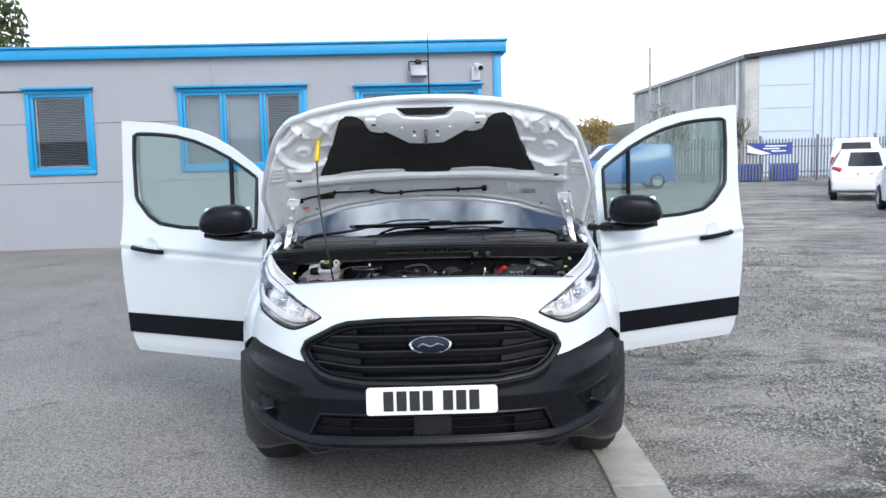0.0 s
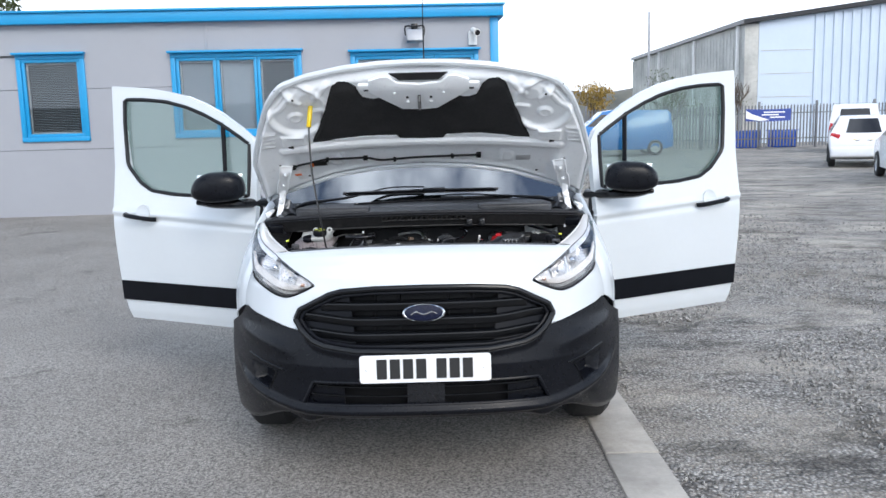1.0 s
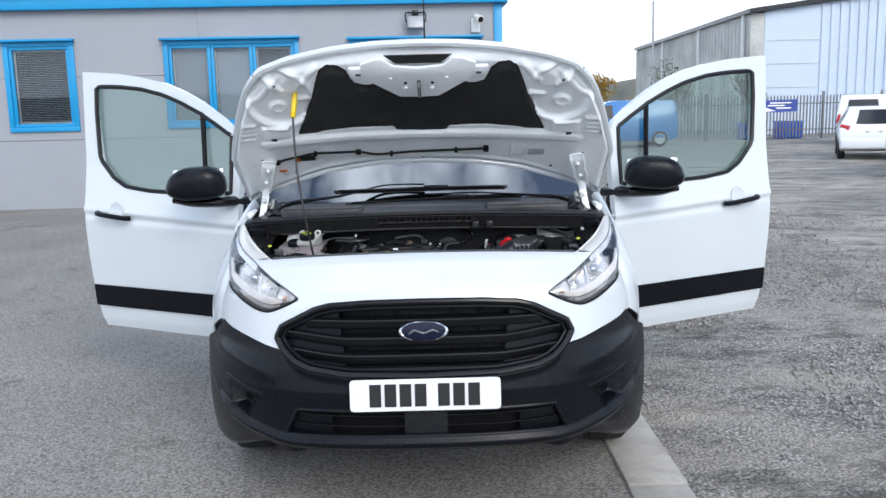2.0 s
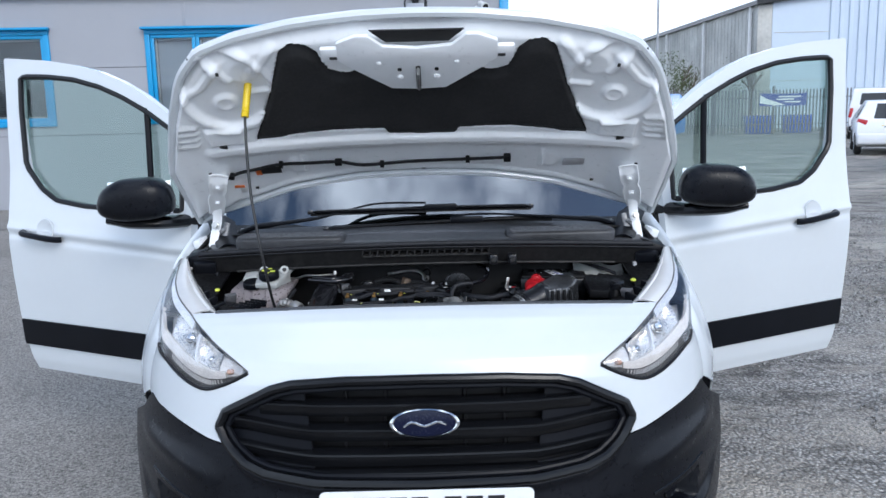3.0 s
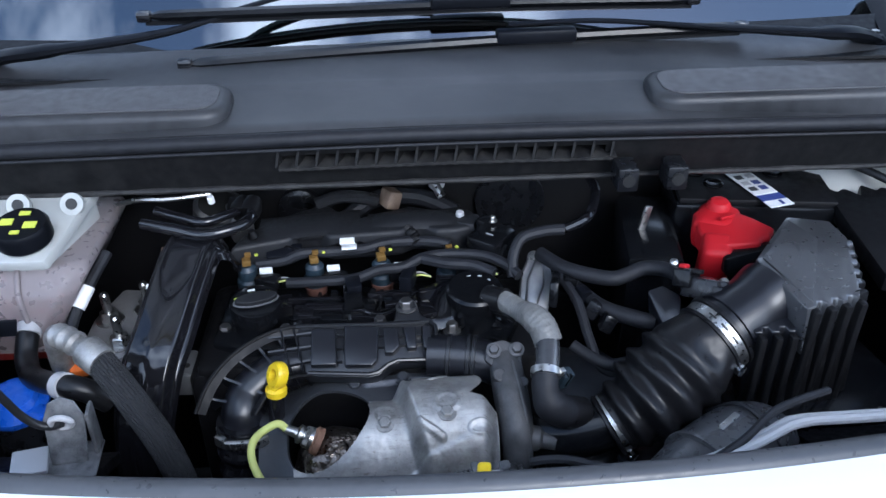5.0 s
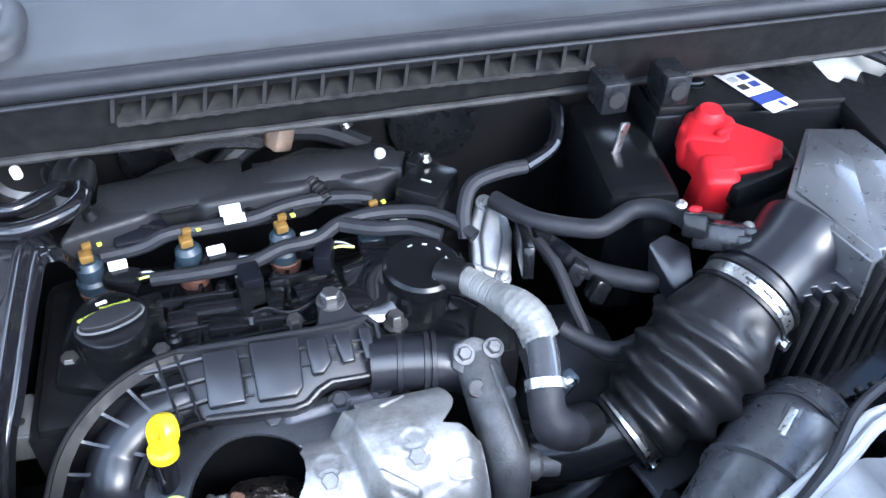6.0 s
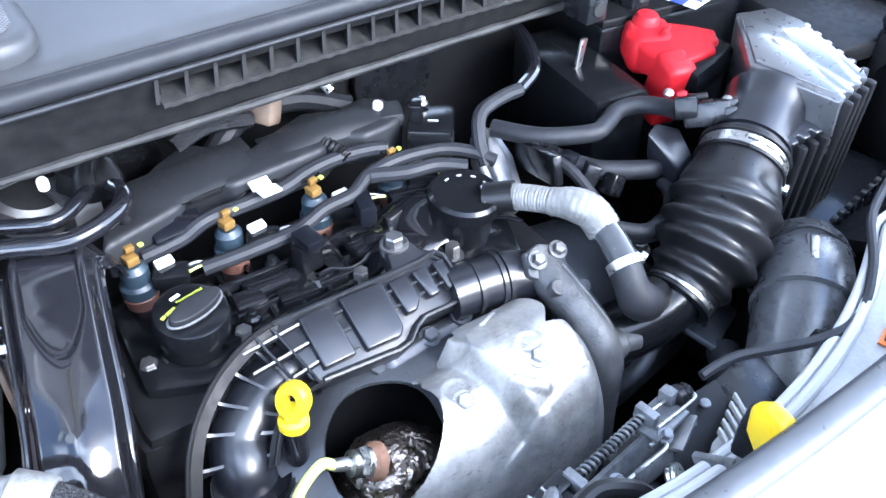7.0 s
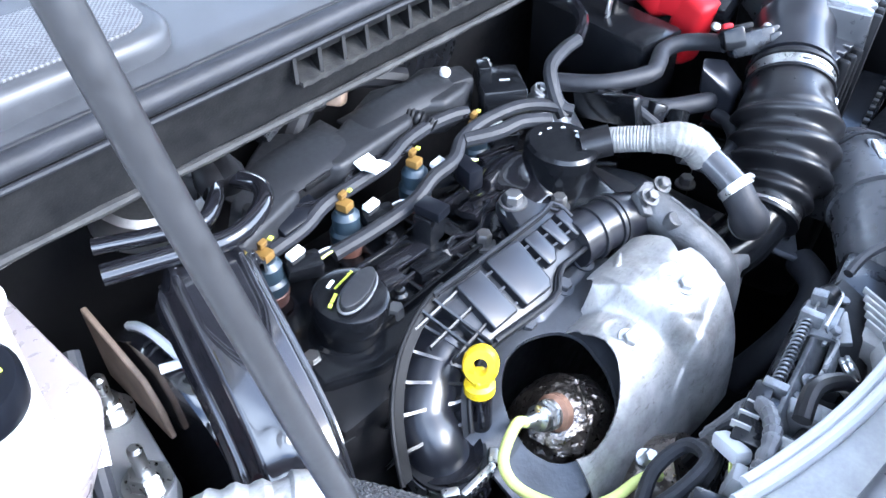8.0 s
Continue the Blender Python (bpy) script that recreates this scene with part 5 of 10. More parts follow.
def relief(x, a):
    """Height of the pressed inner panel, towards the viewer."""
    ax = abs(x)
    lo, hi = lerp_pts(H_BACK, ax), lerp_pts(H_FRONT, ax)
    edge = min(a - lo, hi - a, (0.80 - ax))
    h = 0.030 * smooth01(0.008, 0.06, edge)
    h -= 0.018 * smooth01(0.24, 0.20, a - 0.02 * ax) * smooth01(0.03, 0.06, a - lo) * smooth01(0.64, 0.58, ax)
    h += 0.010 * ridge(ax, a, 0.0, 0.245, 0.62, 0.262, 0.035)
    # round pressing at each corner: dish, rim, domes and webs
    c = math.hypot((ax - 0.528) / 0.118, (a - 0.515) / 0.142)
    h += 0.008 * smooth01(0.16, 0.05, abs(c - 1.05)) * smooth01(0.38, 0.43, ax)
    h -= 0.012 * smooth01(1.03, 0.95, c)
    h += 0.012 * ridge(ax, a, 0.588, 0.660, 0.520, 0.560, 0.020)
    h += 0.009 * max(ridge(ax, a, 0.540, 0.608, 0.597, 0.537, 0.018), ridge(ax, a, 0.597, 0.537, 0.650, 0.508, 0.018))
    h += 0.012 * bump(ax, a, 0.543, 0.471, 0.040, 0.040) - 0.004 * bump(ax, a, 0.543, 0.471, 0.024, 0.024)
    h += 0.008 * bump(ax, a, 0.478, 0.585, 0.050, 0.055)
    h += 0.008 * max(ridge(ax, a, 0.384, 0.670, 0.411, 0.630, 0.018), ridge(ax, a, 0.411, 0.630, 0.446, 0.588, 0.018))
    h += 0.010 * ridge(ax, a, 0.417, 0.506, 0.470, 0.502, 0.014)
    for i in range(4):
        h += 0.008 * ridge(ax, a, 0.648 + 0.004 * i, 0.389 - 0.026 * i, 0.70 + 0.005 * i, 0.391 - 0.026 * i, 0.0115)
    h += 0.012 * smooth01(0.0, 0.010, min(ax - 0.515, 0.632 - ax, a - 0.295, 0.372 + 0.08 * (ax - 0.527) - a))
    h += 0.008 * smooth01(0.0, 0.01, min(ax - 0.365, 0.385 - ax, a - 0.09, 0.185 - a))
    h += 0.006 * ridge(ax, a, 0.10, 0.20, 0.56, 0.215, 0.012)
    if in_pad(x, a):
        h -= 0.012
    h += 0.008 * ridge(ax, a, 0.66, -0.03, 0.64, 0.13, 0.04)
    h += 0.008 * bump(ax, a, 0.40, 0.13, 0.035, 0.05) * 0.6
    return h


def bonnet():
    def pt(u, v):
        k = 2 * u - 1
        x = 0.775 * (1 - abs(1 - abs(k)) ** 1.25) * (1 if k > 0 else -1)
        return x, v

    def xa(u, v):
        x, v = pt(u, v)
        ax = abs(x)
        lo, hi = lerp_pts(H_BACK, ax), lerp_pts(H_FRONT, ax)
        return x, lo + (hi - lo) * v

    # side strips beyond x = 0.70 fold into the corner by the outline itself
    def inner(u, v):
        x, a = xa(u, v)
        return hood(x, a, relief(x, a) - 0.012)

    def outer(u, v):
        x, a = xa(u, v)
        return hood(x, a, -0.022 - 0.02 * math.sin(math.pi * v) * (1 - (x / 0.8) ** 2))

    bm = bmn()
    sheet(bm, inner, 300, 200)
    b = part("bonnet", bm, PAINT_IN, VAN, "raised white bonnet, pressed inner side showing", sharp=60)
    bm = bmn()
    sheet(bm, lambda u, v: outer(1 - u, v), 60, 40, 0.004)
    part("outer_skin", bm, PAINT, b)
    bm = bmn()
    rim = [hood(x, lerp_pts(H_FRONT, abs(x)), -0.008) for x in np.linspace(-0.775, 0.775, 81)]
    rim += [hood(x, lerp_pts(H_BACK, abs(x)), -0.008) for x in np.linspace(0.765, -0.765, 81)]
    tube(bm, rim + [rim[0]], 0.014, 8, 1, cap=False)
    part("hem_edge", bm, PAINT, b)
    # felt pad
    bm = bmn()

    def pad(u, v):
        x = -0.492 + 0.984 * u
        ax = abs(x)
        lo = lerp_pts([(0, 0.262), (0.10, 0.266), (0.112, 0.292), (0.28, 0.306), (0.29, 0.298), (0.385, 0.297), (0.40, 0.288), (0.50, 0.290)], ax)
        hi = lerp_pts([(0, 0.60), (0.20, 0.556), (0.245, 0.575), (0.268, 0.645), (0.295, 0.672), (0.335, 0.676), (0.365, 0.655), (0.425, 0.47), (0.495, 0.294)], ax)
        a = lo + (hi - lo) * v
        puff = 0.014 * smooth01(0, 0.04, min(a - lo, hi - a)) + 0.003 * noise.noise((x * 9, a * 9, 2))
        return hood(x, a, 0.012 + puff)

    sheet(bm, pad, 110, 30, 0.006)
    part("felt_pad", bm, FELT, b, "black felt sound insulation pad", sharp=60)
    # latch reinforcement: faceted white plate
    m = Matrix.Translation(hood(0, 0, 0.036)) @ Matrix((( 1, 0, 0, 0), (0, HD.y, -HN.y, 0), (0, HD.z, -HN.z, 0), (0, 0, 0, 1)))
    m = m @ pose(0, 0.03, 0) @ Matrix.Diagonal((0.9, 1, 1, 1))
    bm = bmn()
    half = [(0.0, 0.482), (0.082, 0.486), (0.205, 0.575), (0.235, 0.60), (0.232, 0.665), (0.175, 0.69), (0.14, 0.69), (0.10, 0.652), (0.0, 0.642)]
    prism(bm, half + [(-x, a) for x, a in half[-2:0:-1]], m, 0.014, 0.006, 2)
    lp = part("latch_plate", bm, PAINT_IN, b, "white pressed latch reinforcement plate")
    for s in (-1, 1):
        bm = bmn()
        box(bm, (s * 0.240, 0.618, 0.004), (0.085, 0.05, 0.016), b=0.006)
        bmesh.ops.transform(bm, matrix=m, verts=bm.verts)
        part("latch_tab", bm, PAINT_IN, lp)
        bm = bmn()
        box(bm, (s * 0.245, 0.612, 0.013), (0.022, 0.009, 0.003), b=0.001)
        bmesh.ops.transform(bm, matrix=m, verts=bm.verts)
        part("slot", bm, PRINT_HOLE, lp)
        for x, a, r in ((0.055, 0.565, 0.006), (0.055, 0.535, 0.009), (0.115, 0.59, 0.007)):
            bm = bmn()
            lathe(bm, [(r, 0), (r, 0.003), (r * 0.6, 0.005)], m @ Vector((s * x, a, 0.013)), -HN, 14)
            part("rivet", bm, PLASTIC_SM if r < 0.007 else PAINT_IN, lp)
    bm = bmn()
    box(bm, (0, 0.535, 0.015), (0.014, 0.085, 0.004), b=0.002)
    bmesh.ops.transform(bm, matrix=m, verts=bm.verts)
    part("striker_slot", bm, PRINT_HOLE, lp)
    bm = bmn()
    tube(bm, [m @ Vector((0, 0.50, 0.012)), m @ Vector((0, 0.505, 0.032)), m @ Vector((0, 0.565, 0.032)), m @ Vector((0, 0.57, 0.012))], 0.0045, 8, 3)
    part("striker", bm, STEEL, lp)
    # opening above the plate, its darkness painted as a black plate
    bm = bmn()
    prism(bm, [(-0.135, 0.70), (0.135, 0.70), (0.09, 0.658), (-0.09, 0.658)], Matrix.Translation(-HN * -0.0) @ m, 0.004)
    part("latch_window", bm, PRINT_HOLE, lp)
    # small holes, drawn as black boxes with their shade in the colour; stickers
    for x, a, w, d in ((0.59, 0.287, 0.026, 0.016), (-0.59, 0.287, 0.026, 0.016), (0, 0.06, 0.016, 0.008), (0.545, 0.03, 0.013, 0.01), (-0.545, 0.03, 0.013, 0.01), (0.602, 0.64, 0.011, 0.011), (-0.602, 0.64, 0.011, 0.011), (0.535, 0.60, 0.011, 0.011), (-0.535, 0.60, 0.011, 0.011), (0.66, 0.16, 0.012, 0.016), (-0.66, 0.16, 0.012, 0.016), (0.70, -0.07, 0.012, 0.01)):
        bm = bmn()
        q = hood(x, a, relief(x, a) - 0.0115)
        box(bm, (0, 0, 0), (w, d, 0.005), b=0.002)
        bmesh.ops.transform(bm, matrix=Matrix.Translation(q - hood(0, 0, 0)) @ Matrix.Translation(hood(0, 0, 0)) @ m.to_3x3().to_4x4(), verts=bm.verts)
        part("hole_plug", bm, PRINT_HOLE, b)
    for x, a, w, d, mt in ((-0.49, 0.118, 0.085, 0.032, PRINT_HOLE), (-0.523, 0.118, 0.02, 0.030, ORANGE), (-0.60, 0.062, 0.05, 0.013, ORANGE), (-0.588, 0.035, 0.03, 0.03, LABEL), (0.475, 0.125, 0.075, 0.036, LABEL_GR)):
        bm = bmn()
        q = hood(x, a, relief(x, a) - 0.009 + (0.002 if mt is ORANGE else 0))
        box(bm, (0, 0, 0), (w, d, 0.002), b=0.0005)
        bmesh.ops.transform(bm, matrix=Matrix.Translation(q) @ m.to_3x3().to_4x4() @ pose(0, 0, 0, 0, 0, 4 if x < 0 else 0), verts=bm.verts)
        part("sticker", bm, mt, b)
    # washer hose with clips
    W = [(-0.705, -0.13), (-0.70, -0.03), (-0.672, 0.075), (-0.60, 0.135), (-0.52, 0.148), (-0.445, 0.158), (-0.36, 0.150), (-0.268, 0.143), (-0.20, 0.118), (-0.132, 0.118), (-0.06, 0.124), (0.018, 0.127), (0.14, 0.133), (0.264, 0.145)]
    bm = bmn()
    tube(bm, [hood(x, a, relief(x, a) + 0.002) for x, a in W], 0.0052, 8, 4)
    wp = part("washer_hose", bm, RUBBER, b)
    for x, a in ((-0.60, 0.135), (-0.445, 0.158), (-0.268, 0.143), (-0.132, 0.118), (0.14, 0.133), (0.264, 0.145)):
        bm = bmn()
        box(bm, hood(x, a, relief(x, a) + 0.003), (0.022 if x > 0.2 or -0.3 < x < -0.2 else 0.013, 0.02, 0.022 if x > 0.2 else 0.016), (39, 0, 0), b=0.002)
        part("hose_clip", bm, PLASTIC_DK, wp)
    # hinges: a pressed plate on the bonnet, a swinging arm down to the wing
    for s in (-1, 1):
        def line(t):
            return 0.630 + 0.055 * t, 0.175 - 0.205 * t

        def plate(u, v, s=s):
            x, a = line(u)
            k = 2 * v - 1
            w = 0.026 - 0.007 * smooth01(0.55, 1.0, u) - 0.006 * math.exp(-((u - 0.42) / 0.08) ** 2)
            return hood(s * (x + w * k * s), a + 0.010 * k * s, relief(x, a) + 0.010 + 0.004 * smooth01(0.75, 0.95, abs(k)) + 0.006 * math.exp(-(((u - 0.28) / 0.10) ** 2 + (k / 0.5) ** 2)))

        bm = bmn()
        sheet(bm, plate, 40, 12, 0.004)
        h = part("hinge", bm, PAINT_IN, b, "white painted bonnet hinge")
        bm = bmn()
        tube(bm, [hood(s * 0.672, 0.035, 0.026), (s * 0.684, 0.785, 1.170), (s * 0.694, 0.768, 1.115), (s * 0.703, 0.757, 1.050)], lambda t: 0.017 - 0.004 * t, 10, 6, flat=0.35, up=(0, 1, 0))
        part("hinge_arm", bm, PAINT_IN, h)
        bm = bmn()
        tube(bm, [(s * 0.655, 0.80, 1.165), (s * 0.662, 0.785, 1.125), (s * 0.672, 0.77, 1.075)], 0.010, 8, 4, flat=0.4, up=(0, 1, 0))
        box(bm, (s * 0.672, 0.780, 1.138), (0.030, 0.008, 0.012), (0, s * 38, 0), b=0.002)
        part("hinge_link", bm, LATCH_ZN, h)
        for t in (0.20, 0.58):
            x, a = line(t)
            bm = bmn()
            bolt(bm, hood(s * x, a, relief(x, a) + 0.016), 0.007, 0.007, -HN)
            part("hinge_bolt", bm, PAINT_IN, h)
        bm = bmn()
        bolt(bm, (s * 0.686, 0.772, 1.160), 0.009, 0.010, (0, -1, 0.2))
        part("hinge_pivot", bm, STEEL, h)


ROD = [(-0.470, 0.40, 1.60), (-0.478, 0.374, 1.51), (-0.4735, 0.350, 1.42), (-0.4665, 0.3310, 1.32), (-0.4515, 0.3110, 1.22), (-0.440, 0.302, 1.15), (-0.428, 0.311, 1.06), (-0.422, 0.332, 1.0), (-0.412, 0.342, 0.960), (-0.397, 0.346, 0.945), (-0.382, 0.346, 0.948)]


def prop_rod():
    bm = bmn()
    tube(bm, ROD[1:], 0.0039, 12, 6)
    r = part("prop_rod", bm, ROD_BLK, VAN, "black steel prop rod with yellow grip")
    bm = bmn()
    P = [Vector(p) for p in ROD]
    tube(bm, [P[0], P[0].lerp(P[1], 0.5), P[1]], lambda t: 0.0105 + 0.0008 * math.sin(t * 70), 12, 12)
    tube(bm, [P[0], P[0] + Vector((0, 0.02, 0.018))], 0.008, 10)
    part("grip", bm, YELLOW, r, "yellow ribbed grip")


# doors: u along the door from its hinge, z up, o out from its base plane
def door_pt(s, u, z, o=0.0):
    t, n = Vector((0.896, 0.443, 0)), Vector((0.443, -0.896, 0))
    p = Vector((0.88, 1.416, 0)) + t * u + n * o
    return Vector((s * p.x, p.y, z))


def door_off(z):
    return lerp_pts([(0.385, 0.082), (0.43, 0.094), (0.52, 0.106), (0.637, 0.114), (0.80, 0.122), (0.95, 0.125), (1.03, 0.122), (1.16, 0.098), (1.30, 0.078), (1.769, 0.045)], z)


D_TOP = [(0.0, 1.40), (0.03, 1.457), (0.115, 1.520), (0.25, 1.604), (0.37, 1.661), (0.50, 1.707), (0.65, 1.740), (0.80, 1.763), (1.06, 1.785), (1.09, 1.780)]
G_TOP = [(0.06, 1.43), (0.12, 1.468), (0.25, 1.542), (0.38, 1.60), (0.50, 1.643), (0.65, 1.678), (0.80, 1.695), (0.95, 1.703), (0.985, 1.69)]
G_BOT = [(0.06, 1.145), (0.40, 1.142), (0.60, 1.148), (0.77, 1.168), (0.86, 1.215), (0.95, 1.30), (0.97, 1.34), (0.985, 1.62)]


def door_end(z):
    return lerp_pts([(0.385, 1.010), (0.45, 1.030), (0.64, 1.054), (0.85, 1.064), (1.10, 1.070), (1.30, 1.070), (1.60, 1.075), (1.77, 1.078)], z)


def van_door(s):
    def f(u, v):
        z = 0.385 + 1.385 * v
        d = u * door_end(z)
        zt = lerp_pts(D_TOP, d)
        z = 0.385 + (zt - 0.385) * v
        o = door_off(z)
        o += 0.008 * smooth01(0.03, 0.0, abs(z - 0.99 - 0.05 * d)) - 0.004 * smooth01(0.03, 0.0, abs(z - 0.965 - 0.05 * d))
        return door_pt(s, d, z, o)

    def keep(u, v):
        z = 0.385 + 1.385 * v
        d = u * door_end(z)
        zt = lerp_pts(D_TOP, d)
        z = 0.385 + (zt - 0.385) * v
        return not (0.05 < d < 0.985 and lerp_pts(G_BOT, d) < z < lerp_pts(G_TOP, d))

    bm = bmn()
    sheet(bm, f if s > 0 else (lambda u, v: f(1 - u, v)), 120, 130, 0.035, keep if s > 0 else (lambda u, v: keep(1 - u, v)))
    d = part("front_door", bm, PAINT, VAN, "open white front door", sharp=50)
    # window seals
    ring = [(x, lerp_pts(G_TOP, x)) for x in np.linspace(0.055, 0.98, 40)] + [(x, lerp_pts(G_BOT, x)) for x in np.linspace(0.982, 0.055, 60)]
    bm = bmn()
    P = [door_pt(s, x, z, door_off(z) - 0.004) for x, z in ring]
    tube(bm, P + [P[0]], 0.012, 8, 1, cap=False)
    part("window_seal", bm, RUBBER, d)
    bm = bmn()

    def g(u, v):
        x = 0.055 + 0.925 * u
        lo, hi = lerp_pts(G_BOT, x), lerp_pts(G_TOP, x)
        z = lo + (hi - lo) * v
        return door_pt(s, x, z, door_off(z) - 0.02)

    sheet(bm, g if s > 0 else (lambda u, v: g(1 - u, v)), 24, 14, 0.004)
    part("window_glass", bm, GLASS, d, "pale green door glass").visible_shadow = False
    bm = bmn()
    tube(bm, [door_pt(s, 0.215, 1.14, door_off(1.14) - 0.008), door_pt(s, 0.245, 1.55, door_off(1.55) - 0.008)], 0.013, 8)
    part("quarter_bar", bm, PLASTIC, d)
    bm = bmn()
    sheet(bm, (lambda u, v: door_pt(s, (0.02 + 0.98 * u) * (door_end(0.6) - 0.004), 0.505 + 0.118 * v - 0.004 * (1 - u), door_off(0.505 + 0.118 * v) + 0.008)) if s > 0 else (lambda u, v: door_pt(s, (1.0 - 0.98 * u) * (door_end(0.6) - 0.004), 0.505 + 0.118 * v, door_off(0.505 + 0.118 * v) + 0.008)), 30, 8, 0.01)
    part("rubbing_strip", bm, PLASTIC, d, "black protective side moulding")
    # handle in its cup
    bm = bmn()
    tube(bm, [door_pt(s, u, 1.014 + 0.012 * (u - 0.83) / 0.12, door_off(1.01) + 0.008 + o) for u, o in ((0.722, 0.0), (0.745, 0.022), (0.83, 0.030), (0.925, 0.026), (0.955, 0.0))], 0.017, 10, 5, flat=0.8)
    part("door_handle", bm, PLASTIC, d, "black pull handle")
    bm = bmn()
    lathe(bm, [(0.052, 0), (0.05, 0.006), (0.035, 0.002), (0.004, 0.0)], door_pt(s, 0.82, 1.037, door_off(1.03) + 0.004), (s * 0.443, -0.896, 0.15), 28)
    part("handle_cup", bm, PAINT, d)
    # inner lining
    bm = bmn()
    sheet(bm, (lambda u, v: door_pt(s, 0.04 + 1.02 * u, 0.42 + 0.72 * v, -0.03 + 0.03 * v)) if s < 0 else (lambda u, v: door_pt(s, 1.06 - 1.02 * u, 0.42 + 0.72 * v, -0.03 + 0.03 * v)), 10, 8, 0.03)
    part("door_lining", bm, DASH, d)
    # mirror
    bm = bmn()
    t = bmesh.new()
    bmesh.ops.create_uvsphere(t, u_segments=32, v_segments=20, radius=1)
    for v in t.verts:
        c = v.co
        p = 3.2
        k = (abs(c.x) ** p + abs(c.y) ** p + abs(c.z) ** p) ** (-1 / p)
        c *= k
        if c.z < -0.25:
            c.z = -0.25 + (c.z + 0.25) * 0.72
        if c.y > 0.45:
            c.y = 0.45
        c.x *= 1 - 0.14 * max(0, c.z) * (1 if c.x * s > 0 else 0.6)
        c.z *= 1 - 0.16 * smooth01(0.2, 1.0, c.x * s)
    merge(bm, t, pose(s * 1.107, 1.235, 1.199, 0, s * 3, s * -4) @ Matrix.Diagonal((0.141, 0.086, 0.090, 1)))
    mr = part("door_mirror", bm, BUMPER, d, "large black door mirror housing", sharp=55)
    bm = bmn()
    tube(bm, [(s * 1.225, 1.245, 1.128), (s * 1.126, 1.245, 1.118), (s * 1.03, 1.27, 1.112), (s * 0.95, 1.35, 1.108), (s * 0.90, 1.40, 1.106)], lambda t: 0.042 - 0.016 * smooth01(0.25, 0.0, t), 12, 5, flat=0.62)
    part("mirror_arm", bm, PLASTIC_SM, mr)
    bm = bmn()
    box(bm, (s * 1.107, 1.279, 1.207), (0.24, 0.006, 0.13), (0, 0, s * -4), b=0.002)
    part("mirror_glass", bm, CHROME, mr)


def windscreen():
    bm = bmn()

    def f(u, v):
        k = 2 * u - 1
        x = k * (0.74 - 0.12 * v)
        y = 0.905 + 0.80 * v + 0.16 * k * k * (1 - 0.4 * v) - 0.05
        z = 1.118 + 0.66 * v - 0.03 * k * k + 0.05 * math.sin(math.pi * v)
        return (x, y, z)

    sheet(bm, f, 24, 16, 0.005)
    w = part("windscreen", bm, GLASS_DK, VAN, "raked windscreen glass")
    w.visible_shadow = False
    for s in (-1, 1):
        bm = bmn()
        tube(bm, [Vector(f(0.5 + 0.5 * s, v)) + Vector((s * 0.035, 0.03, -0.01)) for v in np.linspace(0, 1, 8)], 0.045, 10, 2, flat=0.7)
        part("windscreen_pillar", bm, PAINT, VAN)
    return f


def scuttle_trim():
    for s in (-1, 1):
        bm = bmn()

        def f(u, v, s=s):
            a = Vector((0.600, 0.70, 1.096)).lerp(Vector((0.685, 1.02, 1.135)), u)
            b = Vector((0.665, 0.70, 1.090)).lerp(Vector((0.800, 1.06, 1.165)), u)
            p = a.lerp(b, v if s > 0 else 1 - v)
            return (s * p.x, p.y, p.z + 0.014 * math.sin(math.pi * v))

        sheet(bm, f, 14, 8, 0.004)
        part("scuttle_trim", bm, PLASTIC, VAN, "black plastic trim between scuttle and hinge")


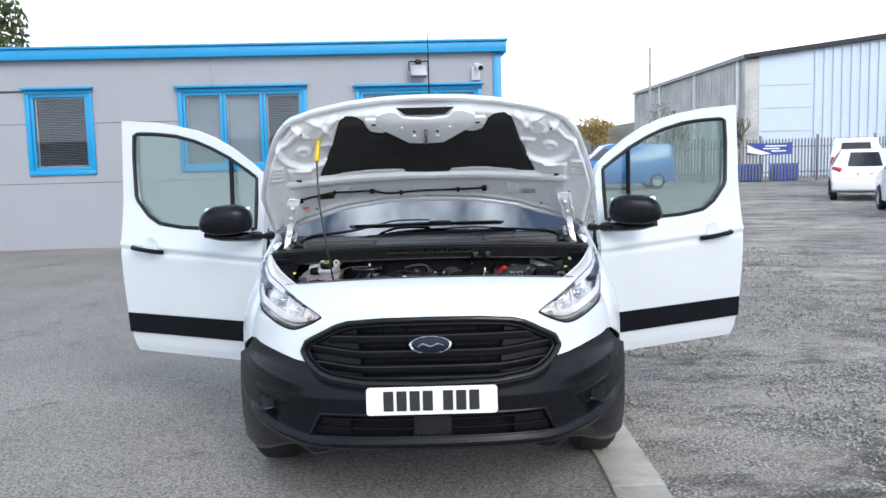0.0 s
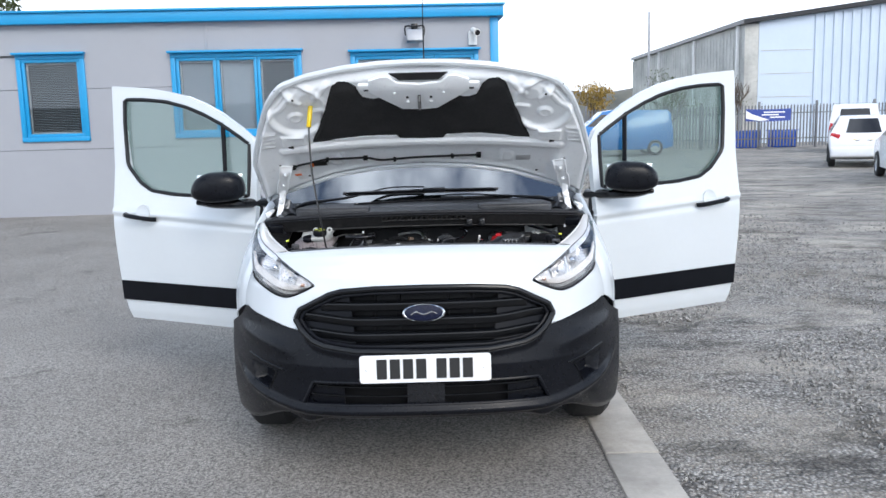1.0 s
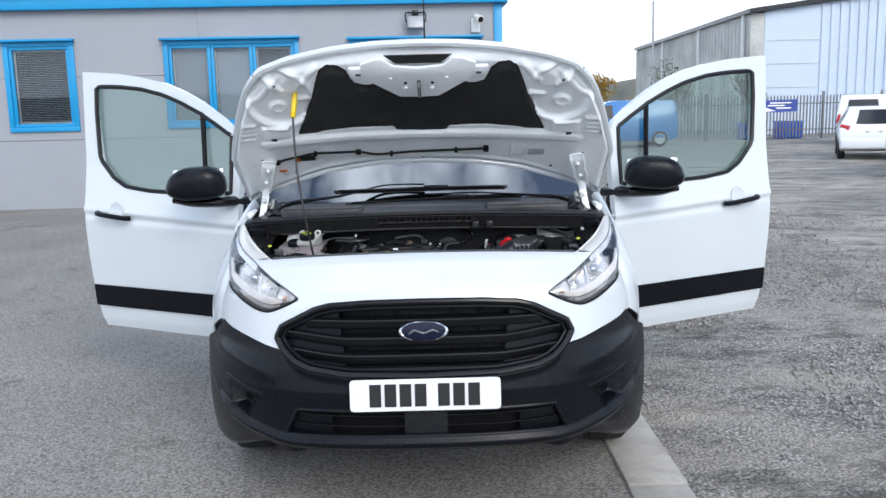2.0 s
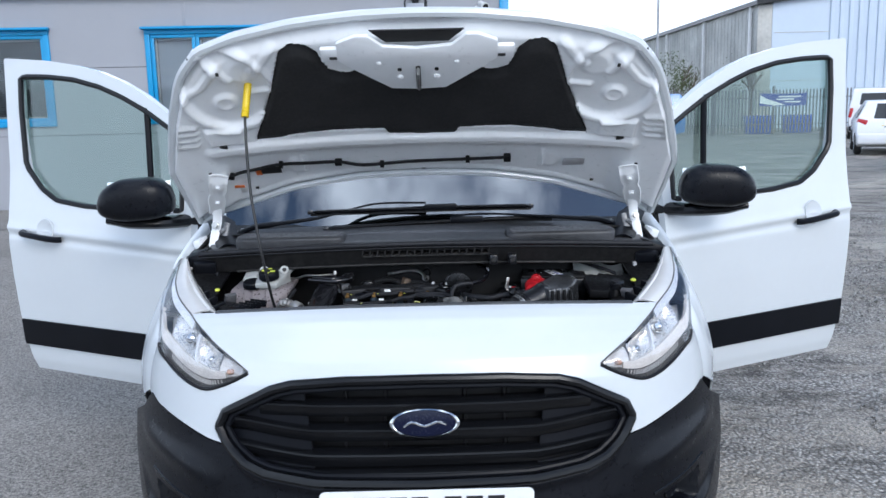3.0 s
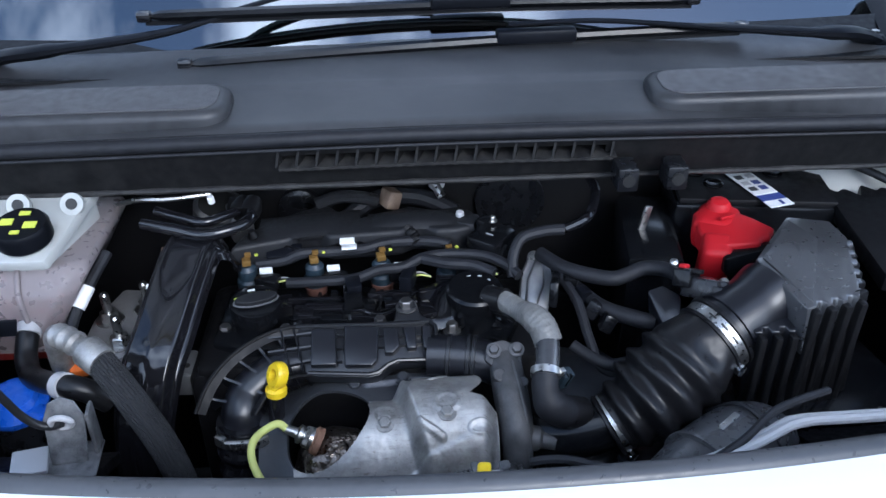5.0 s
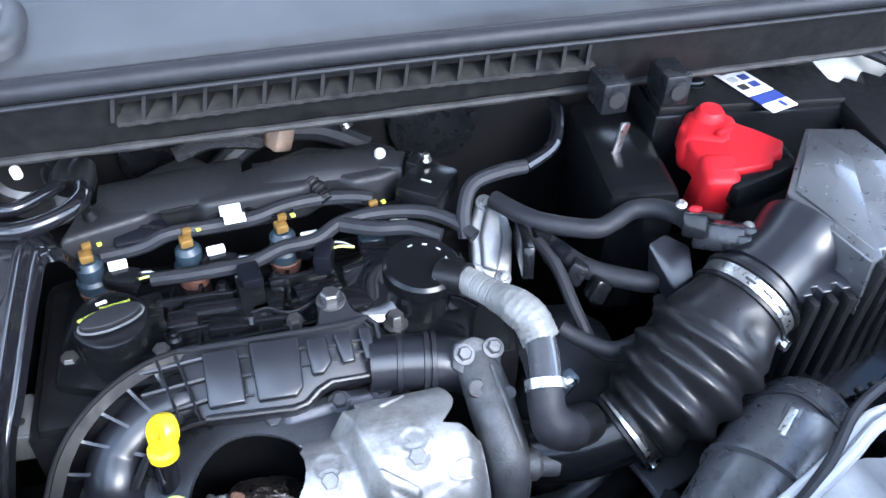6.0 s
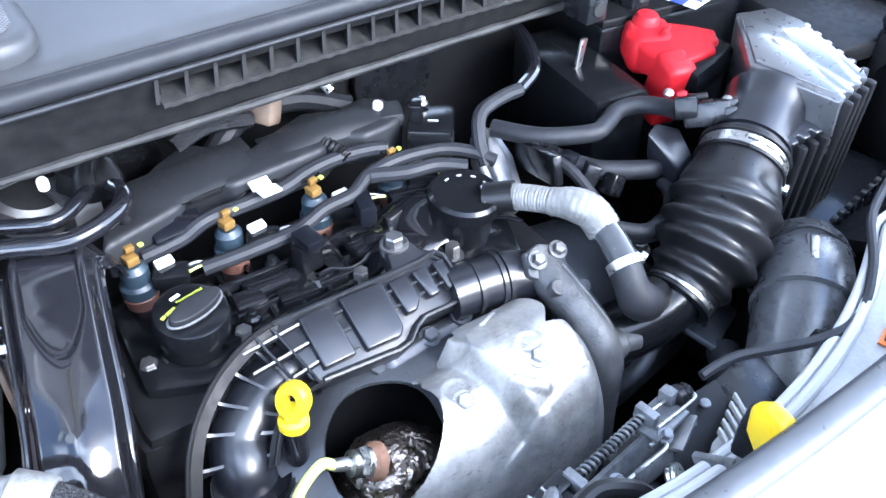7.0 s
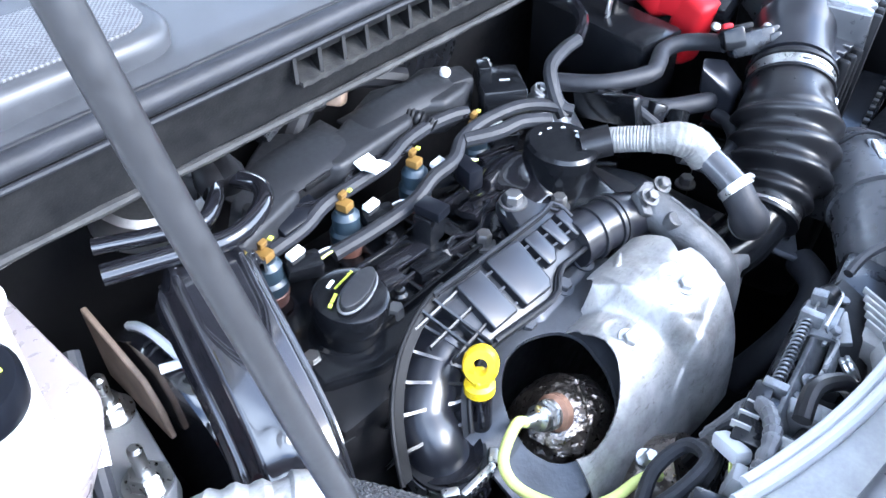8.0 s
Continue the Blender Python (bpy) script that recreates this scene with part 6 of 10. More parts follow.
def cabin():
    bm = bmn()
    sheet(bm, lambda u, v: ((2 * u - 1) * (0.70 + 0.06 * math.sin(math.pi * v)), 1.60 + 2.62 * v, 1.775 + 0.05 * math.sin(math.pi * min(1, v + 0.15)) - 0.03 * (2 * u - 1) ** 4 - 0.02 * (2 * u - 1) ** 2), 24, 20, 0.02)
    part("roof_panel", bm, PAINT, VAN)
    for s in (-1, 1):
        bm = bmn()

        def side(u, v, s=s):
            y, z = 2.36 + 1.86 * u, 0.32 + 1.44 * v
            x = 0.905 - 0.20 * smooth01(0.9, 1.85, z) ** 1.2
            return (s * x, y, z)

        def arch(u, v):
            y, z = 2.36 + 1.86 * u, 0.32 + 1.44 * v
            return math.hypot(y - 3.49, z - 0.34) > 0.385

        sheet(bm, side if s > 0 else (lambda u, v: side(1 - u, v)), 60, 40, 0.03, arch if s > 0 else (lambda u, v: arch(1 - u, v)))
        part("side_panel", bm, PAINT, VAN)
        bm = bmn()
        box(bm, (s * 0.86, 1.85, 0.345), (0.09, 1.05, 0.13), b=0.02)
        part("door_sill", bm, PAINT, VAN)
        bm = bmn()
        tube(bm, [(s * 0.885, 2.34, 0.34), (s * 0.89, 2.36, 0.95), (s * 0.80, 2.37, 1.5), (s * 0.72, 2.37, 1.76)], 0.05, 10, 4)
        part("door_post", bm, PAINT, VAN)
        bm = bmn()
        tube(bm, [(s * 0.66, 1.62, 1.765), (s * 0.70, 2.0, 1.775), (s * 0.72, 2.4, 1.775)], 0.035, 8, 4)
        part("roof_rail", bm, PAINT, VAN)
    bm = bmn()
    box(bm, (0, 4.2, 1.04), (1.72, 0.06, 1.42), b=0.03, taper=0.86)
    part("rear_panel", bm, PAINT, VAN)
    bm = bmn()
    box(bm, (0, 2.75, 0.30), (1.6, 2.9, 0.08), b=0.01)
    box(bm, (0, 2.42, 1.0), (1.55, 0.03, 1.4), b=0.01)
    part("load_floor", bm, PLASTIC_DK, VAN)
    # dashboard and seats behind the glass
    bm = bmn()
    sheet(bm, lambda u, v: ((2 * u - 1) * 0.73, 1.0 + 0.52 * v + 0.1 * (2 * u - 1) ** 2 * (1 - v), 1.075 + 0.03 * math.sin(v * 3) - 0.30 * smooth01(0.75, 1.0, v) + 0.04 * math.exp(-((u - 0.25) / 0.12) ** 2) * smooth01(0.3, 0.8, v)), 30, 14, 0.03)
    part("dashboard", bm, DASH, VAN, "dark plastic dashboard")
    bm = bmn()
    box(bm, (0, 1.02, 0.72), (1.5, 0.05, 0.62), b=0.01)
    part("bulkhead", bm, PLASTIC_DK, VAN)
    bm = bmn()
    tube(bm, [(-0.37 + 0.185 * math.cos(q), 1.50 + 0.085 * math.sin(q) + 0.0, 1.06 + 0.165 * math.sin(q)) for q in np.linspace(0, 2 * math.pi, 25)], 0.015, 8, 1, cap=False)
    tube(bm, [(-0.54, 1.50, 1.06), (-0.37, 1.49, 1.04), (-0.20, 1.50, 1.06)], 0.02, 8, 3)
    part("steering_wheel", bm, PLASTIC_DK, VAN)
    for x in (-0.37, 0.37):
        bm = bmn()
        box(bm, (x, 2.02, 0.62), (0.50, 0.50, 0.16), (6, 0, 0), b=0.05, seg=3)
        box(bm, (x, 2.27, 0.98), (0.48, 0.13, 0.66), (-10, 0, 0), b=0.05, seg=3)
        box(bm, (x, 2.36, 1.40), (0.26, 0.10, 0.18), (-8, 0, 0), b=0.04, seg=3)
        part("seat", bm, SEAT, VAN, "dark cloth front seat")
    bm = bmn()
    tube(bm, [(0.0, 2.2, 1.81), (0.0, 2.26, 2.32)], lambda t: 0.006 - 0.0035 * t, 8)
    lathe(bm, [(0.03, -0.02), (0.022, 0.015), (0.008, 0.03)], (0.0, 2.2, 1.81), (0, 0, 1), 16)
    part("roof_aerial", bm, PLASTIC, VAN, "thin black roof aerial")


def van_outside():
    front_skin()
    bumper()
    grille()
    number_plate()
    for s in (-1, 1):
        headlamp(s)
        fender(s)
        van_door(s)
    wheels()
    bonnet()
    prop_rod()
    windscreen()
    scuttle_trim()
    cabin()

# ---- the van: cowl, wipers and engine bay ----
def tb(name, m, parent, pts, r, n=12, k=6, label="", **kw):
    return part(name, tube(bmn(), pts, r, n, k, **kw), m, parent, label)


def bx(name, m, parent, c, s, rot=(0, 0, 0), b=0.003, label="", taper=1.0):
    return part(name, box(bmn(), c, s, rot, b, 2, taper), m, parent, label)


def lt(name, m, parent, prof, at, axis=(0, 0, 1), n=28, label=""):
    return part(name, lathe(bmn(), prof, at, axis, n), m, parent, label)


def bt(name, m, parent, at, r=0.007, h=0.009, axis=(0, 0, 1)):
    return part(name, bolt(bmn(), at, r, h, axis), m, parent)


def ribbed(r, amp, count):
    return lambda t: r + amp * math.sin(t * count * 2 * math.pi)


def cowl():
    def lip(x):
        return Vector((x, 0.634 + 0.085 * x * x + 0.007 * math.exp(-(x / 0.30) ** 2), 1.104 - 0.045 * x * x))

    def top(u, v):
        x = -0.70 + 1.40 * u
        a = lip(x)
        y = a.y + (0.90 + 0.10 * x * x - a.y) * v
        z = a.z + 0.003 + 0.006 * smooth01(0.0, 0.08, v) + 0.026 * v + 0.004 * smooth01(0.42, 0.46, v) - 0.02 * smooth01(0.9, 1.0, v)
        return (x, y, z)

    bm = bmn()
    sheet(bm, top, 90, 40, 0.004)
    c = part("cowl_panel", bm, COWL, VAN, "weathered dark plastic scuttle panel")
    bm = bmn()

    def wall(u, v):
        x = -0.70 + 1.40 * u
        a = lip(x)
        return (x, a.y - 0.006 + 0.012 * v, a.z - 0.005 - 0.058 * v)

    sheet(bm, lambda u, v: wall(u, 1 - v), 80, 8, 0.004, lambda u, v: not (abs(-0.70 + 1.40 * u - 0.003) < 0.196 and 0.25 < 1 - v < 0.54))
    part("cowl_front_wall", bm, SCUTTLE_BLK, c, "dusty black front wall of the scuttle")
    # black sheet that puts the slots' shade into colour
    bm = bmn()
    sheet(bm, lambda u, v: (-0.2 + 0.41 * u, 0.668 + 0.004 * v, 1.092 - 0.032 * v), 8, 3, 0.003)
    part("vent_back", bm, PRINT_HOLE, c)
    bm = bmn()
    sheet(bm, lambda u, v: (-0.196 + 0.40 * u, 0.628 + 0.042 * v + 0.004 * math.exp(-((u - 0.5) / 0.4) ** 2), 1.0710 + 0.005 * v + 0.0008 * math.sin(u * 190)), 90, 4, 0.004)
    part("vent_ledge", bm, DUSTY, c, "dusty ledge of the vent slots")
    for i in range(18):
        x = -0.194 + 0.0233 * i
        bm = bmn()
        prism(bm, [(0.637, 1.090), (0.668, 1.088), (0.668, 1.073), (0.631, 1.071)], Matrix(((0.35, 0.10, 1, x - 0.227 - 0.10 * 1.076), (1, 0, 0, 0), (0, 1, 0, 0), (0, 0, 0, 1))), 0.0032)
        part("vent_rib", bm, SCUTTLE_BLK, c)
    for dy, dz, r in ((-0.0085, -0.010, 0.0022), (0.006, 0.0055, 0.0020)):
        bm = bmn()
        tube(bm, [lip(x) + Vector((0, dy, dz)) for x in np.linspace(-0.72, 0.72, 40)], r, 8, 1)
        part("seal_lip", bm, HOSE, c)
    bm = bmn()
    tube(bm, [lip(x) + Vector((0, -0.004, 0.001)) for x in np.linspace(-0.72, 0.72, 30)], 0.0085, 16, 1)
    part("cowl_seal", bm, HOSE, c, "rubber bonnet seal along the scuttle edge")
    bm = bmn()
    tube(bm, [lip(x) + Vector((0, 0.016, 0.006)) for x in np.linspace(-0.72, 0.72, 30)], 0.0026, 8, 1)
    part("cowl_bead", bm, PLASTIC_SM, c)
    bm = bmn()
    tube(bm, [(x, 0.640 + 0.085 * x * x, 1.042 - 0.045 * x * x) for x in np.linspace(-0.60, 0.60, 30)], lambda t: 0.0036 + 0.0006 * math.sin(t * 97), 8, 2)
    part("cowl_lower_edge", bm, DUSTY, c)
    for s in (-1, 1):
        bm = bmn()
        r, x0, x1, y0, y1 = 0.030, 0.256, 0.605, 0.666, 0.757
        pts = []
        for cx, cy, a0 in ((x1 - r, y1 - r, 0), (x0 + r, y1 - r, 90), (x0 + r, y0 + r, 180), (x1 - r, y0 + r, 270)):
            pts += [(s * (cx + r * math.cos(radians(a0 + q))), cy + r * math.sin(radians(a0 + q))) for q in (0, 22, 45, 68, 90)]
        prism(bm, pts, pose(0, 0, 1.074, 4, 0, 0) @ pose(0, 0, -0.05), 0.078 - 0.02, 0.010, 3)
        pad = part("air_intake_pad", bm, COWL, c, "raised rounded intake cover with fine mesh")
        bm = bmn()
        pts2 = [(s * 0.4305 + (px - s * 0.4305) * 0.92, 0.7115 + (py - 0.7115) * 0.76) for px, py in pts]
        prism(bm, pts2, pose(0, 0, 1.074, 4, 0, 0) @ pose(0, 0, 0.0075), 0.0022, 0.0005, 1)
        part("intake_mesh", bm, MESH, pad)
        bm = bmn()
        box(bm, (s * 0.722, 0.745, 1.045), (0.09, 0.15, 0.085), (0, s * 8, s * -10), b=0.018)
        box(bm, (s * 0.705, 0.68, 1.035), (0.07, 0.06, 0.06), (12, 0, s * -20), b=0.012)
        part("cowl_end_cap", bm, PLASTIC, c)
        bm = bmn()
        box(bm, (s * 0.66, 0.66, 1.005), (0.012, 0.02, 0.045), (10, 0, 0), b=0.003)
        part("cowl_clip", bm, LABEL_GR if s > 0 else PLASTIC_GR, c)
    for x in (0.211, 0.269):
        bm = bmn()
        box(bm, (x, 0.612, 1.056), (0.025, 0.036, 0.030), b=0.003)
        b = part("cowl_bracket", bm, PLASTIC_GR, c)
        lt("bracket_hole", PRINT_HOLE, b, [(0.0075, 0), (0.0075, 0.003)], (x, 0.5945, 1.056), (0, -1, 0), 16)
    bm = bmn()
    sheet(bm, lambda u, v: (-0.70 + 1.40 * u, 0.806 + 0.115 * v + 0.10 * (-0.70 + 1.40 * u) ** 2 * v, 1.124 + 0.010 * v - 0.012 * math.sin(math.pi * v)), 60, 8, 0.004)
    part("wiper_well", bm, PLASTIC_DK, c, "dark recessed tray below the windscreen")
    for s in (-1, 1):
        # rubber, hose and clips where the scuttle meets the hinge
        tb("corner_hose", RUBBER, c, [(s * 0.70, 0.86, 1.17), (s * 0.715, 0.82, 1.12), (s * 0.735, 0.77, 1.09), (s * 0.745, 0.70, 1.07)], 0.008, 8)
        bx("corner_bracket", PAINT_IN, c, (s * 0.745, 0.80, 1.098), (0.03, 0.05, 0.035), (12, s * 14, s * 20), 0.004)
        bx("corner_rubber", RUBBER, c, (s * 0.735, 0.705, 1.060), (0.05, 0.06, 0.05), (20, s * 10, s * 30), 0.012)
        bx("corner_clip", PLASTIC_SM, c, (s * 0.70, 0.70, 1.085), (0.022, 0.03, 0.022), (10, 0, s * 15), 0.004)
    # wipers
    W1 = [(-0.392, 0.884, 1.183), (-0.10, 0.885, 1.186), (0.10, 0.885, 1.188), (0.356, 0.876, 1.188)]
    W2 = [(-0.335, 0.832, 1.132), (-0.05, 0.846, 1.142), (0.20, 0.858, 1.148), (0.427, 0.868, 1.150)]
    for blade, arm, mid in ((W1, [(-0.627, 0.885, 1.120), (-0.585, 0.868, 1.138), (-0.52, 0.858, 1.148), (-0.36, 0.866, 1.166), (-0.24, 0.90, 1.192), (-0.155, 0.908, 1.205), (0.0, 0.897, 1.205)], 0.0), (W2, [(0.632, 0.885, 1.120), (0.585, 0.862, 1.138), (0.518, 0.846, 1.146), (0.36, 0.850, 1.158), (0.22, 0.862, 1.166), (0.10, 0.862, 1.164)], 0.10)):
        bm = bmn()
        tube(bm, blade, lambda t: 0.0085 * smooth01(0, 0.02, t) ** 0.3 * smooth01(1, 0.98, t) ** 0.3 + 0.001, 8, 8, flat=0.8)
        w = part("windscreen_wiper", bm, PLASTIC_SM, VAN, "black flat-blade windscreen wiper")
        tb("wiper_rubber", RUBBER, w, [Vector(p) + Vector((0, 0.004, -0.010)) for p in blade], 0.004, 6)
        tb("wiper_arm", PLASTIC, w, arm, lambda t: 0.012 - 0.006 * smooth01(0.25, 0.6, t) + 0.005 * smooth01(0.22, 0.17, t), 10, 6, flat=0.6)
        m = Vector(blade[1]).lerp(Vector(blade[2]), 0.75)
        bx("blade_holder", PLASTIC, w, m + Vector((0, 0, 0.004)), (0.11, 0.024, 0.018), (0, 0, 2), 0.004)
        for e in (blade[0], blade[-1]):
            bx("end_cap", GLOSS_BLK, w, e, (0.02, 0.016, 0.015), (0, 0, 0), 0.004)
        lt("wiper_spindle", PLASTIC, w, [(0.020, 0), (0.020, 0.02), (0.012, 0.028)], Vector(arm[0]) - Vector((0, 0, 0.02)), (0, 0, 1), 18)
        lt("spindle_nut", STEEL, w, [(0.006, 0), (0.006, 0.008)], Vector(arm[0]) + Vector((0, 0, 0.006)), (0, 0, 1), 6)


def bay_shell():
    bm = bmn()
    box(bm, (0, 0.815, 0.72), (1.44, 0.03, 0.60), b=0.005)
    fw = part("firewall", bm, PLASTIC_DK, VAN)
    for x, z, r in ((0.10, 0.93, 0.05), (0.0, 0.985, 0.012), (-0.20, 0.93, 0.03)):
        lt("firewall_grommet", PLASTIC_GR, fw, [(r, 0), (r, 0.012), (r * 0.7, 0.016)], (x, 0.80, z), (0, -1, 0), 22)
    lt("grey_grommet", LABEL_GR, fw, [(0.012, 0), (0.012, 0.004), (0.004, 0.007)], (-0.005, 0.79, 0.965), (0, -1, 0.3), 20)
    bx("undertray", PLASTIC_DK, VAN, (0, 0.56, 0.33), (1.26, 0.68, 0.03))
    for s in (-1, 1):
        bm = bmn()
        sheet(bm, (lambda u, v: (s * (0.60 + 0.08 * v ** 2), 0.38 + 0.44 * u, 0.34 + 0.60 * v)) if s < 0 else (lambda u, v: (s * (0.60 + 0.08 * v ** 2), 0.82 - 0.44 * u, 0.34 + 0.60 * v)), 10, 10, 0.01)
        part("inner_wing", bm, PLASTIC_DK, VAN)
        bm = bmn()
        sheet(bm, lambda u, v, s=s: (s * (0.63 + 0.115 * (v if s < 0 else 1 - v)), 0.36 + 0.38 * u, 0.955 + 0.075 * u + 0.02 * (v if s < 0 else 1 - v)), 14, 6, 0.012)
        trim = part("wing_trim", bm, PLASTIC_DK, VAN)
        lt("lime_fastener", LIME, trim, [(0.008, 0), (0.008, 0.003), (0.005, 0.005)], (s * 0.612, 0.468, 1.008), (0, -0.2, 1), 18)
        for i in range(5):
            bx("trim_rib", PLASTIC, trim, (s * (0.60 + 0.03 * i), 0.40 + 0.03 * i, 0.965 + 0.010 * i), (0.012, 0.07, 0.03), (8, 0, s * 30), 0.003)
    # crossmember behind the painted panel, with seal
    def back(x):
        return min(0.211 + 0.9 * x * x, 0.295 + 0.02 * abs(x))

    bm = bmn()
    sheet(bm, lambda u, v: (-0.60 + 1.2 * u, nose(-0.6 + 1.2 * u, NS).y - 0.012 + (back(-0.6 + 1.2 * u) + 0.022 - nose(-0.6 + 1.2 * u, NS).y) * v, nose(-0.6 + 1.2 * u, NS).z - 0.012 + (0.932 - 0.07 * smooth01(-0.20, -0.28, -0.6 + 1.2 * u) - 0.05 * smooth01(0.26, 0.34, -0.6 + 1.2 * u) - nose(-0.6 + 1.2 * u, NS).z + 0.012) * smooth01(0.0, 0.55, v)), 60, 10, 0.02)
    cm = part("lock_carrier", bm, CARRIER, VAN, "dusty grey front lock carrier panel")
    bm = bmn()
    box(bm, (0, 0.20, 0.85), (1.1, 0.03, 0.12), b=0.006)
    part("carrier_face", bm, PLASTIC_DK, cm)
    bm = bmn()
    tube(bm, [nose(x, NS) + Vector((0, 0.006, -0.007)) for x in np.linspace(-0.56, 0.56, 40)], 0.0118, 12, 1)
    part("bonnet_seal", bm, SEAL_GREY, cm, "dark rubber seal along the panel edge")
    bm = bmn()
    tube(bm, [(x, back(x) + 0.012, 0.936) for x in np.linspace(-0.20, 0.50, 30)], 0.0050, 10, 2)
    tube(bm, [(x, back(x) + 0.022, 0.931) for x in np.linspace(-0.18, 0.50, 30)], 0.0042, 10, 2)
    part("pale_conduit", bm, LABEL_GR, cm)
    tb("release_cable", HOSE, cm, [(0.058, 0.292, 0.922), (0.09, 0.287, 0.928), (0.15, 0.262, 0.932), (0.195, 0.258, 0.936), (0.25, 0.285, 0.940), (0.30, 0.322, 0.945), (0.36, 0.345, 0.945)], 0.0042, 8)
    bm = bmn()
    box(bm, (0.200, 0.232, 0.9345), (0.032, 0.014, 0.002), (0, 0, 18), b=0)
    lab = part("warning_sticker", bm, ORANGE, cm)
    bx("sticker_bar", PRINT_HOLE, lab, (0.194, 0.230, 0.936), (0.012, 0.009, 0.002), (0, 0, 18), 0)
    for s in (-1, 1):
        bm = bmn()
        sheet(bm, lambda u, v: (s * (0.36 + 0.22 * u), 0.29 + 0.10 * v, 0.90 - 0.05 * v), 6, 4, 0.012)
        part("shroud_corner", bm, PLASTIC_DK, cm)
    # radiator and fan shroud below
    bm = bmn()
    box(bm, (0, 0.262, 0.63), (0.86, 0.03, 0.46), b=0.008)
    sh = part("fan_shroud", bm, PLASTIC_DK, VAN)
    for i in range(9):
        bx("shroud_rib", PLASTIC_GR, sh, (-0.36 + 0.09 * i, 0.285, 0.80), (0.014, 0.02, 0.10), (0, 0, 0), 0.003)
    for x, w in ((0.03, 0.10), (0.12, 0.08)):
        bx("shroud_block", PLASTIC_GR, sh, (x, 0.285, 0.85), (w, 0.055, 0.045), (6, 0, 8), 0.008)
    # moulded lugs, connectors and a looped hose where the shroud meets the carrier
    for i in range(7):
        bx("shroud_lug", (CARRIER, PLASTIC_GR, MOUNT)[i % 3], sh, (-0.20 + 0.026 * i, 0.272 - 0.004 * i + 0.012 * (i % 2), 0.862 + 0.010 * (i % 3)), (0.017, 0.030 - 0.006 * (i % 2), 0.030), (8, -6 + 5 * (i % 3), 14 + 9 * (i % 2)), 0.003)
    tb("looped_hose", HOSE, sh, [(-0.19, 0.315, 0.845), (-0.165, 0.300, 0.868), (-0.135, 0.298, 0.872), (-0.125, 0.318, 0.860), (-0.150, 0.328, 0.845), (-0.185, 0.318, 0.835)], 0.0058, 10)
    tb("ribbed_conduit", CONDUIT, sh, [(-0.150, 0.262, 0.905), (-0.118, 0.268, 0.912), (-0.09, 0.285, 0.900), (-0.080, 0.300, 0.875), (-0.095, 0.315, 0.84)], ribbed(0.0062, 0.0008, 40), 10, 14)
    tb("shroud_hose", RUBBER, sh, [(-0.10, 0.258, 0.918), (-0.075, 0.262, 0.925), (-0.05, 0.252, 0.918), (-0.035, 0.245, 0.90)], 0.0068, 10)
    bx("pale_connector", LABEL_GR, sh, (-0.125, 0.288, 0.885), (0.030, 0.014, 0.012), (10, 20, 60), 0.003)
    bx("plate_bracket", SHIELD, sh, (-0.105, 0.256, 0.895), (0.010, 0.042, 0.004), (14, 0, 24), 0.001)


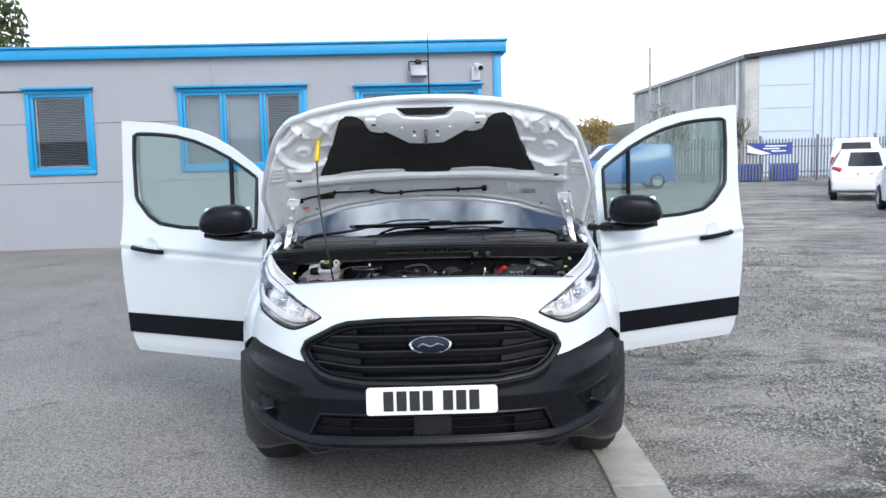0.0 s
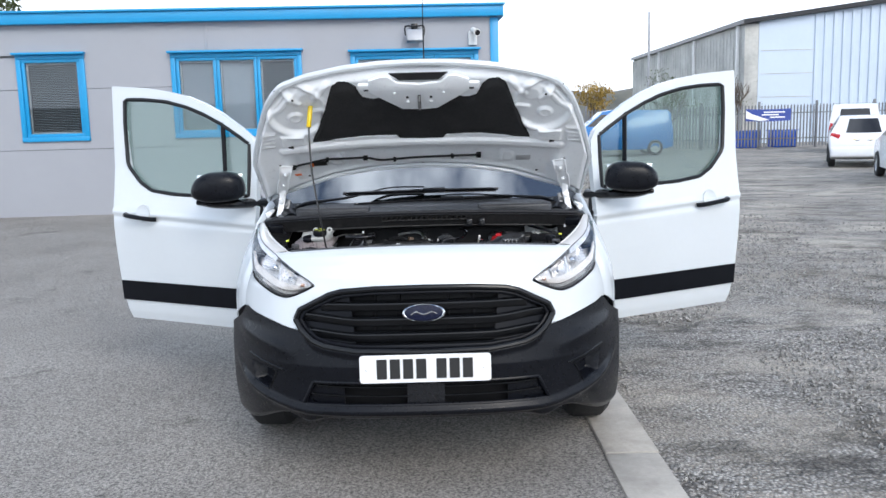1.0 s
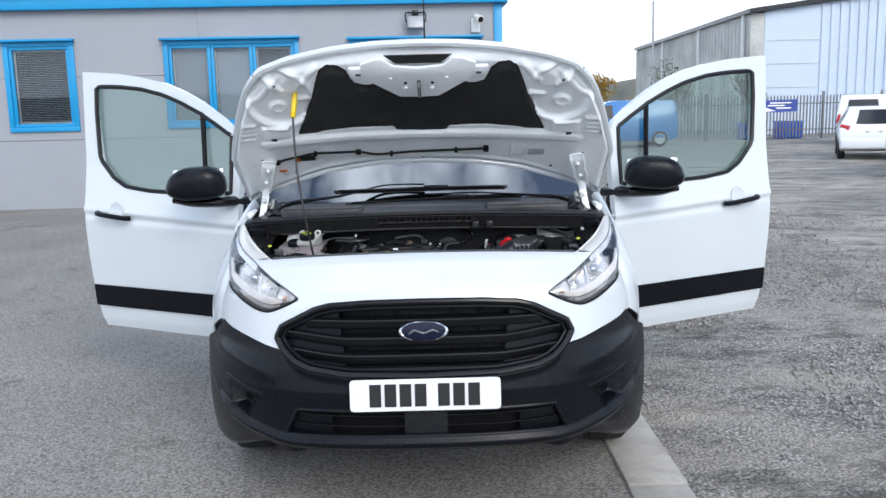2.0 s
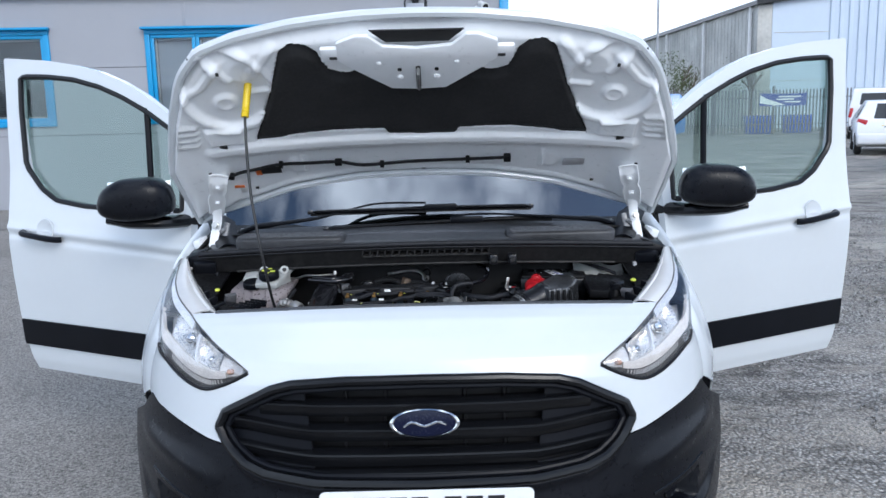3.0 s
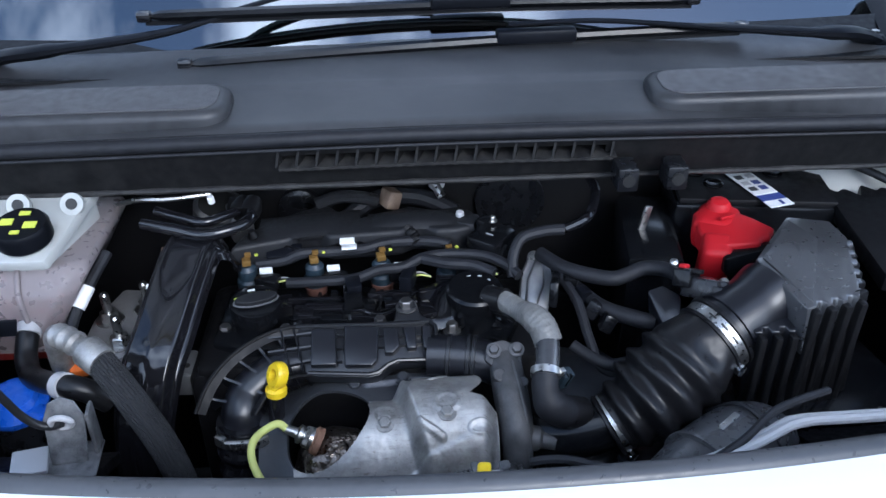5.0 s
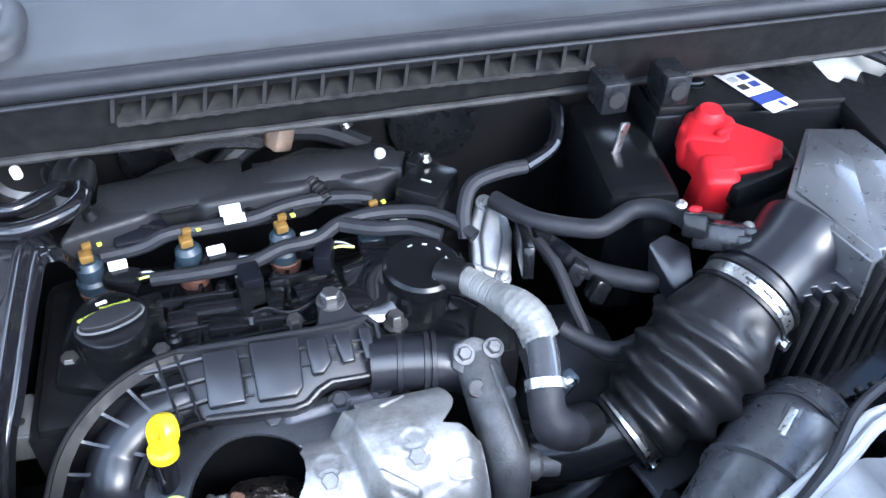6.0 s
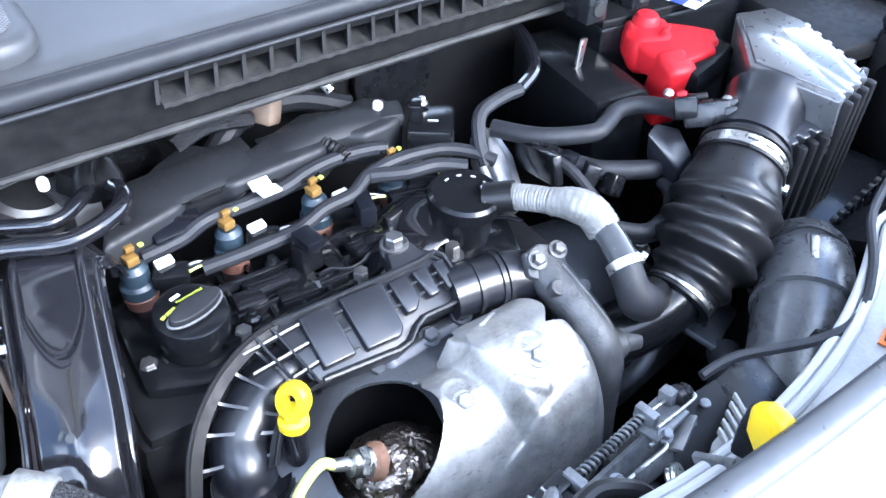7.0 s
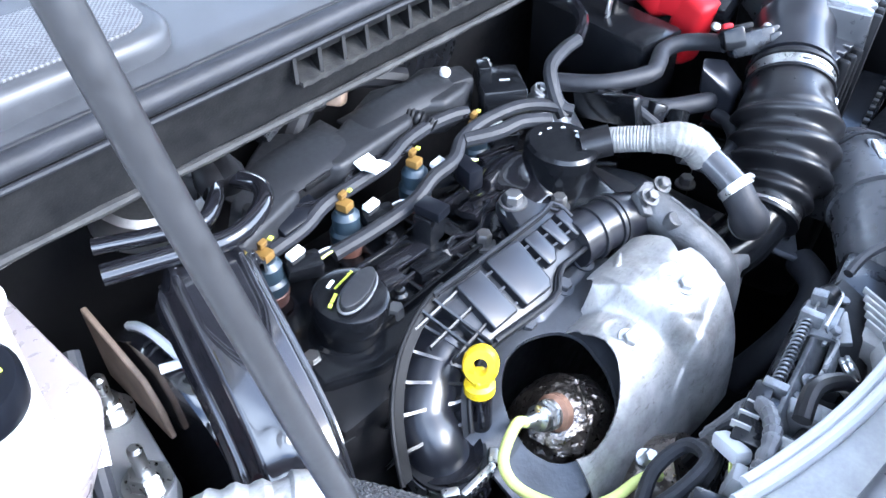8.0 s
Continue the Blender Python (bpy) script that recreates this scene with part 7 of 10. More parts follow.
def latch():
    bm = bmn()
    box(bm, (-0.012, 0.278, 0.902), (0.150, 0.005, 0.030), (-28, 0, 8), b=0.0015)
    box(bm, (0.030, 0.292, 0.916), (0.040, 0.028, 0.004), (-10, 0, 8), b=0.001)
    box(bm, (0.048, 0.300, 0.920), (0.010, 0.012, 0.016), (-10, 0, 8), b=0.001)
    la = part("bonnet_latch", bm, LATCH_ZN, VAN, "dirty zinc bonnet latch with coil spring")
    bm = bmn()
    P, n = [], 15
    a, b = Vector((-0.052, 0.288, 0.917)), Vector((0.016, 0.297, 0.922))
    d = (b - a).normalized()
    e1 = d.cross(Vector((0, 0, 1))).normalized()
    e2 = d.cross(e1)
    for i in range(n * 12 + 1):
        q = i / 12 * 2 * math.pi
        P.append(a.lerp(b, i / (n * 12)) + 0.0040 * (e1 * math.cos(q) + e2 * math.sin(q)))
    tube(bm, P, 0.00105, 5, 1)
    part("latch_spring", bm, LATCH_ZN, la)
    tb("spring_core", PLASTIC_DK, la, [a, b], 0.0036, 10)
    # bowden cable: hooked wire ends, rubber stop, black sheath
    tb("cable_inner", STEEL, la, [(0.018, 0.297, 0.923), (0.054, 0.300, 0.920)], 0.0012, 6)
    tb("cable_hook", STEEL, la, [(0.020, 0.284, 0.922), (0.060, 0.288, 0.921), (0.0655, 0.292, 0.921), (0.063, 0.300, 0.921), (0.054, 0.302, 0.920)], 0.0016, 8)
    lt("cable_stop", RUBBER, la, [(0.005, 0), (0.0085, 0.003), (0.0085, 0.008), (0.006, 0.010), (0.0075, 0.013), (0.005, 0.016)], (0.050, 0.298, 0.920), (1, -0.15, 0.1), 16)
    tb("pull_rod", STEEL, la, [(-0.062, 0.266, 0.905), (-0.020, 0.268, 0.914), (0.010, 0.270, 0.916), (0.018, 0.272, 0.916), (0.018, 0.278, 0.915), (0.008, 0.279, 0.915)], 0.0016, 7)
    bx("spring_anchor", LATCH_ZN, la, (0.020, 0.296, 0.924), (0.008, 0.018, 0.012), (0, 0, 8), 0.0015)
    bx("spring_seat", LATCH_ZN, la, (-0.056, 0.287, 0.914), (0.008, 0.018, 0.014), (0, 0, 8), 0.0015)
    bm = bmn()
    box(bm, (-0.085, 0.284, 0.903), (0.046, 0.026, 0.018), (0, -8, 10), b=0.003)
    box(bm, (-0.100, 0.276, 0.894), (0.028, 0.018, 0.014), (0, -8, 24), b=0.003)
    box(bm, (-0.066, 0.292, 0.909), (0.020, 0.014, 0.016), (0, -8, 10), b=0.002)
    sw = part("latch_switch", bm, PLASTIC_GR, la, "dark latch switch")
    for i in range(3):
        bx("switch_fin", CARRIER, sw, (-0.100 + 0.012 * i, 0.2905, 0.911), (0.0016, 0.014, 0.008), (0, -8, 10), 0.0004)
    tb("switch_wire", HOSE, sw, [(-0.108, 0.272, 0.892), (-0.122, 0.270, 0.885), (-0.128, 0.280, 0.865), (-0.12, 0.29, 0.83)], 0.0035, 8)
    tb("pale_wire", CABLE_Y, sw, [(-0.104, 0.281, 0.897), (-0.118, 0.284, 0.893), (-0.126, 0.276, 0.880)], 0.0015, 6)
    # dark back plate with rivets and pawls
    bm = bmn()
    slab(bm, [(-0.010, 0.282, 0.898), (0.060, 0.300, 0.905), (0.105, 0.300, 0.905), (0.100, 0.268, 0.896), (0.020, 0.252, 0.888)], (0, 0.01, -0.035), 0.002, 2)
    bp = part("back_plate", bm, PLASTIC_DK, la)
    for x, y, z in ((0.030, 0.276, 0.8995), (0.058, 0.282, 0.902), (0.080, 0.288, 0.9035)):
        lt("rivet", LATCH_ZN, bp, [(0.0045, 0), (0.0040, 0.0015), (0.002, 0.002)], (x, y, z), (0, -0.1, 1), 14)
    bx("pawl", LATCH_ZN, la, (0.004, 0.268, 0.906), (0.046, 0.005, 0.016), (-25, 12, 10), 0.0015)
    bx("pawl", ALU_DK, la, (0.040, 0.276, 0.910), (0.040, 0.012, 0.004), (-14, 6, 26), 0.001)
    for p in ((-0.030, 0.272, 0.911), (0.022, 0.278, 0.918), (-0.048, 0.274, 0.906)):
        bt("latch_bolt", LATCH_ZN, la, p, 0.0042, 0.005, (0, -0.4, 0.9))
    lt("spring_coil", STEEL, la, [(0.010, 0), (0.011, 0.002), (0.010, 0.004), (0.011, 0.006), (0.010, 0.008), (0.004, 0.009)], (0.012, 0.258, 0.897), (0.5, -0.6, 0.6), 20)
    # yellow safety catch by the panel's edge
    bm = bmn()
    slab(bm, [(-0.002, 0.190, 0.998), (-0.001, 0.200, 1.006), (0.001, 0.214, 1.006), (0.002, 0.224, 0.996), (0.002, 0.222, 0.976), (0.000, 0.210, 0.965), (-0.002, 0.196, 0.968), (-0.003, 0.188, 0.982)], (0.011, -0.001, 0), 0.003, 3)
    part("release_lever", bm, YELLOW, la, "yellow safety catch lever")
    bx("lever_bracket", PLASTIC, la, (0.016, 0.222, 0.962), (0.026, 0.018, 0.030), (0, 0, 20), 0.004)
    bx("lever_shank", LATCH_ZN, la, (0.010, 0.228, 0.948), (0.006, 0.030, 0.018), (-30, 0, 15), 0.0015)
    # wires, clips and moulded ends round the latch
    tb("latch_wire", HOSE, la, [(-0.135, 0.275, 0.885), (-0.10, 0.262, 0.893), (-0.065, 0.256, 0.898), (-0.040, 0.262, 0.892), (-0.035, 0.285, 0.870)], 0.0046, 10)
    tb("latch_wire", RUBBER, la, [(-0.150, 0.300, 0.86), (-0.135, 0.292, 0.882), (-0.112, 0.296, 0.886), (-0.095, 0.308, 0.870), (-0.09, 0.32, 0.83)], 0.0058, 10)
    tb("latch_wire", CONDUIT, la, [(-0.160, 0.285, 0.87), (-0.140, 0.272, 0.888), (-0.128, 0.262, 0.890), (-0.110, 0.255, 0.886)], ribbed(0.0052, 0.0007, 20), 10, 12)
    tb("latch_wire", HOSE, la, [(-0.075, 0.262, 0.88), (-0.070, 0.286, 0.886), (-0.078, 0.305, 0.875), (-0.085, 0.315, 0.84)], 0.0042, 9)
    for i, (x, y, z) in enumerate(((-0.128, 0.258, 0.896), (-0.145, 0.262, 0.890), (-0.112, 0.248, 0.900))):
        bx("moulded_end", (CARRIER, PLASTIC_GR, LABEL_GR)[i], la, (x, y, z), (0.024, 0.012, 0.010), (10, 10 * i, 40 - 20 * i), 0.003)
    bm = bmn()
    slab(bm, [(0.040, 0.236, 0.882), (0.082, 0.244, 0.886), (0.098, 0.268, 0.884), (0.086, 0.284, 0.878), (0.050, 0.276, 0.874)], (0, 0.006, -0.040), 0.004, 2)
    rm = part("ridged_moulding", bm, CARRIER, la, "dusty grey ridged plastic moulding")
    for i in range(5):
        bx("moulding_ridge", CARRIER, rm, (0.052 + 0.009 * i, 0.252 + 0.004 * i, 0.886), (0.0022, 0.030, 0.007), (0, 0, -24), 0.0008)
    bx("moulding_block", CARRIER, rm, (0.030, 0.236, 0.884), (0.026, 0.020, 0.022), (12, 0, 30), 0.004)
    for ob in la.children:
        if ob.name.split(".")[0] not in ("release_lever", "lever_bracket", "ridged_moulding"):
            ob.location += Vector((-0.012, 0, -0.016))
    la.data.transform(Matrix.Translation((-0.012, 0, -0.016)))


def engine_block():
    bm = bmn()
    box(bm, (-0.10, 0.59, 0.66), (0.42, 0.20, 0.44), b=0.02)
    box(bm, (-0.10, 0.58, 0.855), (0.40, 0.17, 0.06), b=0.012)
    en = part("engine_block", bm, PLASTIC_DK, VAN, "black diesel engine block")
    bm = bmn()
    # cam cover with stepped ribs
    prism(bm, [(-0.285, 0.535), (-0.24, 0.515), (-0.02, 0.515), (0.06, 0.50), (0.085, 0.56), (0.07, 0.64), (-0.28, 0.645)], pose(0, 0, 0.865), 0.030, 0.008, 2)
    cc = part("cam_cover", bm, PLASTIC_SM, en, "ribbed glossy black cam cover")
    for i in range(7):
        x = -0.19 + 0.026 * i
        bx("cover_rib", PLASTIC_SM, cc, (x, 0.582, 0.897), (0.004, 0.075, 0.010), (0, 0, -4), 0.001)
    for y in (0.545, 0.572, 0.605):
        bx("cover_rib", PLASTIC_SM, cc, (-0.13, y, 0.896), (0.17, 0.004, 0.012), (0, 0, 2), 0.001)
    for x, y, w, d in ((-0.155, 0.590, 0.045, 0.022), (-0.105, 0.580, 0.03, 0.03), (-0.045, 0.585, 0.05, 0.028), (-0.14, 0.560, 0.035, 0.018)):
        bx("cover_block", PLASTIC_SM, cc, (x, y, 0.898), (w, d, 0.018), (0, 0, -6), 0.003)
    bm = bmn()
    sheet(bm, lambda u, v: (-0.07 + 0.13 * u, 0.535 + 0.085 * v, 0.898 + 0.026 * math.sin(math.pi * u) * math.sin(math.pi * v) ** 0.6 + 0.01 * math.sin(u * 9 + v * 4) * math.sin(math.pi * u) * math.sin(math.pi * v)), 20, 14, 0.004)
    part("breather_hump", bm, GLOSS_BLK, cc)
    for x, y, z, w, d, h, rz, rx in ((-0.165, 0.598, 0.903, 0.070, 0.005, 0.010, -2, 0), (-0.150, 0.580, 0.905, 0.052, 0.014, 0.006, -2, 10), (-0.165, 0.562, 0.900, 0.060, 0.004, 0.010, 3, 0),
                                     (-0.178, 0.574, 0.902, 0.026, 0.020, 0.010, -4, 6), (-0.075, 0.600, 0.905, 0.052, 0.006, 0.014, 4, 0), (-0.060, 0.575, 0.912, 0.040, 0.020, 0.008, 8, -8),
                                     (-0.100, 0.556, 0.902, 0.040, 0.006, 0.010, -4, 0), (-0.205, 0.600, 0.898, 0.020, 0.030, 0.012, 5, 0), (-0.020, 0.590, 0.915, 0.034, 0.008, 0.012, 14, 0), (0.005, 0.610, 0.912, 0.040, 0.012, 0.020, -8, 5),
                                     (-0.135, 0.546, 0.897, 0.050, 0.004, 0.008, -3, 0), (-0.030, 0.556, 0.908, 0.020, 0.030, 0.016, 20, 0)):
        bx("cover_step", GLOSS_BLK, cc, (x, y, z), (w, d, h), (rx, 0, rz), 0.0014)
    tb("cover_joint", GLOSS_BLK, cc, [(-0.120 + 0.014 * i, 0.560 + 0.004 * math.sin(i * 1.9), 0.909 + 0.002 * math.cos(i * 1.3)) for i in range(11)], 0.0022, 8, 4)
    tb("cover_joint", GLOSS_BLK, cc, [(0.000 + 0.010 * i, 0.600 - 0.012 * i + 0.003 * math.sin(i * 2.2), 0.915) for i in range(8)], 0.0020, 8, 4)
    for x, y in ((-0.142, 0.604), (-0.095, 0.604), (-0.045, 0.606), (-0.185, 0.552), (0.072, 0.590)):
        lt("cover_plug", PLASTIC_SM, cc, [(0.007, 0), (0.007, 0.008), (0.0045, 0.010), (0.0045, 0.014), (0.003, 0.015)], (x, y, 0.898), n=16)
    bt("cover_bolt", ALU_DK, en, (-0.272, 0.560, 0.884), 0.0075, 0.010)
    # connector tower on the cover
    bx("sensor_body", PLASTIC_SM, en, (-0.118, 0.582, 0.915), (0.022, 0.020, 0.036), (0, 0, 8), 0.003)
    bx("sensor_clip", PLASTIC, en, (-0.116, 0.580, 0.937), (0.018, 0.026, 0.010), (0, 0, 8), 0.002)
    lt("sensor_base", PLASTIC_SM, en, [(0.018, 0), (0.018, 0.008), (0.013, 0.012)], (-0.118, 0.572, 0.895), n=22)
    for p in ((-0.272, 0.560, 0.884), (-0.197, 0.545, 0.890), (-0.085, 0.548, 0.895), (0.0, 0.53, 0.896)):
        bt("cover_bolt", ALU_DK, en, p, 0.0072, 0.012)
    bt("cover_bolt", ALU_DK, en, (-0.053, 0.543, 0.926), 0.0085, 0.009)
    # oil filler cap
    bm = bmn()
    lathe(bm, [(0.026, 0.0), (0.027, 0.012), (0.0295, 0.014), (0.0305, 0.030), (0.029, 0.036), (0.0255, 0.038), (0.01, 0.038)], (-0.233, 0.561, 0.899), (0.06, -0.12, 1), 40)
    oc = part("oil_filler_cap", bm, PLASTIC_SM, en, "round black oil filler cap with grip bar")
    M = pose(-0.2306, 0.5563, 0.9375, 7, 3.4, 22) @ Matrix.Scale(0.87, 4)
    bm = bmn()
    prism(bm, [(0.0285 * math.cos(q), -0.006 + 0.0105 * math.sin(q)) for q in np.linspace(0, 2 * math.pi, 28, endpoint=False)], Matrix.Identity(4), 0.010, 0.003, 3)
    bmesh.ops.transform(bm, matrix=M, verts=bm.verts)
    part("cap_grip", bm, MATT, oc)
    bm = bmn()
    tube(bm, [M @ Vector((0.0300 * math.cos(q), -0.006 + 0.0120 * math.sin(q), 0.0035)) for q in np.linspace(0, 2 * math.pi, 40)], 0.0011, 6, 1, cap=False)
    part("grip_outline", bm, CONDUIT, oc)
    lettering("cap_lettering", "recommended", M @ pose(0.010, 0.0125, 0.0007, 0, 0, -7), 0.0048, LIME, oc)
    for x, w in ((-0.0235, 0.005), (-0.014, 0.011)):
        bm = bmn()
        box(bm, (x, 0.0115 - abs(x) * 0.14, 0.0002), (w, 0.0032, 0.001), (0, 0, -x * 500), b=0)
        bmesh.ops.transform(bm, matrix=M, verts=bm.verts)
        part("cap_lettering_bar", bm, LIME, oc)
    bm = bmn()
    box(bm, (0, 0.020, 0.0002), (0.010, 0.003, 0.001), b=0)
    bmesh.ops.transform(bm, matrix=M, verts=bm.verts)
    part("cap_symbol", bm, LABEL, oc)
    lt("oil_filler_neck", PLASTIC_SM, en, [(0.031, 0), (0.030, 0.035), (0.026, 0.042)], (-0.237, 0.567, 0.856), (0.06, -0.12, 1), 26)
    # fuel filter cap
    bm = bmn()
    lathe(bm, [(0.028, 0), (0.028, 0.04), (0.034, 0.043), (0.034, 0.055), (0.031, 0.058), (0.02, 0.0575)], (0.027, 0.556, 0.888), (0.03, -0.08, 1), 36)
    fc = part("filter_cap", bm, PLASTIC_SM, en, "round black filter cap with moulded marks")
    for i in range(9):
        q = radians(-70 + 35 * i)
        bx("moulded_mark", LABEL_GR, fc, (0.0287 + 0.022 * math.cos(q), 0.5515 + 0.022 * math.sin(q), 0.9455 + 0.0018 * math.sin(q)), (0.0045, 0.0016, 0.0006), (-5, 2, math.degrees(q) + 90), 0)
    lt("paint_dot", LABEL, fc, [(0.0035, 0), (0.0035, 0.0006)], (0.045, 0.545, 0.9462), (0.03, -0.08, 1), 10)
    # injectors
    for i, x in enumerate((-0.251, -0.167, -0.083, 0.001)):
        p = Vector((x, 0.632, 0))
        bm = bmn()
        lathe(bm, [(0.0135, 0), (0.0135, 0.018), (0.0150, 0.019), (0.0150, 0.022), (0.011, 0.025)], (x, p.y, 0.884), n=22)
        inj = part("fuel_injector", bm, COPPER, en, "diesel injector with blue body and brass clip")
        lt("injector_body", INJ_BLUE, inj, [(0.0125, 0), (0.0150, 0.003), (0.0150, 0.012), (0.0120, 0.015), (0.0120, 0.028), (0.008, 0.033)], (x, p.y, 0.905), n=22)
        bx("brass_clip", GOLD, inj, (x, p.y, 0.943), (0.011, 0.012, 0.008), (0, 0, 12), 0.0012)
        bx("clip_tab", GOLD, inj, (x + 0.002, p.y + 0.004, 0.9505), (0.008, 0.005, 0.006), (12, 0, 12), 0.0008)
        bx("connector", PLASTIC_SM, inj, (x + 0.026, p.y - 0.012, 0.921), (0.030, 0.020, 0.016), (8, 4, -22), 0.003)
        bx("connector_label", LABEL, inj, (x + 0.024, p.y - 0.006, 0.9325), (0.016, 0.008, 0.005), (14, 4, 10), 0.001)
        for j in range(3):
            tb("lead", (CABLE_Y, HOSE, LABEL_GR)[j], inj, [(x + 0.038, p.y - 0.016 + 0.004 * j, 0.921), (x + 0.050, p.y - 0.020 + 0.003 * j, 0.926), (x + 0.062, p.y - 0.022, 0.924)], 0.0013, 5, 4)
        bx("green_dot", LIME, inj, (x + 0.012, p.y + 0.007, 0.9485), (0.004, 0.004, 0.002), (0, 0, 20), 0)
    # looms
    lm = tb("wiring_loom", HOSE, en, [(-0.240, 0.640, 0.934), (-0.205, 0.640, 0.938), (-0.180, 0.642, 0.946), (-0.14, 0.646, 0.944), (-0.105, 0.645, 0.947), (-0.075, 0.652, 0.950), (-0.04, 0.655, 0.950), (-0.010, 0.650, 0.950), (0.004, 0.646, 0.948)], 0.0070, 10, 10, label="corrugated injector wiring loom")
    tb("loom_branch", HOSE, lm, [(-0.20, 0.612, 0.922), (-0.16, 0.606, 0.926), (-0.115, 0.604, 0.930), (-0.085, 0.608, 0.938), (-0.055, 0.610, 0.940), (-0.03, 0.622, 0.945), (0.005, 0.624, 0.948), (0.045, 0.616, 0.948), (0.07, 0.600, 0.945), (0.085, 0.580, 0.940)], 0.0066, 10, 10)
    tb("loom_branch", HOSE, lm, [(-0.03, 0.620, 0.945), (0.0, 0.606, 0.945), (0.03, 0.600, 0.945), (0.055, 0.585, 0.942)], 0.0072, 10, 8)
    tb("loom_tail", PLASTIC_DK, lm, [(-0.036, 0.652, 0.948), (-0.042, 0.662, 0.955), (-0.050, 0.675, 0.958)], ribbed(0.0075, 0.0012, 7), 10, 10)
    for c in ((-0.125, 0.650, 0.9565), (-0.122, 0.638, 0.9555)):
        bx("loom_tag", LABEL, lm, c, (0.019, 0.011 if c[1] > 0.645 else 0.014, 0.003), (18 if c[1] > 0.645 else -8, 0, 3), 0.001, "white paper loom tag")
    bx("loom_clip", PLASTIC, lm, (-0.050, 0.598, 0.930), (0.016, 0.030, 0.022), (0, 0, -15), 0.003)
    tb("return_pipe", GLOSS_BLK, lm, [(-0.245, 0.642, 0.948), (-0.21, 0.652, 0.952), (-0.168, 0.642, 0.949), (-0.12, 0.660, 0.950), (-0.083, 0.642, 0.949), (-0.04, 0.665, 0.95), (0.0, 0.640, 0.949)], 0.0022, 6, 8)


def manifold():
    out = [(-0.270, 0.632), (-0.258, 0.665), (-0.236, 0.690), (-0.195, 0.722), (-0.168, 0.738), (-0.150, 0.735), (-0.128, 0.708), (-0.112, 0.700), (-0.085, 0.712), (-0.045, 0.728), (-0.012, 0.716), (0.018, 0.722), (0.040, 0.708), (0.038, 0.668), (0.016, 0.660), (-0.012, 0.658), (-0.028, 0.672), (-0.040, 0.672), (-0.056, 0.660), (-0.148, 0.654), (-0.160, 0.668), (-0.185, 0.668), (-0.196, 0.652)]
    bm = bmn()
    prism(bm, out, pose(0, 0, 0.925), 0.038, 0.011, 3)
    mf = part("intake_manifold_cover", bm, MATT, VAN, "dull dark grey moulded manifold cover")
    bm = bmn()
    sheet(bm, lambda u, v: (-0.24 + 0.13 * u, 0.665 + 0.06 * v - 0.015 * (1 - u), 0.9605 + 0.007 * math.sin(math.pi * u) ** 0.6 * math.sin(math.pi * v) ** 0.6), 24, 16, 0.003)
    part("cover_hump", bm, MATT, mf)
    bm = bmn()
    sheet(bm, lambda u, v: (-0.10 + 0.13 * u, 0.668 + 0.045 * v, 0.960 + 0.010 * math.sin(math.pi * u) ** 0.5 * math.sin(math.pi * v) ** 0.5), 14, 8, 0.003)
    part("cover_hump", bm, MATT, mf)
    lt("white_cap_nut", LABEL_GR, mf, [(0.008, 0), (0.008, 0.003), (0.0055, 0.004), (0.0055, 0.010), (0.004, 0.012)], (0.021, 0.690, 0.960), (0, -0.1, 1), 20)
    bx("cover_lug", MATT, mf, (0.031, 0.683, 0.955), (0.026, 0.03, 0.022), (0, 0, -20), 0.005)
    bx("cover_lattice", PLASTIC_DK, mf, (-0.172, 0.663, 0.958), (0.030, 0.012, 0.006), (0, 0, 5), 0.001)
    bx("embossed_plate", PLASTIC, mf, (-0.205, 0.648, 0.945), (0.046, 0.02, 0.010), (24, 0, 4), 0.003)
    lt("stud", PLASTIC_DK, mf, [(0.006, 0), (0.004, 0.008), (0.007, 0.012), (0.004, 0.02)], (-0.240, 0.658, 0.955), (-0.2, -0.2, 1), 12)
    # hoses and pipes behind
    tb("coolant_hose", HOSE, mf, [(-0.14, 0.745, 0.93), (-0.09, 0.765, 0.955), (-0.03, 0.765, 0.955), (0.02, 0.745, 0.94)], 0.012, 10)
    tb("braided_lead", BRAID, mf, [(-0.17, 0.735, 0.965), (-0.14, 0.742, 0.972), (-0.11, 0.742, 0.970), (-0.09, 0.75, 0.96)], 0.009, 10)
    tb("steel_pipe", STEEL, mf, [(-0.13, 0.775, 0.985), (-0.06, 0.775, 0.995), (-0.02, 0.765, 0.99), (0.0, 0.745, 0.965)], 0.006, 10)
    bx("tan_tab", TAN, mf, (-0.070, 0.752, 0.962), (0.022, 0.026, 0.026), (0, 20, 30), 0.004)
    # black box beside the manifold
    bm = bmn()
    box(bm, (0.058, 0.650, 0.935), (0.046, 0.055, 0.055), (0, 0, -38), b=0.006)
    bb = part("vacuum_box", bm, PLASTIC_SM, mf)
    bt("box_screw", STEEL, bb, (0.062, 0.672, 0.965), 0.004, 0.006)
    bx("box_fin", PLASTIC_SM, bb, (0.05, 0.665, 0.965), (0.012, 0.02, 0.02), (0, 0, -38), 0.002)
    bx("box_mark", LABEL_GR, bb, (0.055, 0.642, 0.9635), (0.010, 0.0015, 0.001), (0, 0, -38), 0)
    # silver vacuum pump: a narrow cast body with a raised web, lugs and screws
    VP = pose(0.112, 0.618, 0.892, 32, 8, -14)
    bm = bmn()
    prism(bm, [(-0.016, -0.044), (0.010, -0.050), (0.021, -0.040), (0.020, 0.010), (0.010, 0.036), (-0.002, 0.046), (-0.016, 0.040), (-0.022, 0.012)], VP, 0.020, 0.004, 3)
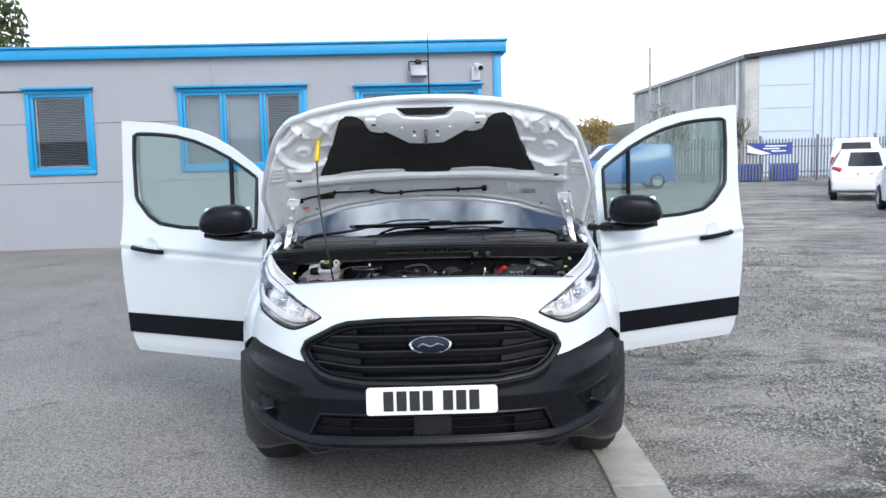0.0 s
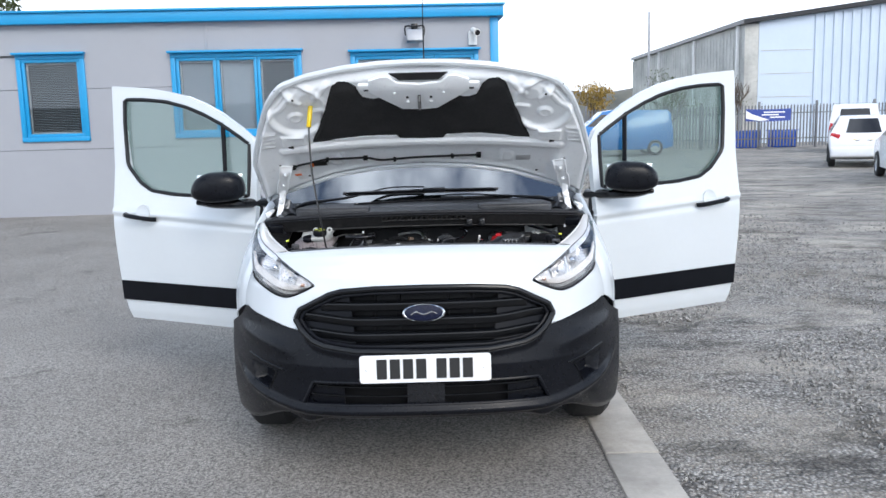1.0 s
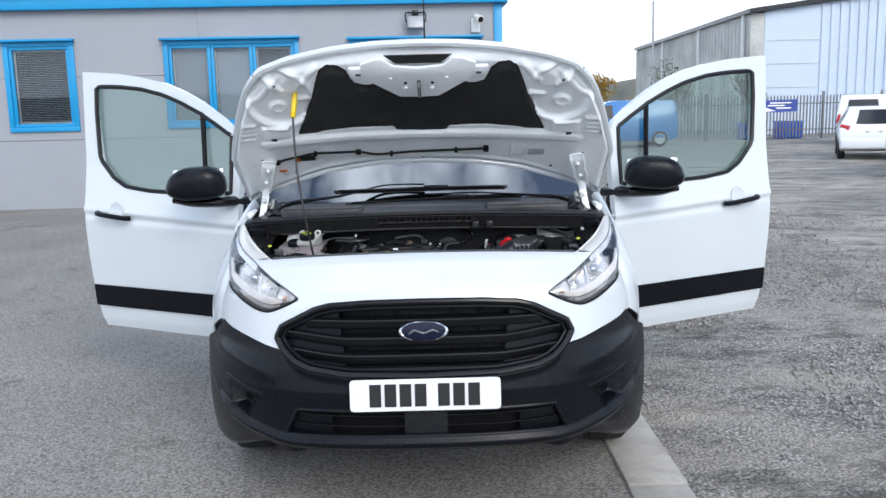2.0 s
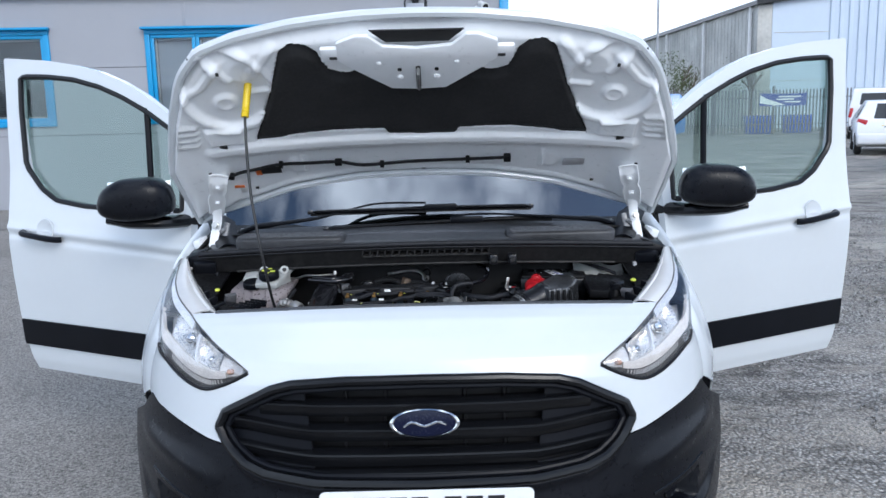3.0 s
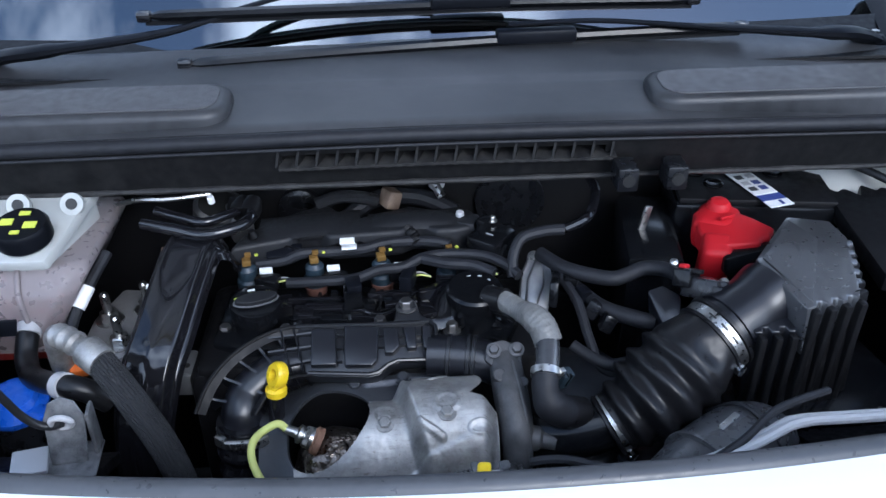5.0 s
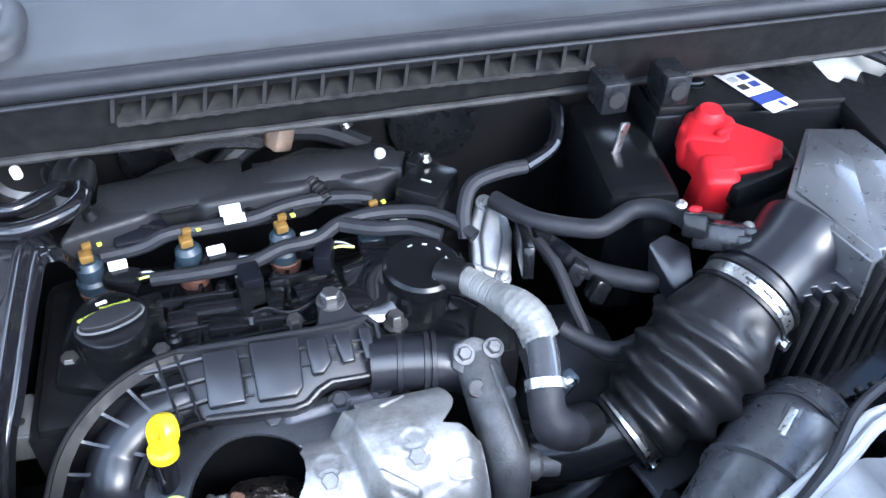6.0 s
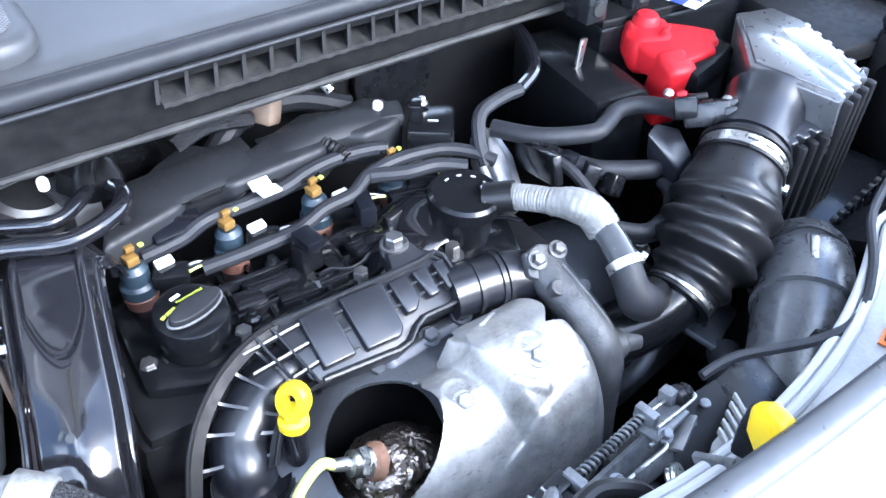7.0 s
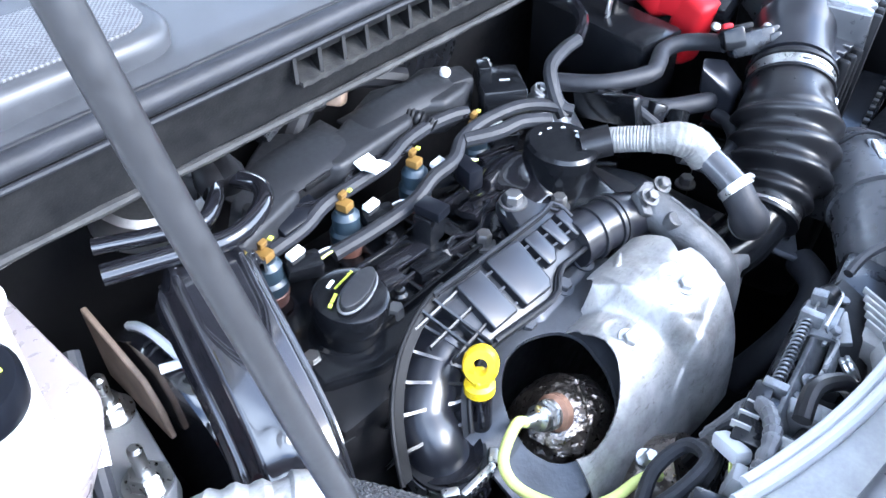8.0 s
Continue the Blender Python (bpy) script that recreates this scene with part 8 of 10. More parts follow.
    prism(bm, [(-0.009, -0.030), (0.006, -0.034), (0.010, 0.0), (0.003, 0.030), (-0.008, 0.030), (-0.013, 0.0)], VP @ pose(0, 0, 0.018), 0.010, 0.004, 3)
    vp = part("vacuum_pump", bm, PUMP_ALU, VAN, "bright cast alloy pump body")
    for x, y in ((0.012, -0.038), (-0.010, 0.036), (-0.014, -0.034)):
        p = VP @ Vector((x, y, 0.018))
        lt("pump_lug", PUMP_ALU, vp, [(0.0085, -0.004), (0.0085, 0.003), (0.0065, 0.005)], p, VP.to_3x3() @ Vector((0, 0, 1)), 20)
        bt("pump_screw", STEEL, vp, p + VP.to_3x3() @ Vector((0, 0, 0.004)), 0.0048, 0.004, VP.to_3x3() @ Vector((0, 0, 1)))
    bx("pump_plate", PLASTIC_SM, vp, (0.128, 0.568, 0.93), (0.010, 0.09, 0.03), (-20, 0, -14), 0.002)
    tb("pump_hose", HOSE, vp, [(0.078, 0.585, 0.935), (0.080, 0.60, 0.955), (0.092, 0.615, 0.972), (0.12, 0.62, 0.978), (0.145, 0.622, 0.978)], 0.007, 10, label="thin grey vacuum hose")
    tb("pump_pipe", GLOSS_BLK, vp, [(0.145, 0.622, 0.978), (0.178, 0.64, 0.985), (0.195, 0.68, 0.998), (0.188, 0.715, 1.01), (0.17, 0.75, 1.01)], 0.0065, 10)
    tb("pump_lead", HOSE, vp, [(0.135, 0.585, 0.935), (0.150, 0.545, 0.925), (0.158, 0.50, 0.90), (0.170, 0.470, 0.88), (0.205, 0.455, 0.885), (0.23, 0.45, 0.90)], 0.006, 10)
    for i in range(4):
        bx("pump_connector", (PLASTIC_SM, PLASTIC, PLASTIC_GR, PLASTIC_SM)[i], vp, (0.145 + 0.012 * i, 0.575 - 0.02 * i, 0.93 - 0.006 * i), (0.018, 0.016, 0.022), (10 * i, 15, 30 * i), 0.003)
    # heavy loom runs to the battery
    tb("heavy_loom", HOSE, VAN, [(0.118, 0.628, 0.940), (0.145, 0.585, 0.943), (0.190, 0.560, 0.944), (0.212, 0.563, 0.946), (0.235, 0.571, 0.949), (0.258, 0.563, 0.952), (0.270, 0.541, 0.956), (0.268, 0.520, 0.962)], 0.0092, 12, 10, label="taped black wiring loom")
    tb("heavy_loom", HOSE, VAN, [(0.145, 0.585, 0.925), (0.158, 0.572, 0.920), (0.180, 0.536, 0.918), (0.216, 0.511, 0.918), (0.232, 0.508, 0.915)], 0.0098, 12, 6)
    tb("heavy_loom", HOSE, VAN, [(0.135, 0.485, 0.905), (0.150, 0.472, 0.900), (0.173, 0.456, 0.898), (0.205, 0.462, 0.900), (0.230, 0.482, 0.900), (0.238, 0.50, 0.90)], 0.0070, 12, 8)


def slab(bm, pts, down, b=0.0, seg=2):
    """A solid from a nearly flat outline in space, carried down by the vector down."""
    t = bmesh.new()
    top = [t.verts.new(p) for p in pts]
    low = [t.verts.new(Vector(p) + Vector(down)) for p in pts]
    t.faces.new(top)
    t.faces.new(low[::-1])
    for i in range(len(pts)):
        j = (i + 1) % len(pts)
        t.faces.new((top[j], top[i], low[i], low[j]))
    bmesh.ops.recalc_face_normals(t, faces=t.faces)
    bev(t, b, seg)
    return merge(bm, t)


def gearbox():
    """Sooty castings and pipes low down beside the engine."""
    bm = bmn()
    lathe(bm, [(0.09, 0), (0.095, 0.02), (0.085, 0.07), (0.06, 0.10), (0.03, 0.11)], (0.14, 0.56, 0.72), (1, -0.05, 0.15), 30)
    box(bm, (0.20, 0.50, 0.72), (0.16, 0.14, 0.10), (10, 6, 12), b=0.025, seg=3)
    gb = part("gearbox_housing", bm, ALU_BLK, VAN, "sooty cast gearbox housing deep in the bay")
    for x, y, z in ((0.16, 0.47, 0.775), (0.22, 0.46, 0.78), (0.25, 0.52, 0.79)):
        bt("housing_bolt", ALU_DK, gb, (x, y, z), 0.008, 0.010)
    bm = bmn()
    prism(bm, [(-0.04, -0.02), (0.045, -0.015), (0.05, 0.02), (0.0, 0.035), (-0.04, 0.02)], pose(0.215, 0.392, 0.80, 10, 14, 20), 0.008, 0.003, 2)
    part("gearbox_bracket", bm, ALU_BLK, gb)
    tb("oil_pipe", ALU_BLK, gb, [(0.10, 0.42, 0.74), (0.13, 0.40, 0.78), (0.18, 0.42, 0.80), (0.24, 0.45, 0.79)], 0.009, 12)
    tb("lower_hose", HOSE, gb, [(0.10, 0.36, 0.70), (0.13, 0.33, 0.77), (0.17, 0.33, 0.80), (0.20, 0.36, 0.80)], 0.016, 14)


def resonator():
    # the face leans towards the front of the van
    O = Matrix(((0.999, 0.0442, 0.0052, -0.1027), (-0.0367, 0.8842, -0.4657, 0.4982), (-0.0252, 0.4651, 0.8849, 0.9172), (0, 0, 0, 1)))

    def pl(poly, z, h, b, nm, m, par, seg=2):
        bm = bmn()
        prism(bm, poly, O @ pose(0, 0, z), h, b, seg)
        return part(nm, bm, m, par)

    out = [(-0.080, 0.018), (0.018, 0.021), (0.034, 0.026), (0.038, 0.050), (0.045, 0.058), (0.056, 0.056), (0.061, 0.044), (0.066, 0.034), (0.076, 0.029), (0.084, 0.021), (0.086, -0.016), (0.078, -0.025), (0.040, -0.026), (0.030, -0.031), (0.019, -0.041), (0.008, -0.044), (-0.062, -0.042), (-0.070, -0.034)]
    rs = pl(out, -0.030, 0.0215, 0.003, "air_resonator", DUCT, VAN)
    tagged(rs, "black moulded air resonator box with raised panels")
    edge = [(-0.080, 0.018), (0.018, 0.021), (0.060, 0.023), (0.076, 0.026), (0.083, 0.019), (0.0845, -0.015), (0.077, -0.0235), (0.040, -0.0245), (0.029, -0.030), (0.018, -0.0395), (0.007, -0.042), (-0.062, -0.040)]
    for k, z, r in ((0.985, -0.0055, 0.0024), (0.925, -0.0075, 0.0017)):
        bm = bmn()
        P = [O @ Vector((0.003 + (x - 0.003) * k, -0.009 + (y + 0.009) * k, z)) for x, y in edge]
        tube(bm, P, r, 8, 1)
        part("rim_bead", bm, DUCT, rs)
    pads = ([(-0.060, 0.013), (-0.0325, 0.013), (-0.029, -0.032), (-0.058, -0.033)],
            [(-0.023, 0.016), (0.0165, 0.0155), (0.0165, -0.026), (0.011, -0.033), (-0.020, -0.033)],
            [(0.0215, 0.0135), (0.0385, 0.0140), (0.0415, -0.009), (0.034, -0.018), (0.0245, -0.018)],
            [(0.0445, 0.0145), (0.0590, 0.0155), (0.0605, -0.0115), (0.0500, -0.0125)],
            [(0.0655, 0.0160), (0.0765, 0.0165), (0.0780, -0.0110), (0.0685, -0.0120)])
    for poly in pads:
        pl(poly, -0.0105, 0.0110, 0.0022, "raised_panel", DUCT_PAD, rs, 3)
    for x, ys in ((-0.0285, (0.006, -0.010, -0.026)), (0.0195, (0.006, -0.008)), (0.043, (0.005, -0.006)), (0.063, (0.006, -0.004))):
        for y in ys:
            pl([(x - 0.005, y - 0.001), (x + 0.005, y - 0.001), (x + 0.005, y + 0.001), (x - 0.005, y + 0.001)], -0.0105, 0.0085, 0, "bridge_rib", DUCT, rs)
    bm = bmn()
    lathe(bm, [(0.0135, -0.004), (0.0135, 0.0), (0.011, 0.003)], (-0.052, 0.5435, 0.921), (0, -0.46, 0.88), 24)
    part("bolt_seat", bm, DUCT, rs)
    # thin lattice between the box and the curved duct
    def q(x, y, z=0.0):
        return O @ Vector((x, y, z - 0.006))
    for y0, y1, x1 in ((0.009, 0.003, -0.112), (-0.008, -0.014, -0.108), (-0.025, -0.032, -0.100)):
        tb("lattice_rib", DUCT, rs, [q(-0.058, y0), q(x1, y1, -0.003)], 0.0014, 6, 1, flat=2.2)
    for x in (-0.075, -0.090):
        tb("lattice_rib", DUCT, rs, [q(x + 0.010, -0.040), q(x - 0.006, 0.014)], 0.0013, 6, 1, flat=2.2)
    # curved duct: a round channel under an outer and an inner flange, with ribs across
    F = spline([(-0.166, 0.523, 0.921), (-0.188, 0.519, 0.922), (-0.212, 0.512, 0.920), (-0.239, 0.500, 0.912), (-0.262, 0.484, 0.900), (-0.279, 0.466, 0.884), (-0.291, 0.447, 0.862)], 6)
    I = spline([(-0.160, 0.468, 0.893), (-0.180, 0.467, 0.892), (-0.196, 0.463, 0.888), (-0.211, 0.455, 0.878), (-0.224, 0.441, 0.862)], 6)
    UP = Vector((-0.12, -0.42, 0.90))

    def mid(u):
        a, c = along(F, u), along(I, u)
        return a.lerp(c, 0.50) - UP * (0.033 - 0.004 * u)

    bm = bmn()
    TB = [mid(k / 8) for k in range(7)] + [Vector((-0.243, 0.461, 0.848)), Vector((-0.241, 0.456, 0.832))]
    tube(bm, TB, 0.0238, 28, 5)
    du = part("curved_air_duct", bm, DUCT_PAD, VAN, "curved black ribbed air duct")

    def floor_pt(u, v):
        a, c = along(F, u), along(I, u)
        return a.lerp(c, v) - UP * (0.040 - 0.030 * math.sin(math.pi * v) ** 0.8)

    for E_, G_, k, nm in ((F, I, 0.155, "outer_flange"), (I, F, 0.10, "inner_flange")):
        bm = bmn()
        sheet(bm, (lambda u, v, E_=E_, G_=G_, k=k: along(E_, u).lerp(along(G_, u), k * v) - UP * 0.0035 * v) if k > 0.15 else (lambda u, v, E_=E_, G_=G_, k=k: along(E_, u).lerp(along(G_, u), k * (1 - v)) - UP * 0.0035 * (1 - v)), 44, 3, 0.003)
        tube(bm, [along(E_, t / 40) for t in range(41)], 0.0022, 8, 1)
        part(nm, bm, PLASTIC_DK, du)
    for t in (0.12, 0.28, 0.43, 0.58, 0.73, 0.88):
        bm = bmn()
        w = (along(F, min(1, t + 0.02)) - along(F, max(0, t - 0.02))).normalized() * 0.0013
        hi = [floor_pt(t, k / 12).lerp(along(F, t).lerp(along(I, t), k / 12), 0.30 + 0.62 * abs(2 * k / 12 - 1) ** 1.5) for k in range(13)]
        lo = [floor_pt(t, k / 12) - UP * 0.004 for k in range(13)]
        for g in range(12):
            qd = [hi[g], hi[g + 1], lo[g + 1], lo[g]]
            vs = [bm.verts.new(p + w) for p in qd] + [bm.verts.new(p - w) for p in qd]
            bm.faces.new(vs[:4])
            bm.faces.new(vs[7:3:-1])
            bm.faces.new((vs[1], vs[0], vs[4], vs[5]))
        bmesh.ops.remove_doubles(bm, verts=bm.verts, dist=0.0001)
        bmesh.ops.recalc_face_normals(bm, faces=bm.faces)
        part("duct_rib", bm, DUCT_PAD, du)
    # ear with bolt
    bm = bmn()
    prism(bm, [(-0.026, -0.014), (0.03, -0.024), (0.036, 0.016), (-0.006, 0.022), (-0.022, 0.014), (-0.028, 0.0)], pose(-0.262, 0.524, 0.868, 6, -6, -20), 0.007, 0.003, 2)
    tab = part("duct_ear", bm, DUCT, du)
    bt("ear_bolt", ALU, tab, (-0.272, 0.520, 0.8745), 0.0072, 0.007, (-0.1, -0.1, 1))
    # ribbed hose with clamp below
    ho = tb("boost_hose", GLOSS_BLK, VAN, [(-0.240, 0.455, 0.842), (-0.240, 0.451, 0.815), (-0.242, 0.445, 0.74), (-0.246, 0.44, 0.60)], lambda t: 0.0305 + 0.0050 * (0.5 + 0.5 * math.sin(t * 58)) * smooth01(0.05, 0.12, t), 28, 24, label="ribbed rubber boost hose")
    lt("hose_clamp", STEEL, ho, [(0.0308, -0.007), (0.0328, -0.007), (0.0328, 0.007), (0.0308, 0.007)], (-0.240, 0.454, 0.833), (0.0, -0.15, 1), 34)
    lt("clamp_lip", RUBBER, ho, [(0.0300, 0.0075), (0.0322, 0.0085), (0.0318, 0.0115), (0.0245, 0.012)], (-0.240, 0.454, 0.833), (0.0, -0.15, 1), 34)
    bx("clamp_block", STEEL, ho, (-0.240, 0.4205, 0.838), (0.036, 0.006, 0.011), (8, 0, 0), 0.002)
    for i in range(5):
        bx("clamp_thread", ALU_DK, ho, (-0.252 + 0.006 * i, 0.4168, 0.8385), (0.0022, 0.0014, 0.008), (8, 0, 0), 0)
    bx("clamp_ear", STEEL, ho, (-0.263, 0.427, 0.838), (0.014, 0.008, 0.014), (0, 0, -35), 0.002)
    bx("clamp_ear", STEEL, ho, (-0.217, 0.425, 0.838), (0.014, 0.008, 0.012), (0, 0, 40), 0.002)
    # outlet to the turbo
    o2 = tb("outlet_duct", DUCT_PAD, VAN, [(-0.030, 0.494, 0.893), (0.0, 0.490, 0.893), (0.030, 0.484, 0.891), (0.060, 0.474, 0.882)], 0.0235, 28, 6, label="short black air outlet duct")
    for x in (-0.006, 0.016, 0.022):
        lt("duct_ring", DUCT, o2, [(0.0235, -0.0025), (0.0255, -0.002), (0.0255, 0.002), (0.0235, 0.0025)], (x, 0.4905 - max(0.0, x) * 0.2, 0.893), (1, -0.18, -0.03), 28)
    # dipstick
    ds = tb("dipstick_tube", GLOSS_BLK, VAN, [(-0.201, 0.453, 0.884), (-0.203, 0.450, 0.84), (-0.206, 0.446, 0.72)], 0.0095, 16, 4, label="oil dipstick with yellow loop handle")
    bm = bmn()
    t = bmesh.new()
    lathe(t, [(0.0135, -0.006), (0.0145, -0.003), (0.0145, 0.004), (0.0125, 0.0075), (0.0065, 0.0075), (0.0055, 0.004), (0.0055, -0.004), (0.0070, -0.006), (0.0135, -0.006)], (0, 0, 0), (0, 0, 1), 30, cap=False)
    merge(bm, t, Matrix.Translation((-0.1965, 0.457, 0.9035)) @ Vector((-0.75, -0.50, 0.45)).to_track_quat("Z", "Y").to_matrix().to_4x4() @ Matrix.Diagonal((0.95, 1.06, 0.9, 1)))
    box(bm, (-0.1995, 0.4555, 0.889), (0.013, 0.018, 0.016), (8, 6, -30), b=0.004, seg=3)
    lathe(bm, [(0.0085, 0), (0.0120, 0.003), (0.0120, 0.010), (0.008, 0.013)], (-0.2005, 0.454, 0.877), (0.05, 0.06, 1), 22)
    part("dipstick_handle", bm, YELLOW, ds, "yellow loop handle")


def exhaust_side():
    # dull casting between the resonator and the bright shield, open round the exhaust outlet
    def cast(u, v):
        x, y = -0.222 + 0.222 * u, 0.512 - 0.150 * v
        z = 0.858 + 0.012 * math.sin(math.pi * min(1.0, v * 1.6)) - 0.035 * smooth01(0.45, 1.0, v) - 0.022 * smooth01(-0.15, -0.215, x)
        z += 0.003 * noise.noise((x * 30, y * 30, 1)) + 0.006 * ridge(x, y, -0.10, 0.478, -0.03, 0.486, 0.012)
        return (x, y, z)

    def cast_keep(u, v):
        x, y, _ = cast(u, v)
        return math.hypot((x + 0.140) / 0.050, (y - 0.420) / 0.046) > 1

    bm = bmn()
    sheet(bm, lambda u, v: cast(1 - u, v), 330, 220, 0.004, lambda u, v: cast_keep(1 - u, v))
    lo = part("lower_heat_shield", bm, ALU_BLK, VAN, "dull cast metal exhaust housing", sharp=50)
    for x, y, z in ((-0.115, 0.474, 0.868), (-0.060, 0.478, 0.872), (-0.024, 0.482, 0.874)):
        bt("shield_bolt", ALU_BLK, lo, (x, y, z), 0.0065, 0.006, (0, -0.3, 1))
    PR = [(0.462, 0.886), (0.442, 0.899), (0.416, 0.905), (0.392, 0.899), (0.371, 0.881), (0.354, 0.851), (0.345, 0.812), (0.341, 0.765)]
    PL_ = [(0.470, 0.842), (0.450, 0.866), (0.425, 0.880), (0.398, 0.879), (0.375, 0.861), (0.358, 0.831), (0.350, 0.790), (0.347, 0.745)]
    SR, SL = spline([(0, a, b) for a, b in PR], 5), spline([(0, a, b) for a, b in PL_], 5)

    def f(u, v):
        x = -0.178 + 0.218 * u
        k = smooth01(-0.062, -0.044, x - 0.05 * (v - 0.4))
        p = along(SL, v).lerp(along(SR, v), k)
        y, z = p.y, p.z
        end = smooth01(0.020, 0.041, x)
        z -= 0.020 * end ** 1.5
        y += 0.014 * end * (v - 0.2)
        z -= 0.030 * smooth01(-0.095, -0.178, x) * (0.4 + 0.6 * (1 - v))
        # shallow dishes round the bolts, an oval mark, pressed flutes on the front
        s = v * 0.19
        for bx_, bs, r in ((-0.080, 0.068, 0.012), (-0.014, 0.068, 0.012)):
            d = math.hypot(x - bx_, s - bs)
            z += 0.0009 * math.exp(-((d - r) / 0.0035) ** 2) - 0.0006 * smooth01(r, r * 0.6, d)
        d = math.hypot((x - 0.022) / 0.013, (s - 0.100) / 0.0075)
        z += 0.0011 * smooth01(0.28, 0.08, abs(d - 1.0))
        z += 0.0026 * ridge(x, s, -0.060, 0.142, 0.020, 0.112, 0.014) + 0.0022 * ridge(x, s, -0.085, 0.150, -0.030, 0.128, 0.010)
        z += 0.0030 * ridge(x, s, -0.044, 0.090, -0.020, 0.108, 0.006) - 0.0020 * ridge(x, s, -0.052, 0.012, -0.060, 0.040, 0.007)
        z += 0.0022 * ridge(x, s, -0.030, 0.022, -0.012, 0.010, 0.004)
        z += 0.0012 * noise.noise((x * 22, v * 4, 3)) + 0.0006 * noise.noise((x * 70, v * 14, 5)) + 0.0003 * noise.noise((x * 160, v * 32, 8))
        return (x, y, z)

    def keep(u, v):
        x, y, z = f(u, v)
        if math.hypot((x + 0.152) / 0.056, (y - 0.417) / 0.046) < 1 and v < 0.75:
            return False
        if y > 0.417 and x < -0.116 + 0.02 * math.sin((y - 0.417) * 70):
            return False
        if y > 0.414 - (x - 0.008) * 0.33 and x > 0.008 + (y - 0.411) * 0.30 + 0.010 * math.sin(max(0.0, y - 0.411) * 68):
            return False
        return not (x < -0.05 and v < 0.10 + 0.06 * math.sin((x + 0.12) * 55))

    bm = bmn()
    sheet(bm, lambda u, v: f(1 - u, v), 280, 190, 0.0016, lambda u, v: keep(1 - u, v))
    hs = part("heat_shield", bm, SHIELD, VAN, "bright pressed aluminium exhaust heat shield", sharp=60)
    bt("shield_bolt", SHIELD, hs, (-0.080, 0.399, 0.8785), 0.0068, 0.005, (0, -0.35, 1))
    bt("shield_bolt", SHIELD, hs, (-0.014, 0.391, 0.8975), 0.0068, 0.005, (0, -0.30, 1))
    bt("notch_bolt", RUST, hs, (0.021, 0.412, 0.884), 0.0070, 0.008, (0, -0.4, 1))
    lt("notch_washer", ALU_BLK, hs, [(0.0125, -0.012), (0.0125, 0.0), (0.010, 0.002)], (0.021, 0.413, 0.882), (0, -0.4, 1), 22)
    # foil-wrapped outlet with lambda probe
    bm = bmn()
    t = bmesh.new()
    bmesh.ops.create_uvsphere(t, u_segments=64, v_segments=40, radius=1)
    for v in t.verts:
        c = v.co.normalized()
        v.co = c * (1 + 0.05 * noise.noise(c * 3) + 0.05 * abs(noise.noise(c * 8)) + 0.035 * abs(noise.noise(c * 19)))
    merge(bm, t, pose(-0.134, 0.418, 0.794, 0, 20, 0) @ Matrix.Diagonal((0.050, 0.045, 0.050, 1)))
    ex = part("exhaust_outlet", bm, FOIL, VAN, "foil-wrapped exhaust outlet with lambda probe", sharp=18)
    ax = Vector((-0.84, 0.12, 0.40)).normalized()
    b0 = Vector((-0.152, 0.413, 0.843))
    lt("probe_boss", RUST, ex, [(0.0155, 0), (0.0155, 0.007), (0.0125, 0.010)], b0, ax, 24)
    lt("lambda_probe", STEEL, ex, [(0.0125, 0), (0.0125, 0.005), (0.0085, 0.006), (0.0085, 0.012), (0.0105, 0.013), (0.0105, 0.017), (0.006, 0.019), (0.0050, 0.030), (0.0035, 0.034)], b0 + ax * 0.009, ax, 20)
    lt("probe_hexagon", STEEL, ex, [(0.0115, 0), (0.0125, 0.0015), (0.0125, 0.006), (0.0115, 0.0075)], b0 + ax * 0.012, ax, 6)
    e0 = b0 + ax * 0.040
    tb("probe_cable", CABLE_Y, ex, [e0, e0 + ax * 0.012 + Vector((0, 0, 0.001)), (-0.222, 0.412, 0.853), (-0.224, 0.394, 0.838), (-0.205, 0.366, 0.822), (-0.178, 0.346, 0.818), (-0.148, 0.337, 0.822), (-0.130, 0.330, 0.815), (-0.126, 0.326, 0.79)], 0.0044, 12, label="pale yellow sleeved probe cable")
    tb("cable_ferrule", STEEL, ex, [e0 - ax * 0.004, e0 + ax * 0.008], 0.0035, 10)
    tb("exhaust_bracket", ALU_DK, ex, [(-0.11, 0.365, 0.80), (-0.09, 0.335, 0.79), (-0.06, 0.322, 0.78)], 0.012, 10, 4)
    bt("bracket_bolt", STEEL, ex, (-0.125, 0.345, 0.815), 0.006, 0.01, (0, -0.4, 1))
    lt("outlet_pipe", FOIL, ex, [(0.034, 0), (0.036, 0.02), (0.033, 0.05)], (-0.118, 0.350, 0.77), (0.3, -0.6, 0.5), 26)
    # exhaust gas cooler: a stout cast bar from its flange down past the shield
    eg = tb("exhaust_gas_cooler", CASTING, VAN, [(0.054, 0.470, 0.900), (0.056, 0.458, 0.896), (0.058, 0.428, 0.884), (0.0605, 0.398, 0.866), (0.061, 0.387, 0.840), (0.061, 0.385, 0.78), (0.061, 0.385, 0.70)], lambda t: 0.0185 + 0.0012 * math.sin(t * 9), 12, 8, label="grey cast alloy exhaust gas cooler")
    tb("casting_seam", CASTING, eg, [(0.062, 0.452, 0.9125), (0.066, 0.424, 0.9000), (0.070, 0.394, 0.881), (0.0715, 0.376, 0.850), (0.0715, 0.374, 0.79)], 0.0024, 8, 6)
    bm = bmn()
